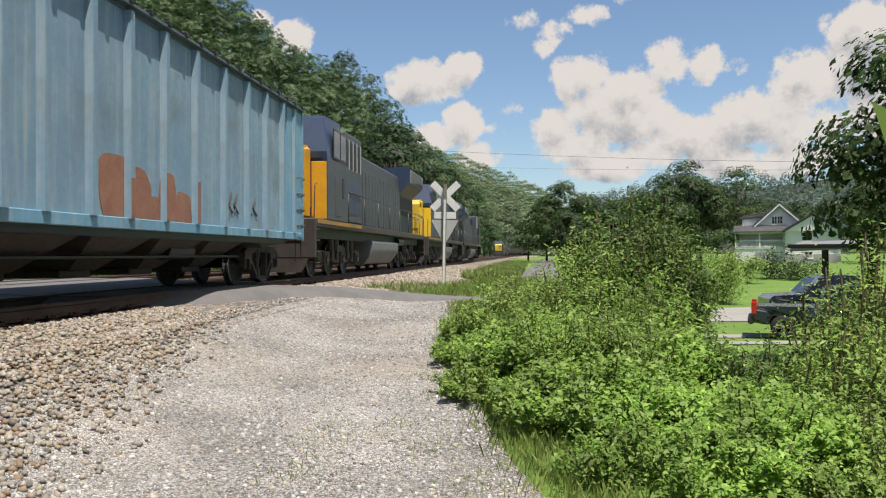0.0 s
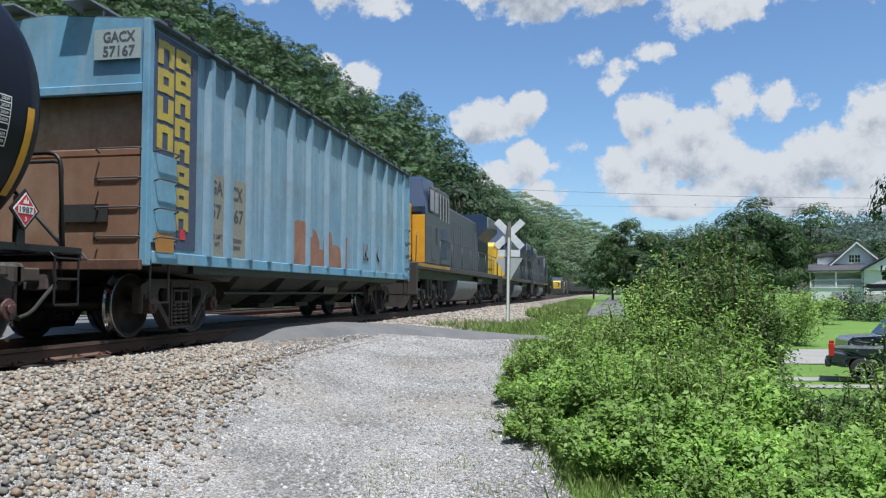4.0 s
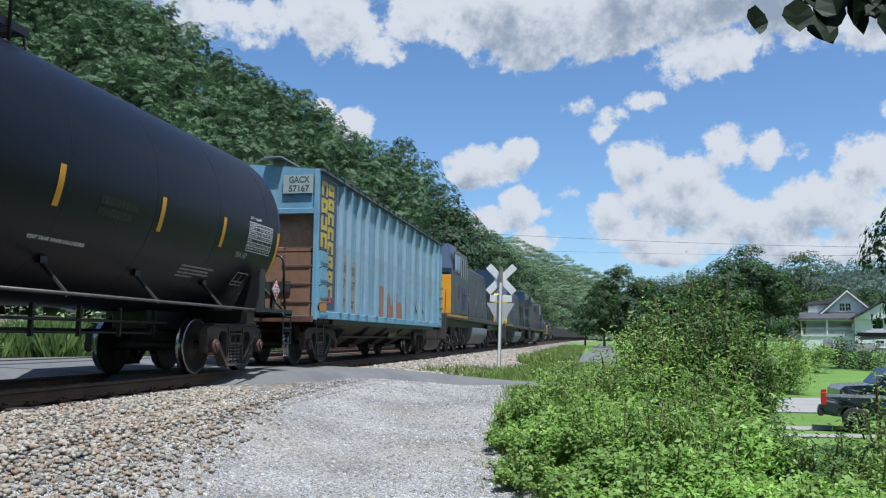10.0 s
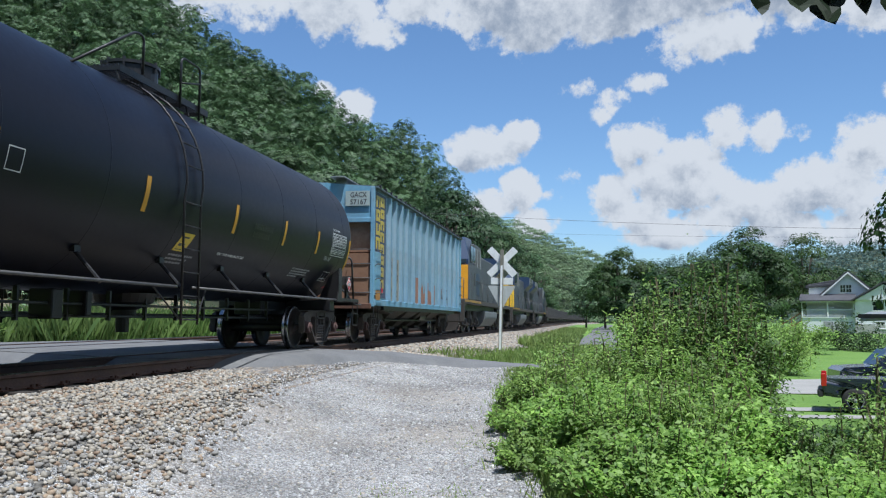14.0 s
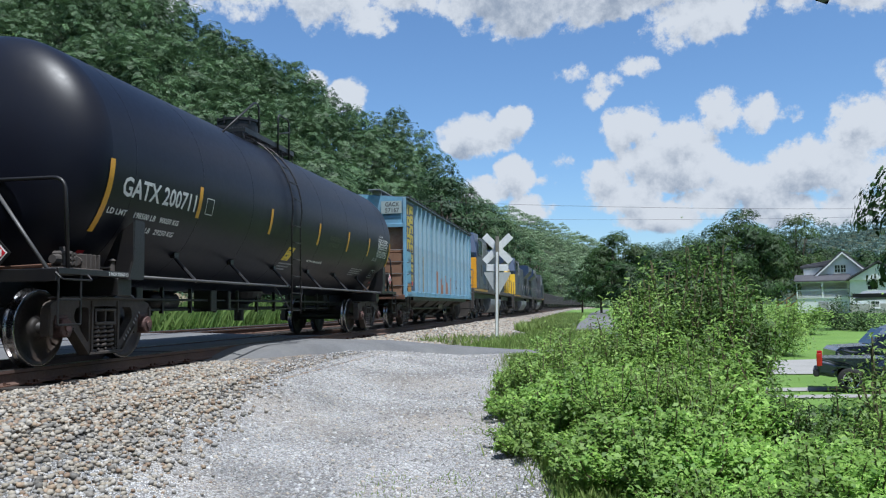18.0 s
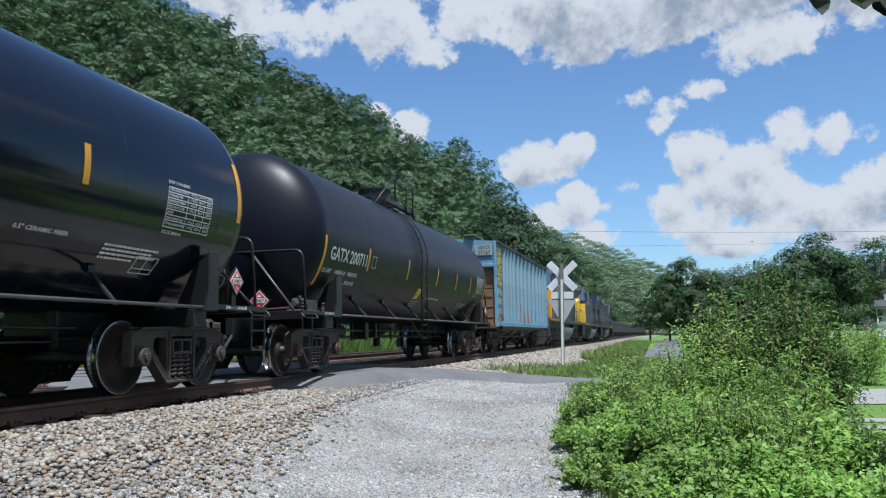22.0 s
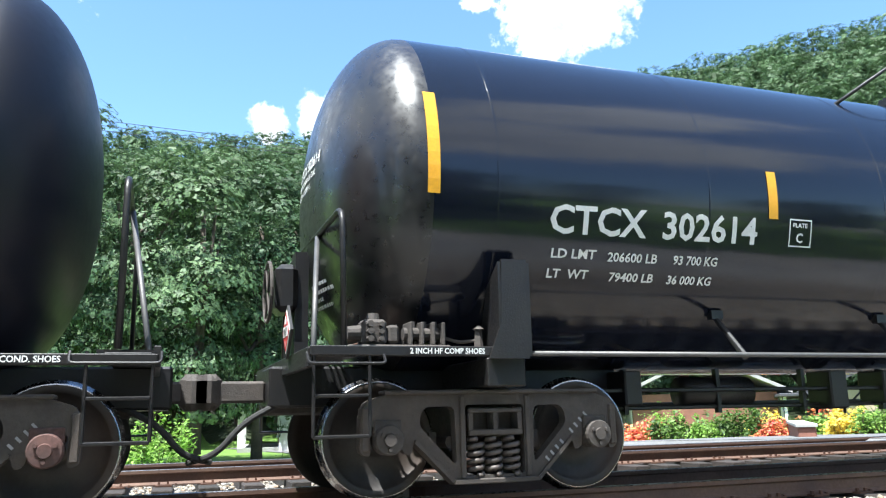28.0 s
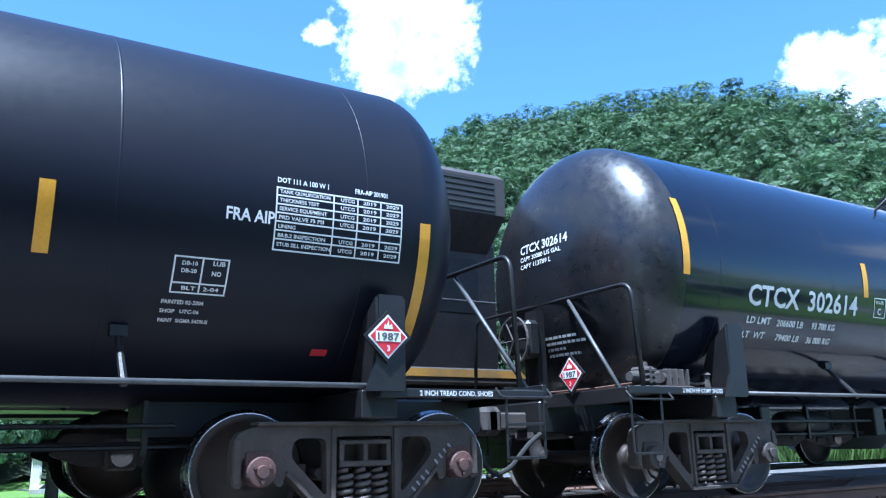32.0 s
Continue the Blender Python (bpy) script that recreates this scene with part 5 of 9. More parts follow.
def tank_car(label, half, paint, spec):
    car = thing("tank_car", label, "tank car", group="freight cars of the near train")
    rng = random.Random(int(half * 100))
    hd = TANK_R * 0.46
    # shell with welded seams, and two dished heads
    bm = bmesh.new()
    turn = Matrix.Translation((0, 0, TANK_Z)) @ Matrix(((1, 0, 0, 0), (0, 0, 1, 0), (0, -1, 0, 0), (0, 0, 0, 1)))
    lathe(bm, [(TANK_R, y) for y in np.linspace(-half, half, 15)], turn, seg=128)
    part("shell", bm, paint, car, smooth=True)
    for s in np.linspace(-half + 0.53, half - 0.53, 8):
        bm = bmesh.new()
        lathe(bm, [(TANK_R - 0.002, s - 0.012), (TANK_R + 0.0028, s - 0.005), (TANK_R + 0.0028, s + 0.005), (TANK_R - 0.002, s + 0.012)], turn, seg=96)
        part("weld_seam", bm, paint, car, smooth=True)
    for s in (-1, 1):
        bm = bmesh.new()
        pr = [(TANK_R, s * half)]
        for k in range(1, 17):
            a = math.pi / 2 * k / 16
            pr.append((TANK_R * max(0.0, math.cos(a)) ** 0.9 if k < 16 else 0.0, s * (half + hd * math.sin(a))))
        lathe(bm, pr, turn, seg=128)
        part("tank_head", bm, "tank_end" if spec["gloss"] else paint, car, smooth=True)
    # sloping bottom sump
    bm = bmesh.new()
    lathe(bm, [(0.5, 0.0), (0.45, -0.14), (0.2, -0.26), (0.2, -0.34), (0, -0.34)], Matrix.Translation((0, 0.1, TANK_Z - TANK_R + 0.03)), seg=24)
    rod(bm, (0, 0.1, 0.75), (0, 0.1, 0.42), 0.1, seg=12)
    part("outlet", bm, "black_steel", car)
    # stub sills, bolsters with their side plates, end platforms
    over, dz = spec.get("over", 0.0), spec.get("drop", 0.0)
    shell_half, half = half, half + over
    te = half - 0.63
    for s in (-1, 1):
        bm = bm_box(-0.3, 0.3, s * (te - 1.6), s * (half + 1.05), 0.72, 1.06, bevel=0.02)
        box(bm, -1.35, 1.35, s * te - 0.16, s * te + 0.16, 0.84, 1.06, bevel=0.01)
        part("stub_sill", bm, "black_steel", car)
        for sx in (-1, 1):
            bm = bmesh.new()
            prism(bm, [(-0.22, 1.04), (0.11, 1.04), (0.11, 1.80), (-0.10, 1.80), (-0.12, 1.3)], 0.03, Matrix.Translation((sx * 1.53, s * te, 0)) @ SIDE)
            part("bolster_plate", bm, "black_steel", car)
            for e in (-0.12, 0.12):
                bm = bmesh.new()
                prism(bm, [(1.05, 1.06), (1.54, 1.06), (1.54, 1.78), (1.32, 1.62)], 0.025,
                      Matrix.Translation((0, s * te + e, 0)) @ Matrix(((sx, 0, 0, 0), (0, 0, 1, 0), (0, 1, 0, 0), (0, 0, 0, 1))))
                part("bolster_gusset", bm, "black_steel", car)
        bm = bmesh.new()
        for sx in (-1, 1):
            box(bm, sx * 1.47 - 0.05, sx * 1.47 + 0.05, s * (te - 0.08), s * (half + 0.93), 1.06 + dz, 1.13 + dz, bevel=0.006)
        box(bm, -1.5, 1.5, s * (half + 0.60), s * (half + 0.93), 1.05, 1.075, bevel=0.006)
        box(bm, -1.5, 1.5, s * (half + 0.90), s * (half + 0.95), 0.98, 1.12, bevel=0.006)
        for k in range(9):
            x = -1.4 + k * 0.35
            box(bm, x - 0.012, x + 0.012, s * (half + 0.55), s * (half + 0.93), 1.075, 1.1)
        part("end_platform", bm, "black_steel", car)
        coupler(car, s * (half + 1.05 - over), s)
        # handrail over the platform, sill steps and grab irons
        bm = bmesh.new()
        y = s * (half + 0.68)
        pipe(bm, bent([(1.46, y, 1.1), (1.40, y, 2.17 - 2 * dz), (-1.40, y, 2.17 - 2 * dz), (-1.46, y, 1.1)], 0.16, 5), 0.024)
        part("end_handrail", bm, "black_steel", car, "bent black handrail over the end platform", smooth=True)
        part("handrail_brace", rod(bmesh.new(), (0.45, y + s * 0.01, 2.14 - 2 * dz), (1.36, y + s * 0.2, 1.1 + dz), 0.022, seg=8), "grey_steel", car, "slanting steel brace of the handrail", smooth=True)
        for sx in (-1, 1):
            bm = bmesh.new()
            for yy in (half + 0.5, half + 0.9):
                rod(bm, (sx * 1.5, s * yy, 1.08), (sx * 1.5, s * yy, 0.5), 0.013, seg=6)
            for zz in (0.5, 0.78):
                rod(bm, (sx * 1.5, s * (half + 0.5), zz), (sx * 1.5, s * (half + 0.9), zz), 0.013, seg=6)
            part("sill_step", bm, "black_steel", car)
            bm = bmesh.new()
            pipe(bm, bent([(sx * 1.5, s * (half + 0.4), 1.08), (sx * 1.58, s * (half + 0.4), 1.0), (sx * 1.58, s * (half + 0.95), 1.0), (sx * 1.5, s * (half + 0.95), 1.08)], 0.04), 0.011, 6)
            part("grab_iron", bm, "black_steel", car)
        freight_truck(car, s * te, roll=True, bearing="rust_red" if not spec["gloss"] else "truck_cast")
    half = shell_half
    # side handrail with struts to the shell
    for sx in (-1, 1):
        bm = bmesh.new()
        for a, b in ((-te, -1.0), (-0.55, te)):
            rod(bm, (sx * 1.5, a, 1.08), (sx * 1.5, b, 1.08), 0.021, seg=8)
        part("side_rail", bm, "grey_steel", car, "thin steel rail along the tank's side", smooth=True)
        for k in range(6):
            yy = -4.7 + k * 1.92
            if yy > te - 1.2:
                continue
            bm = bmesh.new()
            rod(bm, (sx * 1.5, yy, 1.06), (sx * 1.12, yy, 1.46), 0.03, 0.024, 8)
            box(bm, sx * 1.15 - 0.04, sx * 1.15 + 0.03, yy - 0.06, yy + 0.06, 1.42, 1.5)
            part("strut", bm, "black_steel", car)
    # ladder, platform, dome and its loops of rail
    ly = -0.80
    for sx in (1, -1):
        for dy in (-0.24, 0.24):
            pts = [(sx * 1.60, ly + dy, 0.55), (sx * 1.60, ly + dy, 2.3)]
            pts += [(sx * (TANK_R + 0.07) * math.cos(a), ly + dy, TANK_Z + (TANK_R + 0.07) * math.sin(a)) for a in np.linspace(0.0, 1.2, 9)]
            part("ladder_rail", pipe(bmesh.new(), pts, 0.018, 6), "black_steel", car, "bent steel ladder rail", smooth=True)
            part("ladder_brace", rod(bmesh.new(), (sx * 1.58, ly + dy, 0.62), (sx * 1.45, ly + dy * 3.2, 1.08), 0.014, seg=6), "black_steel", car)
        steps = [(1.60, 0.62 + k * 0.33) for k in range(6)] + [((TANK_R + 0.07) * math.cos(a), TANK_Z + (TANK_R + 0.07) * math.sin(a)) for a in (0.15, 0.36, 0.57, 0.78, 1.0)]
        for x, z in steps:
            put("ladder_rung", shared("tank_rung", lambda b: rod(b, (0, -0.24, 0), (0, 0.24, 0), 0.012, seg=6), "black_steel", True), car, pose(sx * x, ly, z))
    top = TANK_Z + TANK_R
    for sx in (-1, 1):
        bm = bmesh.new()
        for y in (-1.58, -0.95, -0.3, 0.35, 0.95):
            box(bm, sx * 0.46, sx * 0.86, y - 0.02, y + 0.02, top - 0.08, top - 0.02)
            rod(bm, (sx * 0.80, y, top - 0.04), (sx * 0.86, y, top - 0.24), 0.018, seg=6)
        box(bm, sx * 0.86, sx * 0.88, -1.6, 0.97, top - 0.10, top + 0.0)
        walkway = part("top_platform", bm, "black_steel", car, "grated walkway beside the dome")
        for k in range(7):
            put("grating_bar", shared("grating_bar", lambda b: box(b, -0.011, 0.011, -1.6, 0.97, -0.02, 0.015), "black_steel"), walkway, pose(sx * (0.48 + k * 0.058), 0, top))
    bm = bmesh.new()
    lathe(bm, [(0.42, -0.12), (0.42, 0.46), (0.45, 0.47), (0.45, 0.52), (0.3, 0.56), (0, 0.58)], Matrix.Translation((0, 0.05, top)), seg=28)
    for k in range(10):
        a = 2 * math.pi * k / 10
        rod(bm, (0.43 * math.cos(a), 0.05 + 0.43 * math.sin(a), top + 0.40), (0.43 * math.cos(a), 0.05 + 0.43 * math.sin(a), top + 0.56), 0.025, seg=6)
    part("dome", bm, "black_steel", car, "round valve housing on top of the tank")
    bm = bmesh.new()
    lathe(bm, [(0.26, -0.08), (0.26, 0.14), (0.29, 0.15), (0.29, 0.2), (0, 0.23)], Matrix.Translation((0, -0.75, top)), seg=24)
    part("manway", bm, "black_steel", car)
    for sx in (-1, 1):
        bm = bmesh.new()
        pipe(bm, bent([(sx * 1.0, -2.9, top - 0.42), (sx * 1.0, -1.45, top + 0.5), (sx * 1.0, -1.24, top + 0.5), (sx * 1.0, -1.24, top - 0.05)], 0.12, 4), 0.02, 6)
        part("safety_rail", bm, "black_steel", car, "bent safety rail on the walkway", smooth=True)
        bm = bmesh.new()
        pipe(bm, bent([(sx * 0.9, 0.0, top - 0.2), (sx * 0.9, 0.0, top + 0.62), (sx * 0.9, 0.62, top + 0.62), (sx * 0.9, 0.62, top - 0.25)], 0.12, 4), 0.02, 6)
        pipe(bm, [(sx * 0.9, 0.0, top + 0.2), (sx * 0.9, 0.62, top + 0.36)], 0.016, 6)
        part("safety_rail", bm, "black_steel", car, "bent safety rail on the walkway", smooth=True)
    # brake gear hung below the tank
    bm = bmesh.new()
    for x, z, a, b in ((0.42, 0.66, -te + 1.2, te - 1.2), (0.55, 0.82, -te + 1.2, te - 1.4), (-0.45, 0.7, -te + 1.0, te - 1.2)):
        rod(bm, (x, a, z), (x, b, z), 0.02, seg=6)
    for k in range(11):
        y = -te + 1.6 + k * (2 * te - 3.2) / 10
        box(bm, 0.40, 0.46, y - 0.02, y + 0.02, 0.6, 1.02)
    part("brake_rod", bm, "black_steel", car, "brake rods and hangers below the tank")
    bm = bmesh.new()
    rod(bm, (0.3, -te + 2.3, 0.80), (0.3, -te + 3.1, 0.80), 0.15, seg=20)
    part("air_reservoir", bm, "black_steel", car, smooth=True)
    for dy, w, zz in ((1.5, 0.18, 0.68), (3.9, 0.22, 0.62), (4.6, 0.12, 0.66)):
        bm = bm_box(0.28, 0.62, -te + dy, -te + dy + w, zz, 1.0, bevel=0.015)
        part("brake_box", bm, "black_steel", car)
    # brake valve, wheel and pipes on the rear platform
    if spec["brake"]:
        e = -half
        bm = bmesh.new()
        box(bm, 1.08, 1.34, e - 0.62, e + 0.18, 1.125, 1.155, bevel=0.01)
        box(bm, 1.10, 1.29, e - 0.50, e - 0.31, 1.155, 1.35, bevel=0.025)
        box(bm, 1.12, 1.27, e - 0.30, e - 0.21, 1.17, 1.31, bevel=0.02)
        for z in (1.2, 1.255, 1.31):
            rod(bm, (1.28, e - 0.45, z), (1.35, e - 0.45, z), 0.024, seg=8)
            rod(bm, (1.28, e - 0.36, z), (1.33, e - 0.36, z), 0.02, seg=6)
        rod(bm, (1.2, e - 0.49, 1.25), (1.2, e - 0.60, 1.25), 0.062, 0.05, 12)
        rod(bm, (1.2, e - 0.4, 1.34), (1.2, e - 0.4, 1.40), 0.055, 0.045, 12)
        for y in (-0.13, -0.04, 0.05, 0.13):
            box(bm, 1.12, 1.32, e + y - 0.012, e + y + 0.012, 1.155, 1.33, bevel=0.006)
        rod(bm, (1.22, e - 0.17, 1.245), (1.22, e + 0.16, 1.245), 0.05, seg=12)
        for y in (-0.085, 0.005, 0.09):
            rod(bm, (1.2, e + y, 1.29), (1.2, e + y, 1.345), 0.022, seg=6)
        pipe(bm, bent([(1.22, e + 0.16, 1.22), (1.26, e + 0.28, 1.18), (1.3, e + 0.42, 1.2)], 0.05), 0.014, 6)
        rod(bm, (1.3, e + 0.42, 1.12), (1.3, e + 0.42, 1.28), 0.04, 0.028, 8)
        rod(bm, (1.3, e + 0.42, 1.28), (1.3, e + 0.42, 1.31), 0.05, 0.012, 8)
        part("brake_valve", bm, "truck_cast", car, "dusty brake control valve on the platform")
        bm = bmesh.new()
        c = Vector((-0.15, e - 1.02, 1.75))
        ring = [(c.x + 0.27 * math.cos(a), c.y, c.z + 0.27 * math.sin(a)) for a in np.linspace(0, 2 * math.pi, 25)]
        pipe(bm, ring, 0.016, 6)
        for k in range(6):
            a = 2 * math.pi * k / 6
            rod(bm, c, (c.x + 0.27 * math.cos(a), c.y, c.z + 0.27 * math.sin(a)), 0.011, seg=5)
        part("brake_wheel", bm, "truck_cast", car, "spoked hand brake wheel")
        bm = bm_box(-0.33, 0.07, e - 0.98, e - 0.78, 1.55, 1.98, bevel=0.05)
        rod(bm, (-0.15, e - 0.85, 1.55), (-0.15, e - 0.85, 0.95), 0.02, seg=6)
        box(bm, -0.2, 0.0, e - 0.8, e - 0.68, 1.1, 2.1)
        part("brake_housing", bm, "black_steel", car)
        bm = bmesh.new()
        for k in range(3):
            pipe(bm, bent([(1.1, e - 0.2 - 0.1 * k, 1.2), (0.6, e - 0.4 - 0.08 * k, 1.17), (-0.2, e - 0.6, 1.12 + 0.03 * k)], 0.1), 0.013, 6)
        part("brake_pipe", bm, "rust", car, "thin brake pipes across the platform")
    # reflective stripes
    zs = spec["stripe_z"]
    for k, y in enumerate(spec["stripes"]):
        end = k in (0, len(spec["stripes"]) - 1)
        z0, z1 = spec["end_z"] if end else zs
        w = 0.1
        bm = bmesh.new()
        patch(bm, on_tank(y - w / 2, z0), 0, w, 0, TANK_R * (math.asin((z1 - TANK_Z) / TANK_R) - math.asin((z0 - TANK_Z) / TANK_R)), 1, 8)
        part("reflective_stripe", bm, "stripe", car, "yellow reflective stripe")
    # lettering
    for text, y, z, h, w, mt in spec["words"]:
        bm = bmesh.new()
        word(bm, text, on_tank(y, z), h, w, 4 if h > 0.15 else 2)
        letter_parts(bm, mt, car, "white stencilled lettering", h)
    def on_head(x, z, lift=0.006):
        r = min(TANK_R * 0.99, math.hypot(x, z - TANK_Z))
        ca = (r / TANK_R) ** (1 / 0.9)
        return Vector((x, -(half + hd * math.sqrt(1 - ca * ca)) - lift, z))

    for text, x, z, h, w in spec.get("head_words", ()):
        bm = bmesh.new()
        word(bm, text, lambda a, b: on_head(x + a, z + b), h, w, 2)
        letter_parts(bm, "white_paint", car, "white stencilled lettering", h)
    for x, z, widths, h, gap in spec.get("head_bars", ()):
        bm = bmesh.new()
        bars(bm, lambda a, b: on_head(x + a, z + b), widths, h, gap, rng)
        part("small_print", bm, "white_paint", car, "rows of small white print")
    for y, z, w, h, rows, cols in spec["frames"]:
        bm = bmesh.new()
        lines(bm, on_tank(y, z), w, h, 0.012, rows, cols)
        part("ruled_frame", bm, "white_paint", car, "white ruled frame")
    for y, z, widths, h, gap, mt in spec["bars"]:
        bm = bmesh.new()
        bars(bm, on_tank(y, z), widths, h, gap, rng)
        part("small_print", bm, mt, car, "rows of small white print")
    for y, z, w, h, skew in spec["labels"]:
        bm = bmesh.new()
        f = on_tank(y, z)
        patch(bm, lambda a, b: f(a + skew * b, b), 0, w, 0, h, 1, 4)
        lab = part("yellow_label", bm, "yellow_label", car, "yellow warning label")
        g = on_tank(y, z, 0.009)
        bm = bmesh.new()
        for k in range(8):
            wide = w - 0.1 - 0.09 * ((k * 5) % 3)
            patch(bm, lambda a, b: g(a + skew * b, b), 0.05, wide, h * (0.09 + k * 0.107), h * (0.09 + k * 0.107) + (0.026 if k in (2, 4, 6) else 0.012))
        part("label_print", bm, "dark_letter", lab)
    for y in spec["placards"]:
        placard(car, Matrix.Translation((1.56, y, 1.46)) @ FACE_X)
        bm = bm_box(1.48, 1.53, y - 0.06, y + 0.06, 1.1, 1.6)
        part("placard_post", bm, "black_steel", car)
    for s in spec["end_placards"]:
        m = Matrix.Translation((0.75, s * (half + 0.97), 1.3)) @ (FACE_MINUS_Y if s < 0 else Matrix(((-1, 0, 0, 0), (0, 0, 1, 0), (0, 1, 0, 0), (0, 0, 0, 1))))
        placard(car, m)
    for text, y, mt in spec["beam_words"]:
        bm = bmesh.new()
        word(bm, text, lambda a, b: Vector((1.523, y + a, 1.075 + dz + b)), 0.042)
        letter_parts(bm, mt, car, "", 0.042)
    for y in spec["red_marks"]:
        bm = bmesh.new()
        patch(bm, on_tank(y, 1.36), 0, 0.14, 0, 0.07, 1, 2)
        part("red_mark", bm, "red", car)
    return car


TABLE_ROWS = ["TANK QUALIFICATION", "THICKNESS TEST", "SERVICE EQUIPMENT", "PRD VALVE 75 PSI", "LINING", "88.B.2 INSPECTION", "STUB SILL INSPECTION"]


def table_words(y, z, w, h):
    """The test table stencilled near the end of the tank: its words and rule lines."""
    n = len(TABLE_ROWS)
    out = []
    for k, t in enumerate(TABLE_ROWS):
        zz = z + h - (k + 1) * h / (n + 0.35) + 0.012
        out.append((t, y + 0.03, zz, h / n * 0.42, min(0.40, 0.021 * len(t)) * w, "white_paint"))
        if t != "LINING":
            out += [(v, y + w * f, zz, h / n * 0.42, w * 0.11, "white_paint") for v, f in (("UTCG", 0.49), ("2019", 0.67), ("2029", 0.86))]
    return out, (y, z, w, h, [h * (1 - (k + 1) / (n + 0.35)) - 0.006 for k in range(n - 1)], (w * 0.43, w * 0.62, w * 0.81))


h1, h2, h3 = 6.96, 7.475, 7.2
tw1, tf1 = table_words(h1 - 1.28, 2.06, 1.0, 0.5)
tw2, tf2 = table_words(h2 - 1.72, 2.03, 1.0, 0.5)
tw3, tf3 = table_words(h3 - 1.31, 2.08, 1.09, 0.49)
tank_a = tank_car("matte black tank car with white lettering and yellow stripes", h1, "tank_matte", dict(
    head_words=[("GATX 200711", -0.64, 2.76, 0.105, 0.85), ("CAPY 30000 US GAL", -0.64, 2.645, 0.055, 0.79)], head_bars=[(-0.64, 2.56, [0.7], 0.035, 0.06)],
    gloss=False, brake=True, stripes=[-6.96, -4.66, -1.9, 0.78, 2.92, 4.77, 6.96], stripe_z=(2.02, 2.48), end_z=(1.62, 2.5),
    words=[("GATX 200711", -6.68, 2.10, 0.25, 1.9, "white_paint"), ("LD LMT", -6.85, 1.86, 0.08, 0.42, "white_paint"), ("198500 LB   90050 KG", -6.25, 1.86, 0.08, 1.15, "white_paint"),
           ("64500 LB   29250 KG", -6.2, 1.70, 0.08, 1.1, "white_paint"), ("FRA AIP", h1 - 1.55, 1.93, 0.10, 0.42, "grey_paint"),
           ("DOT 111A100W1", h1 - 1.25, 2.60, 0.045, 0.45, "white_paint"), ("VENT TANK WHEN UNLOADING", 0.6, 1.66, 0.05, 1.0, "white_paint")] + tw1,
    frames=[tf1, (-4.46, 2.10, 0.24, 0.25, (), ()), (h1 - 1.15, 1.50, 0.42, 0.26, (0.07,), (0.2,))],
    bars=[(-0.75, 1.55, [0.7, 0.6, 0.5], 0.035, 0.07, "grey_paint"), (1.55, 2.18, [0.8, 0.7], 0.1, 0.14, "black_steel"), (h1 - 3.0, 1.65, [1.0, 0.9, 0.95, 0.5], 0.03, 0.06, "grey_paint")],
    labels=[(-0.75, 1.62, 0.34, 0.3, 0.25)], placards=[6.9], end_placards=(-1,), beam_words=[("2 INCH TREAD COND. SHOES", -6.95, "white_paint")], red_marks=[-6.9, 6.5]))
tank_b = tank_car("glossy black tank car with large white lettering and yellow stripes", h2, "tank_gloss", dict(
    head_words=[("CTCX 302614", -0.355, 2.82, 0.11, 0.845), ("CAPY 30080 US GAL", -0.355, 2.73, 0.055, 0.74), ("CAPY 113789 L", -0.355, 2.64, 0.055, 0.58)],
    head_bars=[(-0.05, 1.76, [0.5, 0.62, 0.3, 0.5], 0.03, 0.065)],
    gloss=True, brake=True, stripes=[-7.48, -4.29, -1.58, 1.56, 4.3, 7.47], stripe_z=(2.28, 2.71), end_z=(2.29, 3.14),
    words=[("CTCX", -6.49, 2.055, 0.235, 0.90, "white_paint"), ("302614", -5.43, 2.055, 0.235, 0.97, "white_paint"), ("LD LMT", -6.45, 1.865, 0.08, 0.41, "white_paint"), ("206600 LB", -5.93, 1.855, 0.08, 0.48, "white_paint"),
           ("93 700 KG", -5.29, 1.855, 0.08, 0.45, "white_paint"), ("LT  WT", -6.46, 1.715, 0.08, 0.38, "white_paint"), ("79400 LB", -5.88, 1.705, 0.08, 0.43, "white_paint"),
           ("36 000 KG", -5.31, 1.70, 0.08, 0.45, "white_paint"), ("PLATE", -4.07, 2.22, 0.04, 0.16, "white_paint"), ("C", -4.03, 2.09, 0.085, 0.075, "white_paint"),
           ("REMOVE ALL RESIDUAL", -2.36, 1.745, 0.032, 0.56, "white_paint"), ("COMMODITY BEFORE", -2.36, 1.685, 0.032, 0.5, "white_paint"), ("CLOSING TANK CAR", -2.36, 1.625, 0.032, 0.48, "white_paint"),
           ("VENT TANK WHEN UNLOADING", 0.3, 2.04, 0.045, 1.02, "white_paint"), ("0.5\" CERAMIC FIBER", 3.55, 1.75, 0.05, 0.75, "white_paint"),
           ("DOT 111A100W1", h2 - 1.72, 2.56, 0.04, 0.45, "white_paint"), ("STCX 302614", h2 - 1.7, 1.96, 0.04, 0.4, "white_paint")] + tw2,
    frames=[tf2, (-4.11, 2.05, 0.25, 0.25, (), ()), (h2 - 1.9, 1.47, 0.42, 0.25, (0.07,), (0.2,))],
    bars=[(4.9, 1.72, [1.0, 0.9, 1.0, 0.6], 0.03, 0.055, "white_paint")],
    labels=[(0.62, 1.36, 0.57, 0.5, -0.28), (2.24, 2.05, 0.62, 0.43, 0.03)], placards=[7.4], end_placards=(-1,), beam_words=[("2 INCH HF COMP SHOES", -7.68, "white_paint"), ("2 INCH HF COMP SHOES", 7.2, "white_paint")], red_marks=[]))
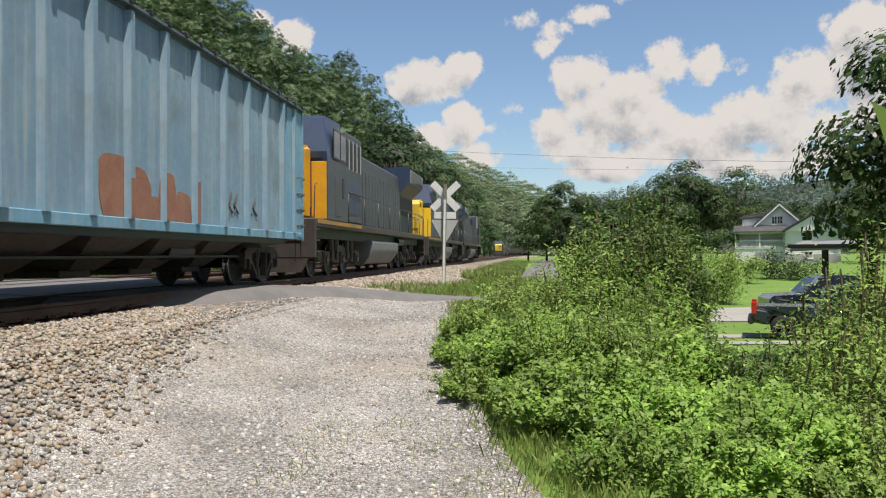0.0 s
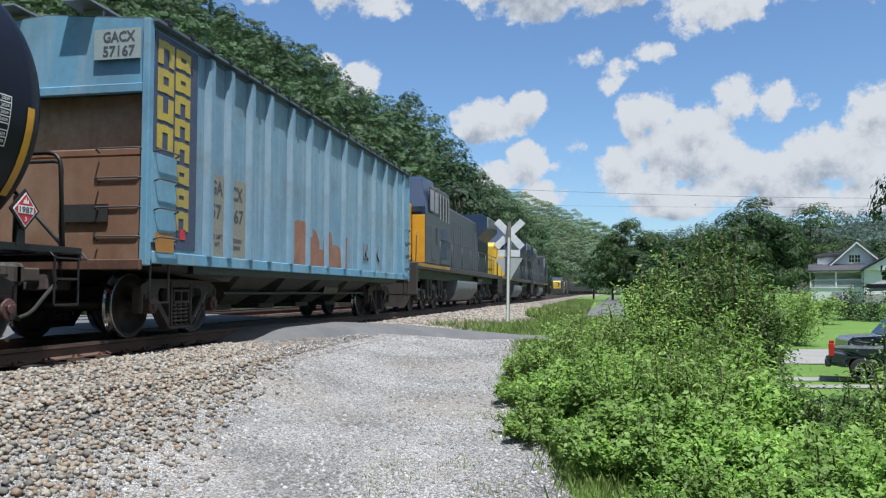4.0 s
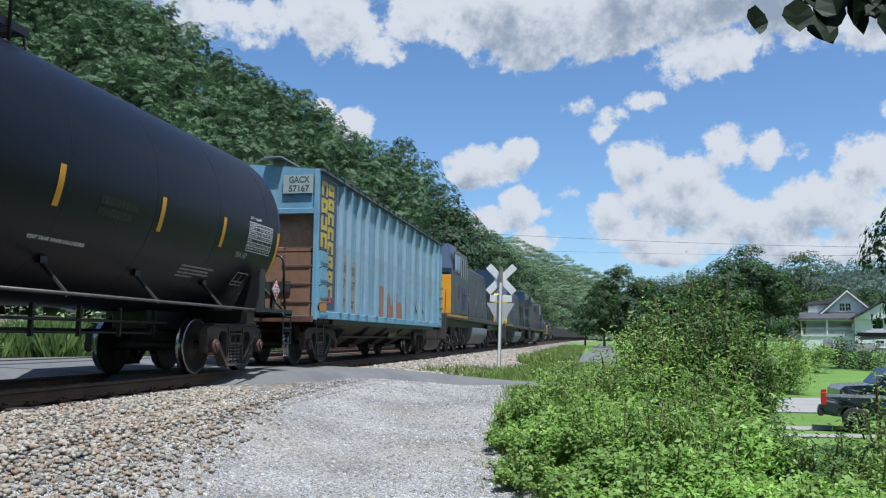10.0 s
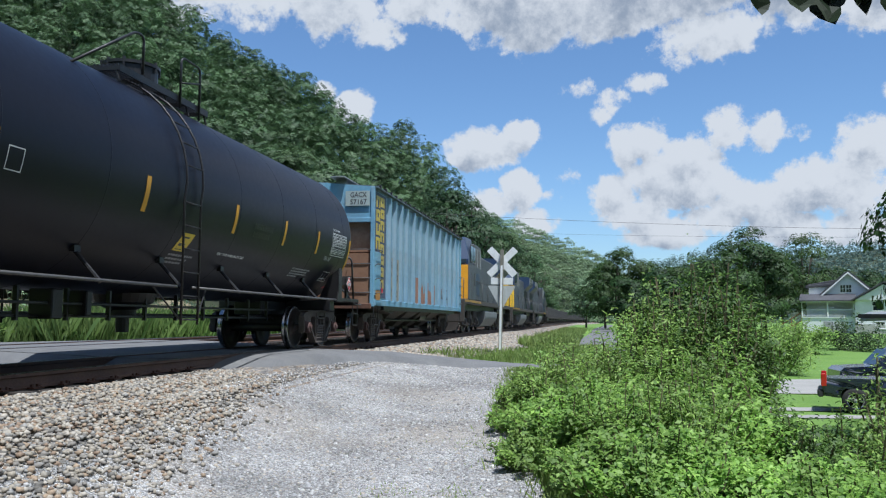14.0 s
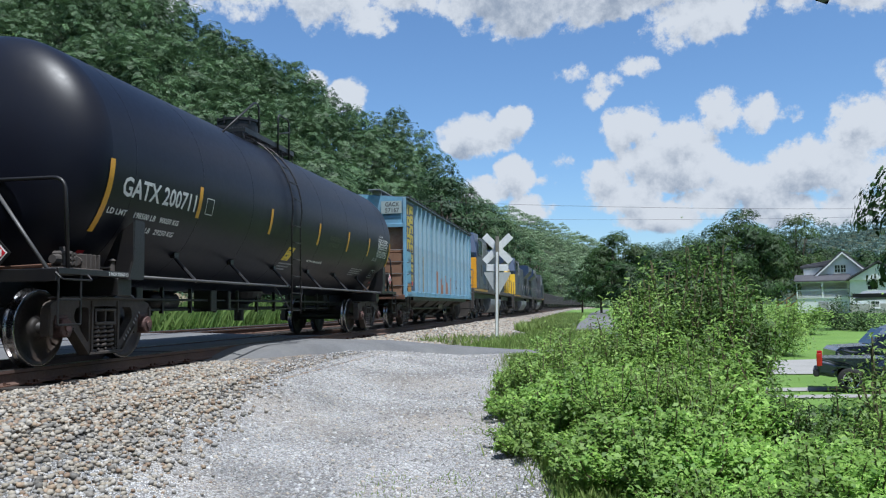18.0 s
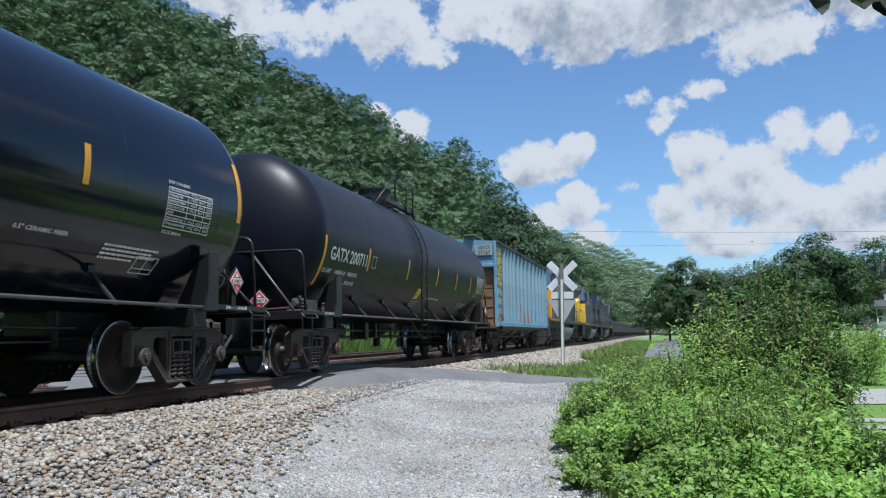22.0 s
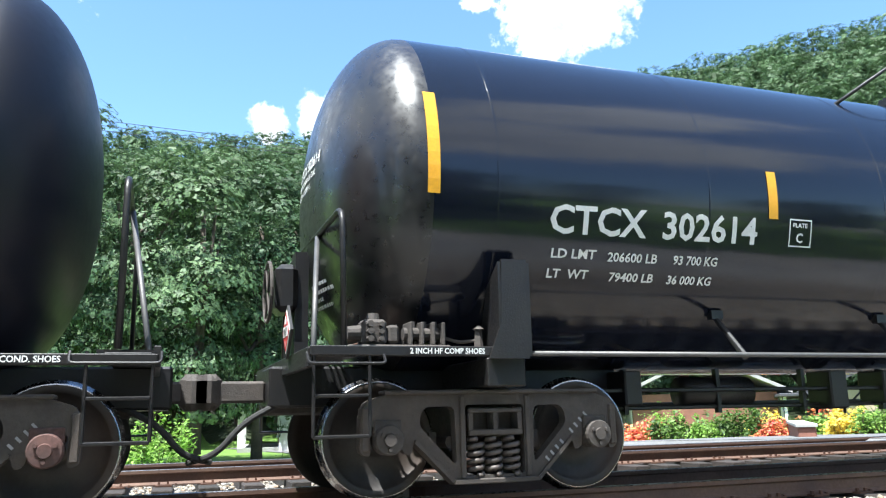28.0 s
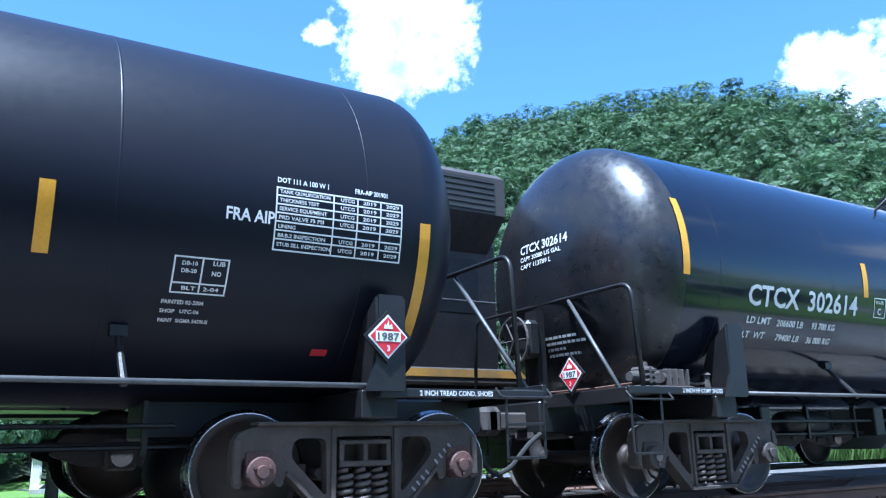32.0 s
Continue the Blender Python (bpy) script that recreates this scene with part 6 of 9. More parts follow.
tank_c = tank_car("matte black tank car with white test table and red placard", h3, "tank_matte", dict(
    gloss=False, brake=False, over=0.3, drop=-0.065, stripes=[-7.15, -4.4, -1.6, 1.5, 4.33, 7.2], stripe_z=(1.91, 2.38), end_z=(1.51, 2.43),
    words=[("FRA AIP", h3 - 1.68, 2.27, 0.095, 0.37, "white_paint"), ("DOT 111 A 100 W 1", h3 - 1.30, 2.60, 0.042, 0.42, "white_paint"), ("FRA-AIP 201901", h3 - 0.65, 2.60, 0.042, 0.29, "white_paint"),
           ("PAINTED 02-2004", h3 - 2.05, 1.66, 0.032, 0.30, "white_paint"), ("SHOP   UTC-06", h3 - 2.05, 1.60, 0.032, 0.28, "white_paint"), ("PAINT  SIGMA 5479US", h3 - 2.05, 1.54, 0.032, 0.36, "white_paint"),
           ("LUB", h3 - 1.73, 1.93, 0.035, 0.09, "white_paint"), ("NO", h3 - 1.73, 1.86, 0.035, 0.07, "white_paint"), ("BLT   2-04", h3 - 1.93, 1.755, 0.03, 0.27, "white_paint"),
           ("DB-10", h3 - 1.95, 1.92, 0.03, 0.11, "white_paint"), ("DB-20", h3 - 1.95, 1.87, 0.03, 0.11, "white_paint")] + tw3,
    frames=[tf3, (h3 - 2.01, 1.73, 0.40, 0.28, (0.075,), (0.2,))], bars=[], labels=[], placards=[h3 - 0.37], end_placards=(),
    beam_words=[("2 INCH TREAD COND. SHOES", h3 - 0.06, "white_paint")], red_marks=[h3 - 0.80]))


def hopper_car():
    car = thing("hopper_car", "weathered light blue ribbed covered hopper car with rust and graffiti", "hopper car", group="freight cars of the near train")
    L0, L1, W, zb, zt = -7.19, 7.18, 1.50, 1.07, 4.18
    # shell
    bm = bmesh.new()
    prism(bm, [(-W, zb), (W, zb), (W, zt), (0.0, zt + 0.14), (-W, zt)], 2 * 6.9, Matrix(((1, 0, 0, 0), (0, 0, 1, 0), (0, 1, 0, 0), (0, 0, 0, 1))))
    part("body_shell", bm, "hopper_side", car)
    bm = bm_box(-W - 0.02, W + 0.02, L0 + 0.02, L1 - 0.02, zt - 0.1, zt - 0.02, bevel=0.01)
    prism(bm, [(-W - 0.12, zt - 0.03), (W + 0.12, zt - 0.03), (W + 0.12, zt + 0.01), (0.0, zt + 0.16), (-W - 0.12, zt + 0.01)], 2 * 7.18, Matrix(((1, 0, 0, 0), (0, 0, 1, 0), (0, 1, 0, 0), (0, 0, 0, 1))))
    part("roof", bm, "hopper_roof", car)
    bm = bmesh.new()
    for sx in (-1, 1):
        box(bm, sx * W - 0.04, sx * W + 0.06, L0 + 0.1, L1 - 0.1, zb - 0.06, zb + 0.1, bevel=0.01)
    part("side_sill", bm, "hopper_blue", car)
    ribs = [1.6 - 7.19, 2.25 - 7.19, 3.03 - 7.19, 3.8 - 7.19, 4.82 - 7.19, 5.8 - 7.19, 6.9 - 7.19, 8.05 - 7.19, 9.3 - 7.19, 10.5 - 7.19, 11.6 - 7.19, 12.75 - 7.19, 13.6 - 7.19]
    rib = shared("hopper_rib", lambda b: prism(b, [(-0.09, 0), (0.09, 0), (0.06, 0.1), (-0.06, 0.1)], zt - zb - 0.18, Matrix(((0, 1, 0, 0), (1, 0, 0, 0), (0, 0, 1, 0), (0, 0, 0, 1)))), "hopper_side")
    for sx in (-1, 1):
        for y in ribs:
            put("rib", rib, car, pose(sx * W, y, (zb + zt) / 2, 0, 0, 0 if sx > 0 else 180))
    # eave brackets
    for k in range(24):
        y = L0 + 0.3 + k * 0.6
        put("eave_clip", shared("eave_clip", lambda b: box(b, -0.03, 0.08, -0.05, 0.05, -0.03, 0.05, bevel=0.01), "black_steel"), car, pose(W + 0.07, y, zt + 0.02))
    # corner posts and end
    for s, yy in ((-1, L0), (1, L1)):
        for sx in (-1, 1):
            part("corner_post", bm_box(sx * (W - 0.05), sx * (W + 0.05), yy - 0.06, yy + 0.06, 0.98, zt, bevel=0.01), "hopper_blue", car)
            part("corner_panel", bm_box(sx * W, sx * (W + 0.035), yy, yy - s * 1.25, zb, zt - 0.1), "hopper_blue", car)
        bm = bmesh.new()
        prism(bm, [(-W, 3.28), (W, 3.28), (W, zt), (0, zt + 0.14), (-W, zt)], 0.06, Matrix.Translation((0, yy - s * 0.03, 0)) @ Matrix(((1, 0, 0, 0), (0, 0, 1, 0), (0, 1, 0, 0), (0, 0, 0, 1))))
        box(bm, -W, W, yy - 0.05, yy + 0.03, 3.22, 3.34, bevel=0.01)
        part("end_panel", bm, "hopper_blue", car)
        bm = bmesh.new()
        box(bm, -W + 0.02, W - 0.02, yy - s * 0.28, yy - s * 0.22, 2.5, 3.25)
        part("end_recess", bm, "end_pale", car, "pale rusty recessed end sheet")
        bm = bm_box(-W + 0.02, W - 0.02, yy - s * 0.24, yy - s * 0.08, 2.42, 2.52, bevel=0.015)
        part("end_ledge", bm, "hopper_rust", car)
        bm = bmesh.new()
        prism(bm, [(0.0, 2.45), (0.03, 2.45), (-0.15, 1.1), (-0.18, 1.1)], 2 * W - 0.06, Matrix.Translation((0, yy - s * 0.22, 0)) @ Matrix(((0, 0, 1, 0), (s, 0, 0, 0), (0, 1, 0, 0), (0, 0, 0, 1))))
        box(bm, -W + 0.03, W - 0.03, yy - s * 0.14, yy - s * 0.04, 0.98, 2.40)
        part("end_wall", bm, "hopper_rust", car, "rust brown streaked end wall")
        bm = bmesh.new()
        box(bm, 0.25, 0.95, yy - s * 0.05 + 0.02 * s, yy + s * 0.0, 1.55, 1.78)
        part("dark_slot", bm, "louvre", car)
        bm = bm_box(-W, W, yy - 0.05, yy + 0.12 * s, 0.92, 1.06, bevel=0.015)
        part("end_sill", bm, "rust", car)
        coupler(car, yy + s * 0.1, s)
        # ladders and grab irons, end and side
        for k in range(4):
            z = 1.35 + k * 0.38
            bm = bmesh.new()
            pipe(bm, bent([(0.82, yy + s * 0.0, z - 0.04), (0.82, yy + s * 0.09, z), (1.46, yy + s * 0.09, z), (1.46, yy, z - 0.04)], 0.04), 0.012, 6)
            part("ladder_rung", bm, "grey_steel", car, smooth=True)
            bm = bmesh.new()
            pipe(bm, bent([(W + 0.04, yy - s * 0.1, z - 0.04), (W + 0.13, yy - s * 0.1, z), (W + 0.13, yy - s * 0.62, z), (W + 0.04, yy - s * 0.62, z - 0.04)], 0.04), 0.012, 6)
            part("ladder_rung", bm, "grey_steel", car, smooth=True)
        bm = bmesh.new()
        pipe(bm, bent([(0.5, yy + s * 0.28, 0.98), (0.5, yy + s * 0.3, 2.3), (-0.9, yy + s * 0.3, 2.3), (-0.9, yy + s * 0.28, 0.98)], 0.12), 0.022, 8)
        part("end_handrail", bm, "black_steel", car, smooth=True)
        bm = bmesh.new()
        for a in (0.1, 0.55):
            rod(bm, (W + 0.02, yy - s * a, 1.05), (W + 0.02, yy - s * a, 0.5), 0.014, seg=6)
        rod(bm, (W + 0.02, yy - s * 0.1, 0.5), (W + 0.02, yy - s * 0.55, 0.5), 0.014, seg=6)
        part("sill_step", bm, "black_steel", car)
        freight_truck(car, s * 5.5, detail=(s < 0))
    # navy panel with yellow block shapes
    bm = bm_box(W + 0.036, W + 0.044, L0 + 0.08, L0 + 1.22, zb + 0.15, zt - 0.12)
    navy = part("logo_panel", bm, "hopper_navy", car, "faded navy panel with yellow block lettering shapes")
    rng = random.Random(8)
    for col, z0, z1, n in ((0.35, 2.5, 4.0, 4), (0.80, 1.45, 4.0, 8)):
        h = (z1 - z0) / n
        for k in range(n):
            y, z = L0 + col, z0 + k * h
            cuts = rng.choice(((0, 1), (1,), (0,), (0, 1)))
            bm = bmesh.new()
            box(bm, W + 0.046, W + 0.052, y - 0.20, y - 0.07, z + 0.03, z + h - 0.03)
            box(bm, W + 0.046, W + 0.052, y + 0.07, y + 0.20, z + 0.03, z + h - 0.03)
            for c in cuts:
                zz = z + 0.04 + c * (h - 0.16)
                box(bm, W + 0.046, W + 0.052, y - 0.07, y + 0.07, zz, zz + 0.1)
            part("block_shape", bm, "logo_yellow", navy, "worn yellow block shape")
    part("blue_plate", bm_box(W + 0.046, W + 0.056, L0 + 0.04, L0 + 0.66, 1.28, 2.45, bevel=0.004), "hopper_blue", navy)
    part("amber_plate", bm_box(W + 0.058, W + 0.064, L0 + 0.14, L0 + 0.6, 1.16, 1.42), "amber", navy)
    part("red_tag", bm_box(W + 0.046, W + 0.052, L0 + 0.78, L0 + 0.92, 1.36, 1.50), "red", navy)
    # faded tan patches with numbers
    for y0, y1 in ((L0 + 1.70, L0 + 2.16), (L0 + 2.34, L0 + 2.95)):
        part("paint_patch", bm_box(W + 0.002, W + 0.01, y0, y1, zb + 0.1, 2.42), "tan_patch", car)
    for text, y, z, hh, w in (("GA", 1.72, 2.12, 0.22, 0.4), ("57", 1.74, 1.76, 0.22, 0.34), ("CX", 2.42, 2.10, 0.22, 0.4), ("167", 2.40, 1.74, 0.22, 0.46), ("LD LMT", 1.74, 1.45, 0.07, 0.38), ("LT WT", 1.74, 1.33, 0.07, 0.3),
                              ("152000", 2.45, 1.42, 0.07, 0.35), ("70000", 2.45, 1.31, 0.07, 0.3)):
        bm = bmesh.new()
        word(bm, text, lambda a, b: Vector((W + 0.014, L0 + y + a, z + b)), hh, w)
        letter_parts(bm, "dark_letter", car, "faded dark stencil lettering", hh)
    part("number_patch", bm_box(0.75, 1.42, L0 - 0.058, L0 - 0.052, 3.66, 4.06), "pale_patch", car)
    for text, z in (("GACX", 3.89), ("57167", 3.70)):
        bm = bmesh.new()
        word(bm, text, lambda a, b: Vector((0.88 + a, L0 - 0.062, z + b)), 0.14, 0.46)
        letter_parts(bm, "dark_letter", car, "", 0.14)
    # graffiti: one bubble shape beside the other
    for k, (y, z, w, h) in enumerate(((-2.15, 1.10, 0.85, 0.98), (-1.36, 1.10, 0.66, 0.80), (-0.78, 1.10, 0.40, 0.42), (-0.44, 1.10, 0.62, 0.86), (0.12, 1.10, 0.66, 0.56))):
        bm = bmesh.new()
        pts = [(y + w / 2 + w / 2 * math.copysign(abs(math.cos(a)) ** 0.6, math.cos(a)) * (1 + 0.10 * math.sin(3 * a + k)), z + h / 2 + h / 2 * math.copysign(abs(math.sin(a)) ** 0.75, math.sin(a)) * (1 + 0.10 * math.cos(2 * a + 2 * k))) for a in np.linspace(0, 2 * math.pi, 25)[:-1]]
        prism(bm, [(p, max(q, 1.1)) for p, q in pts], 0.004, Matrix.Translation((W + 0.006 + 0.003 * (k % 2), 0, 0)) @ SIDE)
        part("graffiti", bm, "graffiti", car, "rusty brown bubble graffiti")
    for y in ribs:
        if -2.2 < y < 0.9:
            part("graffiti", bm_box(W + 0.098, W + 0.104, y - 0.06, y + 0.06, 1.18, 1.62 + 0.3 * math.sin(y * 5) ** 2), "graffiti", car, "rusty brown bubble graffiti")
    for k in range(4):
        y = 2.4 + k * 0.3 + (0.45 if k > 1 else 0)
        bm = bmesh.new()
        pipe(bm, bent([(W + 0.01, y, 1.35 + 0.1 * k), (W + 0.01, y + 0.15, 1.85), (W + 0.01, y - 0.05, 1.6), (W + 0.01, y + 0.2, 1.45)], 0.06), 0.02, 5)
        part("scrawl", bm, "dark_letter", car, "dark spray scrawl")
    # discharge bays below
    for y in (-3.0, -1.0, 1.0, 3.0):
        bm = bmesh.new()
        v = [(-1.46, y - 1.0, zb), (1.46, y - 1.0, zb), (1.46, y + 1.0, zb), (-1.46, y + 1.0, zb), (-0.6, y - 0.35, 0.42), (0.6, y - 0.35, 0.42), (0.6, y + 0.35, 0.42), (-0.6, y + 0.35, 0.42)]
        vv = [bm.verts.new(p) for p in v]
        for f in ((0, 1, 5, 4), (1, 2, 6, 5), (2, 3, 7, 6), (3, 0, 4, 7), (4, 5, 6, 7)):
            bm.faces.new([vv[i] for i in f])
        box(bm, -0.5, 0.5, y - 0.4, y + 0.4, 0.32, 0.44, bevel=0.02)
        part("discharge_bay", bm, "sooty", car, "sooty sloping discharge bay")
    for s in (-1, 1):
        bm = bmesh.new()
        prism(bm, [(s * 4.0, zb), (s * 6.6, zb), (s * 6.6, 0.98), (s * 4.6, 0.80)], 2.8, SIDE)
        part("slope_sheet", bm, "sooty", car)
    part("centre_sill", bm_box(-0.25, 0.25, L0 + 0.1, L1 - 0.1, 0.78, 1.06), "black_steel", car)
    for sx in (-1, 1):
        part("lower_sill", bm_box(sx * 1.42 - 0.06, sx * 1.42 + 0.06, L0 + 1.3, L1 - 1.3, 0.9, 1.05), "black_steel", car)
    bm = bmesh.new()
    rod(bm, (1.0, -4.0, 0.62), (1.0, 4.2, 0.62), 0.03, seg=6)
    rod(bm, (0.9, 0.9, 0.75), (0.9, 1.9, 0.75), 0.18, seg=16)
    part("outlet_pipe", bm, "black_steel", car)
    # roof walkway and hatches
    bm = bmesh.new()
    for sx in (-1, 1):
        box(bm, sx * 0.35, sx * 0.75, L0 - 0.2, L1 + 0.2, zt + 0.24, zt + 0.27)
        for k in range(12):
            y = L0 + 0.2 + k * 1.27
            box(bm, sx * 0.4, sx * 0.7, y - 0.02, y + 0.02, zt + 0.05, zt + 0.25)
    part("roof_walkway", bm, "galv", car, "grey grated roof walkway")
    for y in (-4.5, -1.5, 1.5, 4.5):
        bm = bmesh.new()
        lathe(bm, [(0.33, 0), (0.33, 0.2), (0.36, 0.22), (0.3, 0.3), (0, 0.32)], Matrix.Translation((0, y, zt + 0.1)), seg=20)
        part("roof_hatch", bm, "hopper_blue", car)
    return car


hopper = hopper_car()
NEAR_TRAIN = [(tank_a, 2.47), (tank_b, -15.12), (tank_c, -25.75 - 7.2), (hopper, 11.66 + 7.19)]


# ---------------------------------------------------------------- locomotives and coal wagons
def loco_truck(car, y, roll):
    for s in (-2.0, 0.0, 2.0):
        wheelset(car, y + s, 0.52, roll)
    for sx in (0, 180):
        bm = bmesh.new()
        top = [(-2.75, 0.55), (-2.6, 0.78), (-1.5, 0.74), (0, 0.95), (1.5, 0.74), (2.6, 0.78), (2.75, 0.55), (2.4, 0.42), (1.6, 0.40), (1.2, 0.55), (0.8, 0.40), (-0.8, 0.40), (-1.2, 0.55), (-1.6, 0.40), (-2.4, 0.42)]
        prism(bm, rounded(top, 0.06, 2), 0.12, Matrix.Translation((1.12, 0, 0)) @ SIDE)
        for s in (-2.0, 0.0, 2.0):
            box(bm, 1.05, 1.26, s - 0.17, s + 0.17, 0.36, 0.72, bevel=0.03)
            rod(bm, (1.2, s, 0.52), (1.3, s, 0.52), 0.12, seg=12)
        for s in (-1.3, -0.7, 0.7, 1.3):
            rod(bm, (1.22, s, 0.5), (1.22, s + 0.15, 1.0), 0.045, seg=8)
            rod(bm, (1.2, s, 0.75), (1.2, s, 1.1), 0.09, seg=10)
        f = part("truck_frame", bm, "truck_cast", car)
        f.matrix_basis = pose(0, y, 0, 0, 0, sx)


def locomotive(label, nose, upper, body, lower, sill, roll, group, detail=True, band=None):
    """A six-axle road locomotive, its cab at -y. Length 22.3 m, centred on its origin."""
    car = thing("locomotive", label, "locomotive", group=group)
    H = 11.15
    deck = 1.62
    # frame and deck
    bm = bm_box(-1.5, 1.5, -H + 0.6, H - 0.5, deck - 0.22, deck, bevel=0.02)
    part("underframe", bm, "sooty", car)
    for sx in (-1, 1):
        part("sill_stripe", bm_box(sx * 1.49, sx * 1.512, -H + 0.7, (H - 0.6) if band else (-H + 6.2), deck - 0.13, deck - 0.02), sill, car, "painted sill stripe along the frame")
    for s in (-1, 1):
        bm = bmesh.new()
        box(bm, -1.5, 1.5, s * (H - 0.62), s * (H - 0.5), 0.55, deck, bevel=0.03)
        prism(bm, [(-1.3, 0.55), (1.3, 0.55), (1.1, 0.18), (-1.1, 0.18)], 0.08, Matrix.Translation((0, s * (H - 0.55), 0)) @ Matrix(((1, 0, 0, 0), (0, 0, 1, 0), (0, 1, 0, 0), (0, 0, 0, 1))))
        part("pilot", bm, "sooty", car, "pilot plate with a plough")
    coupler(car, -H + 0.5, -1), coupler(car, H - 0.5, 1)
    # nose
    bm = bmesh.new()
    y0, y1 = -H + 0.75, -H + 1.7
    prof = [(y0, deck), (y0 - 0.02, deck + 1.78), (y0 + 0.12, deck + 1.98), (y1, deck + 2.08), (y1, deck)]
    prism(bm, prof, 2.1, SIDE)
    es = [e for e in bm.edges if abs(e.verts[0].co.x - e.verts[1].co.x) < 1e-4]
    bmesh.ops.bevel(bm, geom=es, offset=0.09, segments=2, affect='EDGES')
    part("nose", bm, nose, car, "tall blunt nose")
    bm = bmesh.new()
    box(bm, -0.95, -0.35, y0 - 0.05, y0 - 0.02, deck + 0.1, deck + 1.5, bevel=0.01)
    rod(bm, (-0.42, y0 - 0.09, deck + 0.8), (-0.42, y0 - 0.02, deck + 0.8), 0.03)
    part("nose_door", bm, nose, car)
    if band:
        for s in (-1, 1):
            bm = bmesh.new()
            prism(bm, [(y0 + 0.45, deck + 1.76), (y1 - 0.01, deck + 1.88), (y1 - 0.01, deck + 0.5)], 0.012, Matrix.Translation((s * 1.055, 0, 0)) @ SIDE)
            part("nose_flash", bm, upper, car)
        bm = bmesh.new()
        for a in (-1, 1):
            prism(bm, [(-0.2, -0.28), (-0.06, -0.28), (0.2, 0.28), (0.06, 0.28)], 0.01, Matrix.Translation((0.45, y0 - 0.03, deck + 0.95)) @ Matrix(((a, 0, 0, 0), (0, 0, 1, 0), (0, 1, 0, 0), (0, 0, 0, 1))))
        part("nose_mark", bm, upper, car, "blue block shape on the nose")
        part("nose_window", bm_box(0.28, 0.52, y0 - 0.035, y0 - 0.01, deck + 1.22, deck + 1.58, bevel=0.01), "cab_glass", car)
        part("number_board", bm_box(0.62, 1.0, y0 - 0.05, y0 - 0.01, deck + 1.22, deck + 1.42, bevel=0.012), "grey_steel", car)
        part("red_plate", bm_box(0.3, 0.58, y0 - 0.03, y0 - 0.012, deck + 0.52, deck + 0.62), "red", car)
        bm = bmesh.new()
        pipe(bm, bent([(-0.9, y0 + 0.25, deck + 1.78), (-0.9, y0 + 0.25, deck + 1.95), (0.9, y0 + 0.25, deck + 1.95), (0.9, y0 + 0.25, deck + 1.78)], 0.06), 0.014, 6)
        part("nose_rail", bm, "black_steel", car, smooth=True)
    # cab
    c0, c1 = y1, y1 + 2.5
    bm = bmesh.new()
    prof = [(c0, deck), (c0, deck + 1.9), (c0 + 0.45, deck + 2.9), (c0 + 0.6, deck + 3.0), (c1, deck + 3.05), (c1, deck)]
    prism(bm, prof, 3.0, SIDE)
    for v in bm.verts:
        if v.co.z > deck + 2.8:
            v.co.x *= 0.84
    cab = part("cab", bm, upper, car, "wide cab with slanting windscreen")
    for x0, x1 in ((-1.3, -0.15), (0.15, 1.3)):
        bm = bmesh.new()
        n = Vector((0, -1.05, 0.45)).normalized()
        box(bm, x0, x1, -0.02, 0.02, -0.38, 0.38, bevel=0.01)
        bm.transform(Matrix.Translation((0, c0 + 0.235, deck + 2.33)) @ Matrix.Rotation(-math.atan2(0.45, 1.05), 4, 'X'))
        part("windscreen", bm, "cab_glass", cab)
    for sx in (-1, 1):
        for a, b in ((0.75, 1.45), (1.55, 2.2)):
            part("side_window", bm_box(sx * 1.5 - 0.015, sx * 1.5 + 0.02, c0 + a, c0 + b, deck + 1.85, deck + 2.6, bevel=0.008), "cab_glass", cab)
            bm = bm_box(sx * 1.5 - 0.01, sx * 1.5 + 0.03, c0 + a - 0.05, c0 + b + 0.05, deck + 2.6, deck + 2.65)
            box(bm, sx * 1.5 - 0.01, sx * 1.5 + 0.03, c0 + a - 0.05, c0 + b + 0.05, deck + 1.8, deck + 1.85)
            part("window_frame", bm, "grey_steel", cab)
        if detail:
            part("cab_door", bm_box(sx * 1.5, sx * 1.526, c0 + 0.9, c0 + 1.6, deck + 0.15, deck + 1.3, bevel=0.006), body, cab)
            bm = bm_box(sx * 1.5, sx * 1.53, c0 + 1.7, c0 + 2.3, deck + 0.55, deck + 1.5) if band else bm_box(sx * 1.5, sx * 1.53, c0 + 1.75, c0 + 1.95, deck + 0.7, deck + 1.3)
            part("side_plate", bm, body if band else "louvre", cab)
    if band:
        for sx in (1,):
            bm = bmesh.new()
            for k in range(3):
                yy = c0 + 0.55 + k * 0.42
                for u0, u1, v0, v1 in ((0, 0.3, 0, 0.07), (0, 0.3, 0.24, 0.31), (0, 0.3, 0.48, 0.55), (0, 0.07, 0, 0.55), (0.23, 0.3, 0, 0.55))[(k % 2):]:
                    box(bm, 1.5, 1.512, yy + u0, yy + u1, deck + 1.12 + v0, deck + 1.12 + v1)
            part("cab_number", bm, "gold", cab, "gold block figures on the cab side")
    if not band:
        for sx in (-1, 1):
            part("cab_front", bm_box(sx * 1.06, sx * 1.49, c0 - 0.03, c0 + 0.01, deck + 0.02, deck + 1.62, bevel=0.01), nose, cab, "gold front sheet of the cab")
            part("cab_side", bm_box(sx * 1.5, sx * 1.514, c0 + 0.02, c1 - 0.02, deck + 0.02, deck + 1.72, bevel=0.004), body, cab, "dusty dark grey cab side")
            part("corner_window", bm_box(sx * 0.95, sx * 1.4, c0 - 0.03, c0 + 0.01, deck + 1.72, deck + 1.9), "cab_glass", cab)
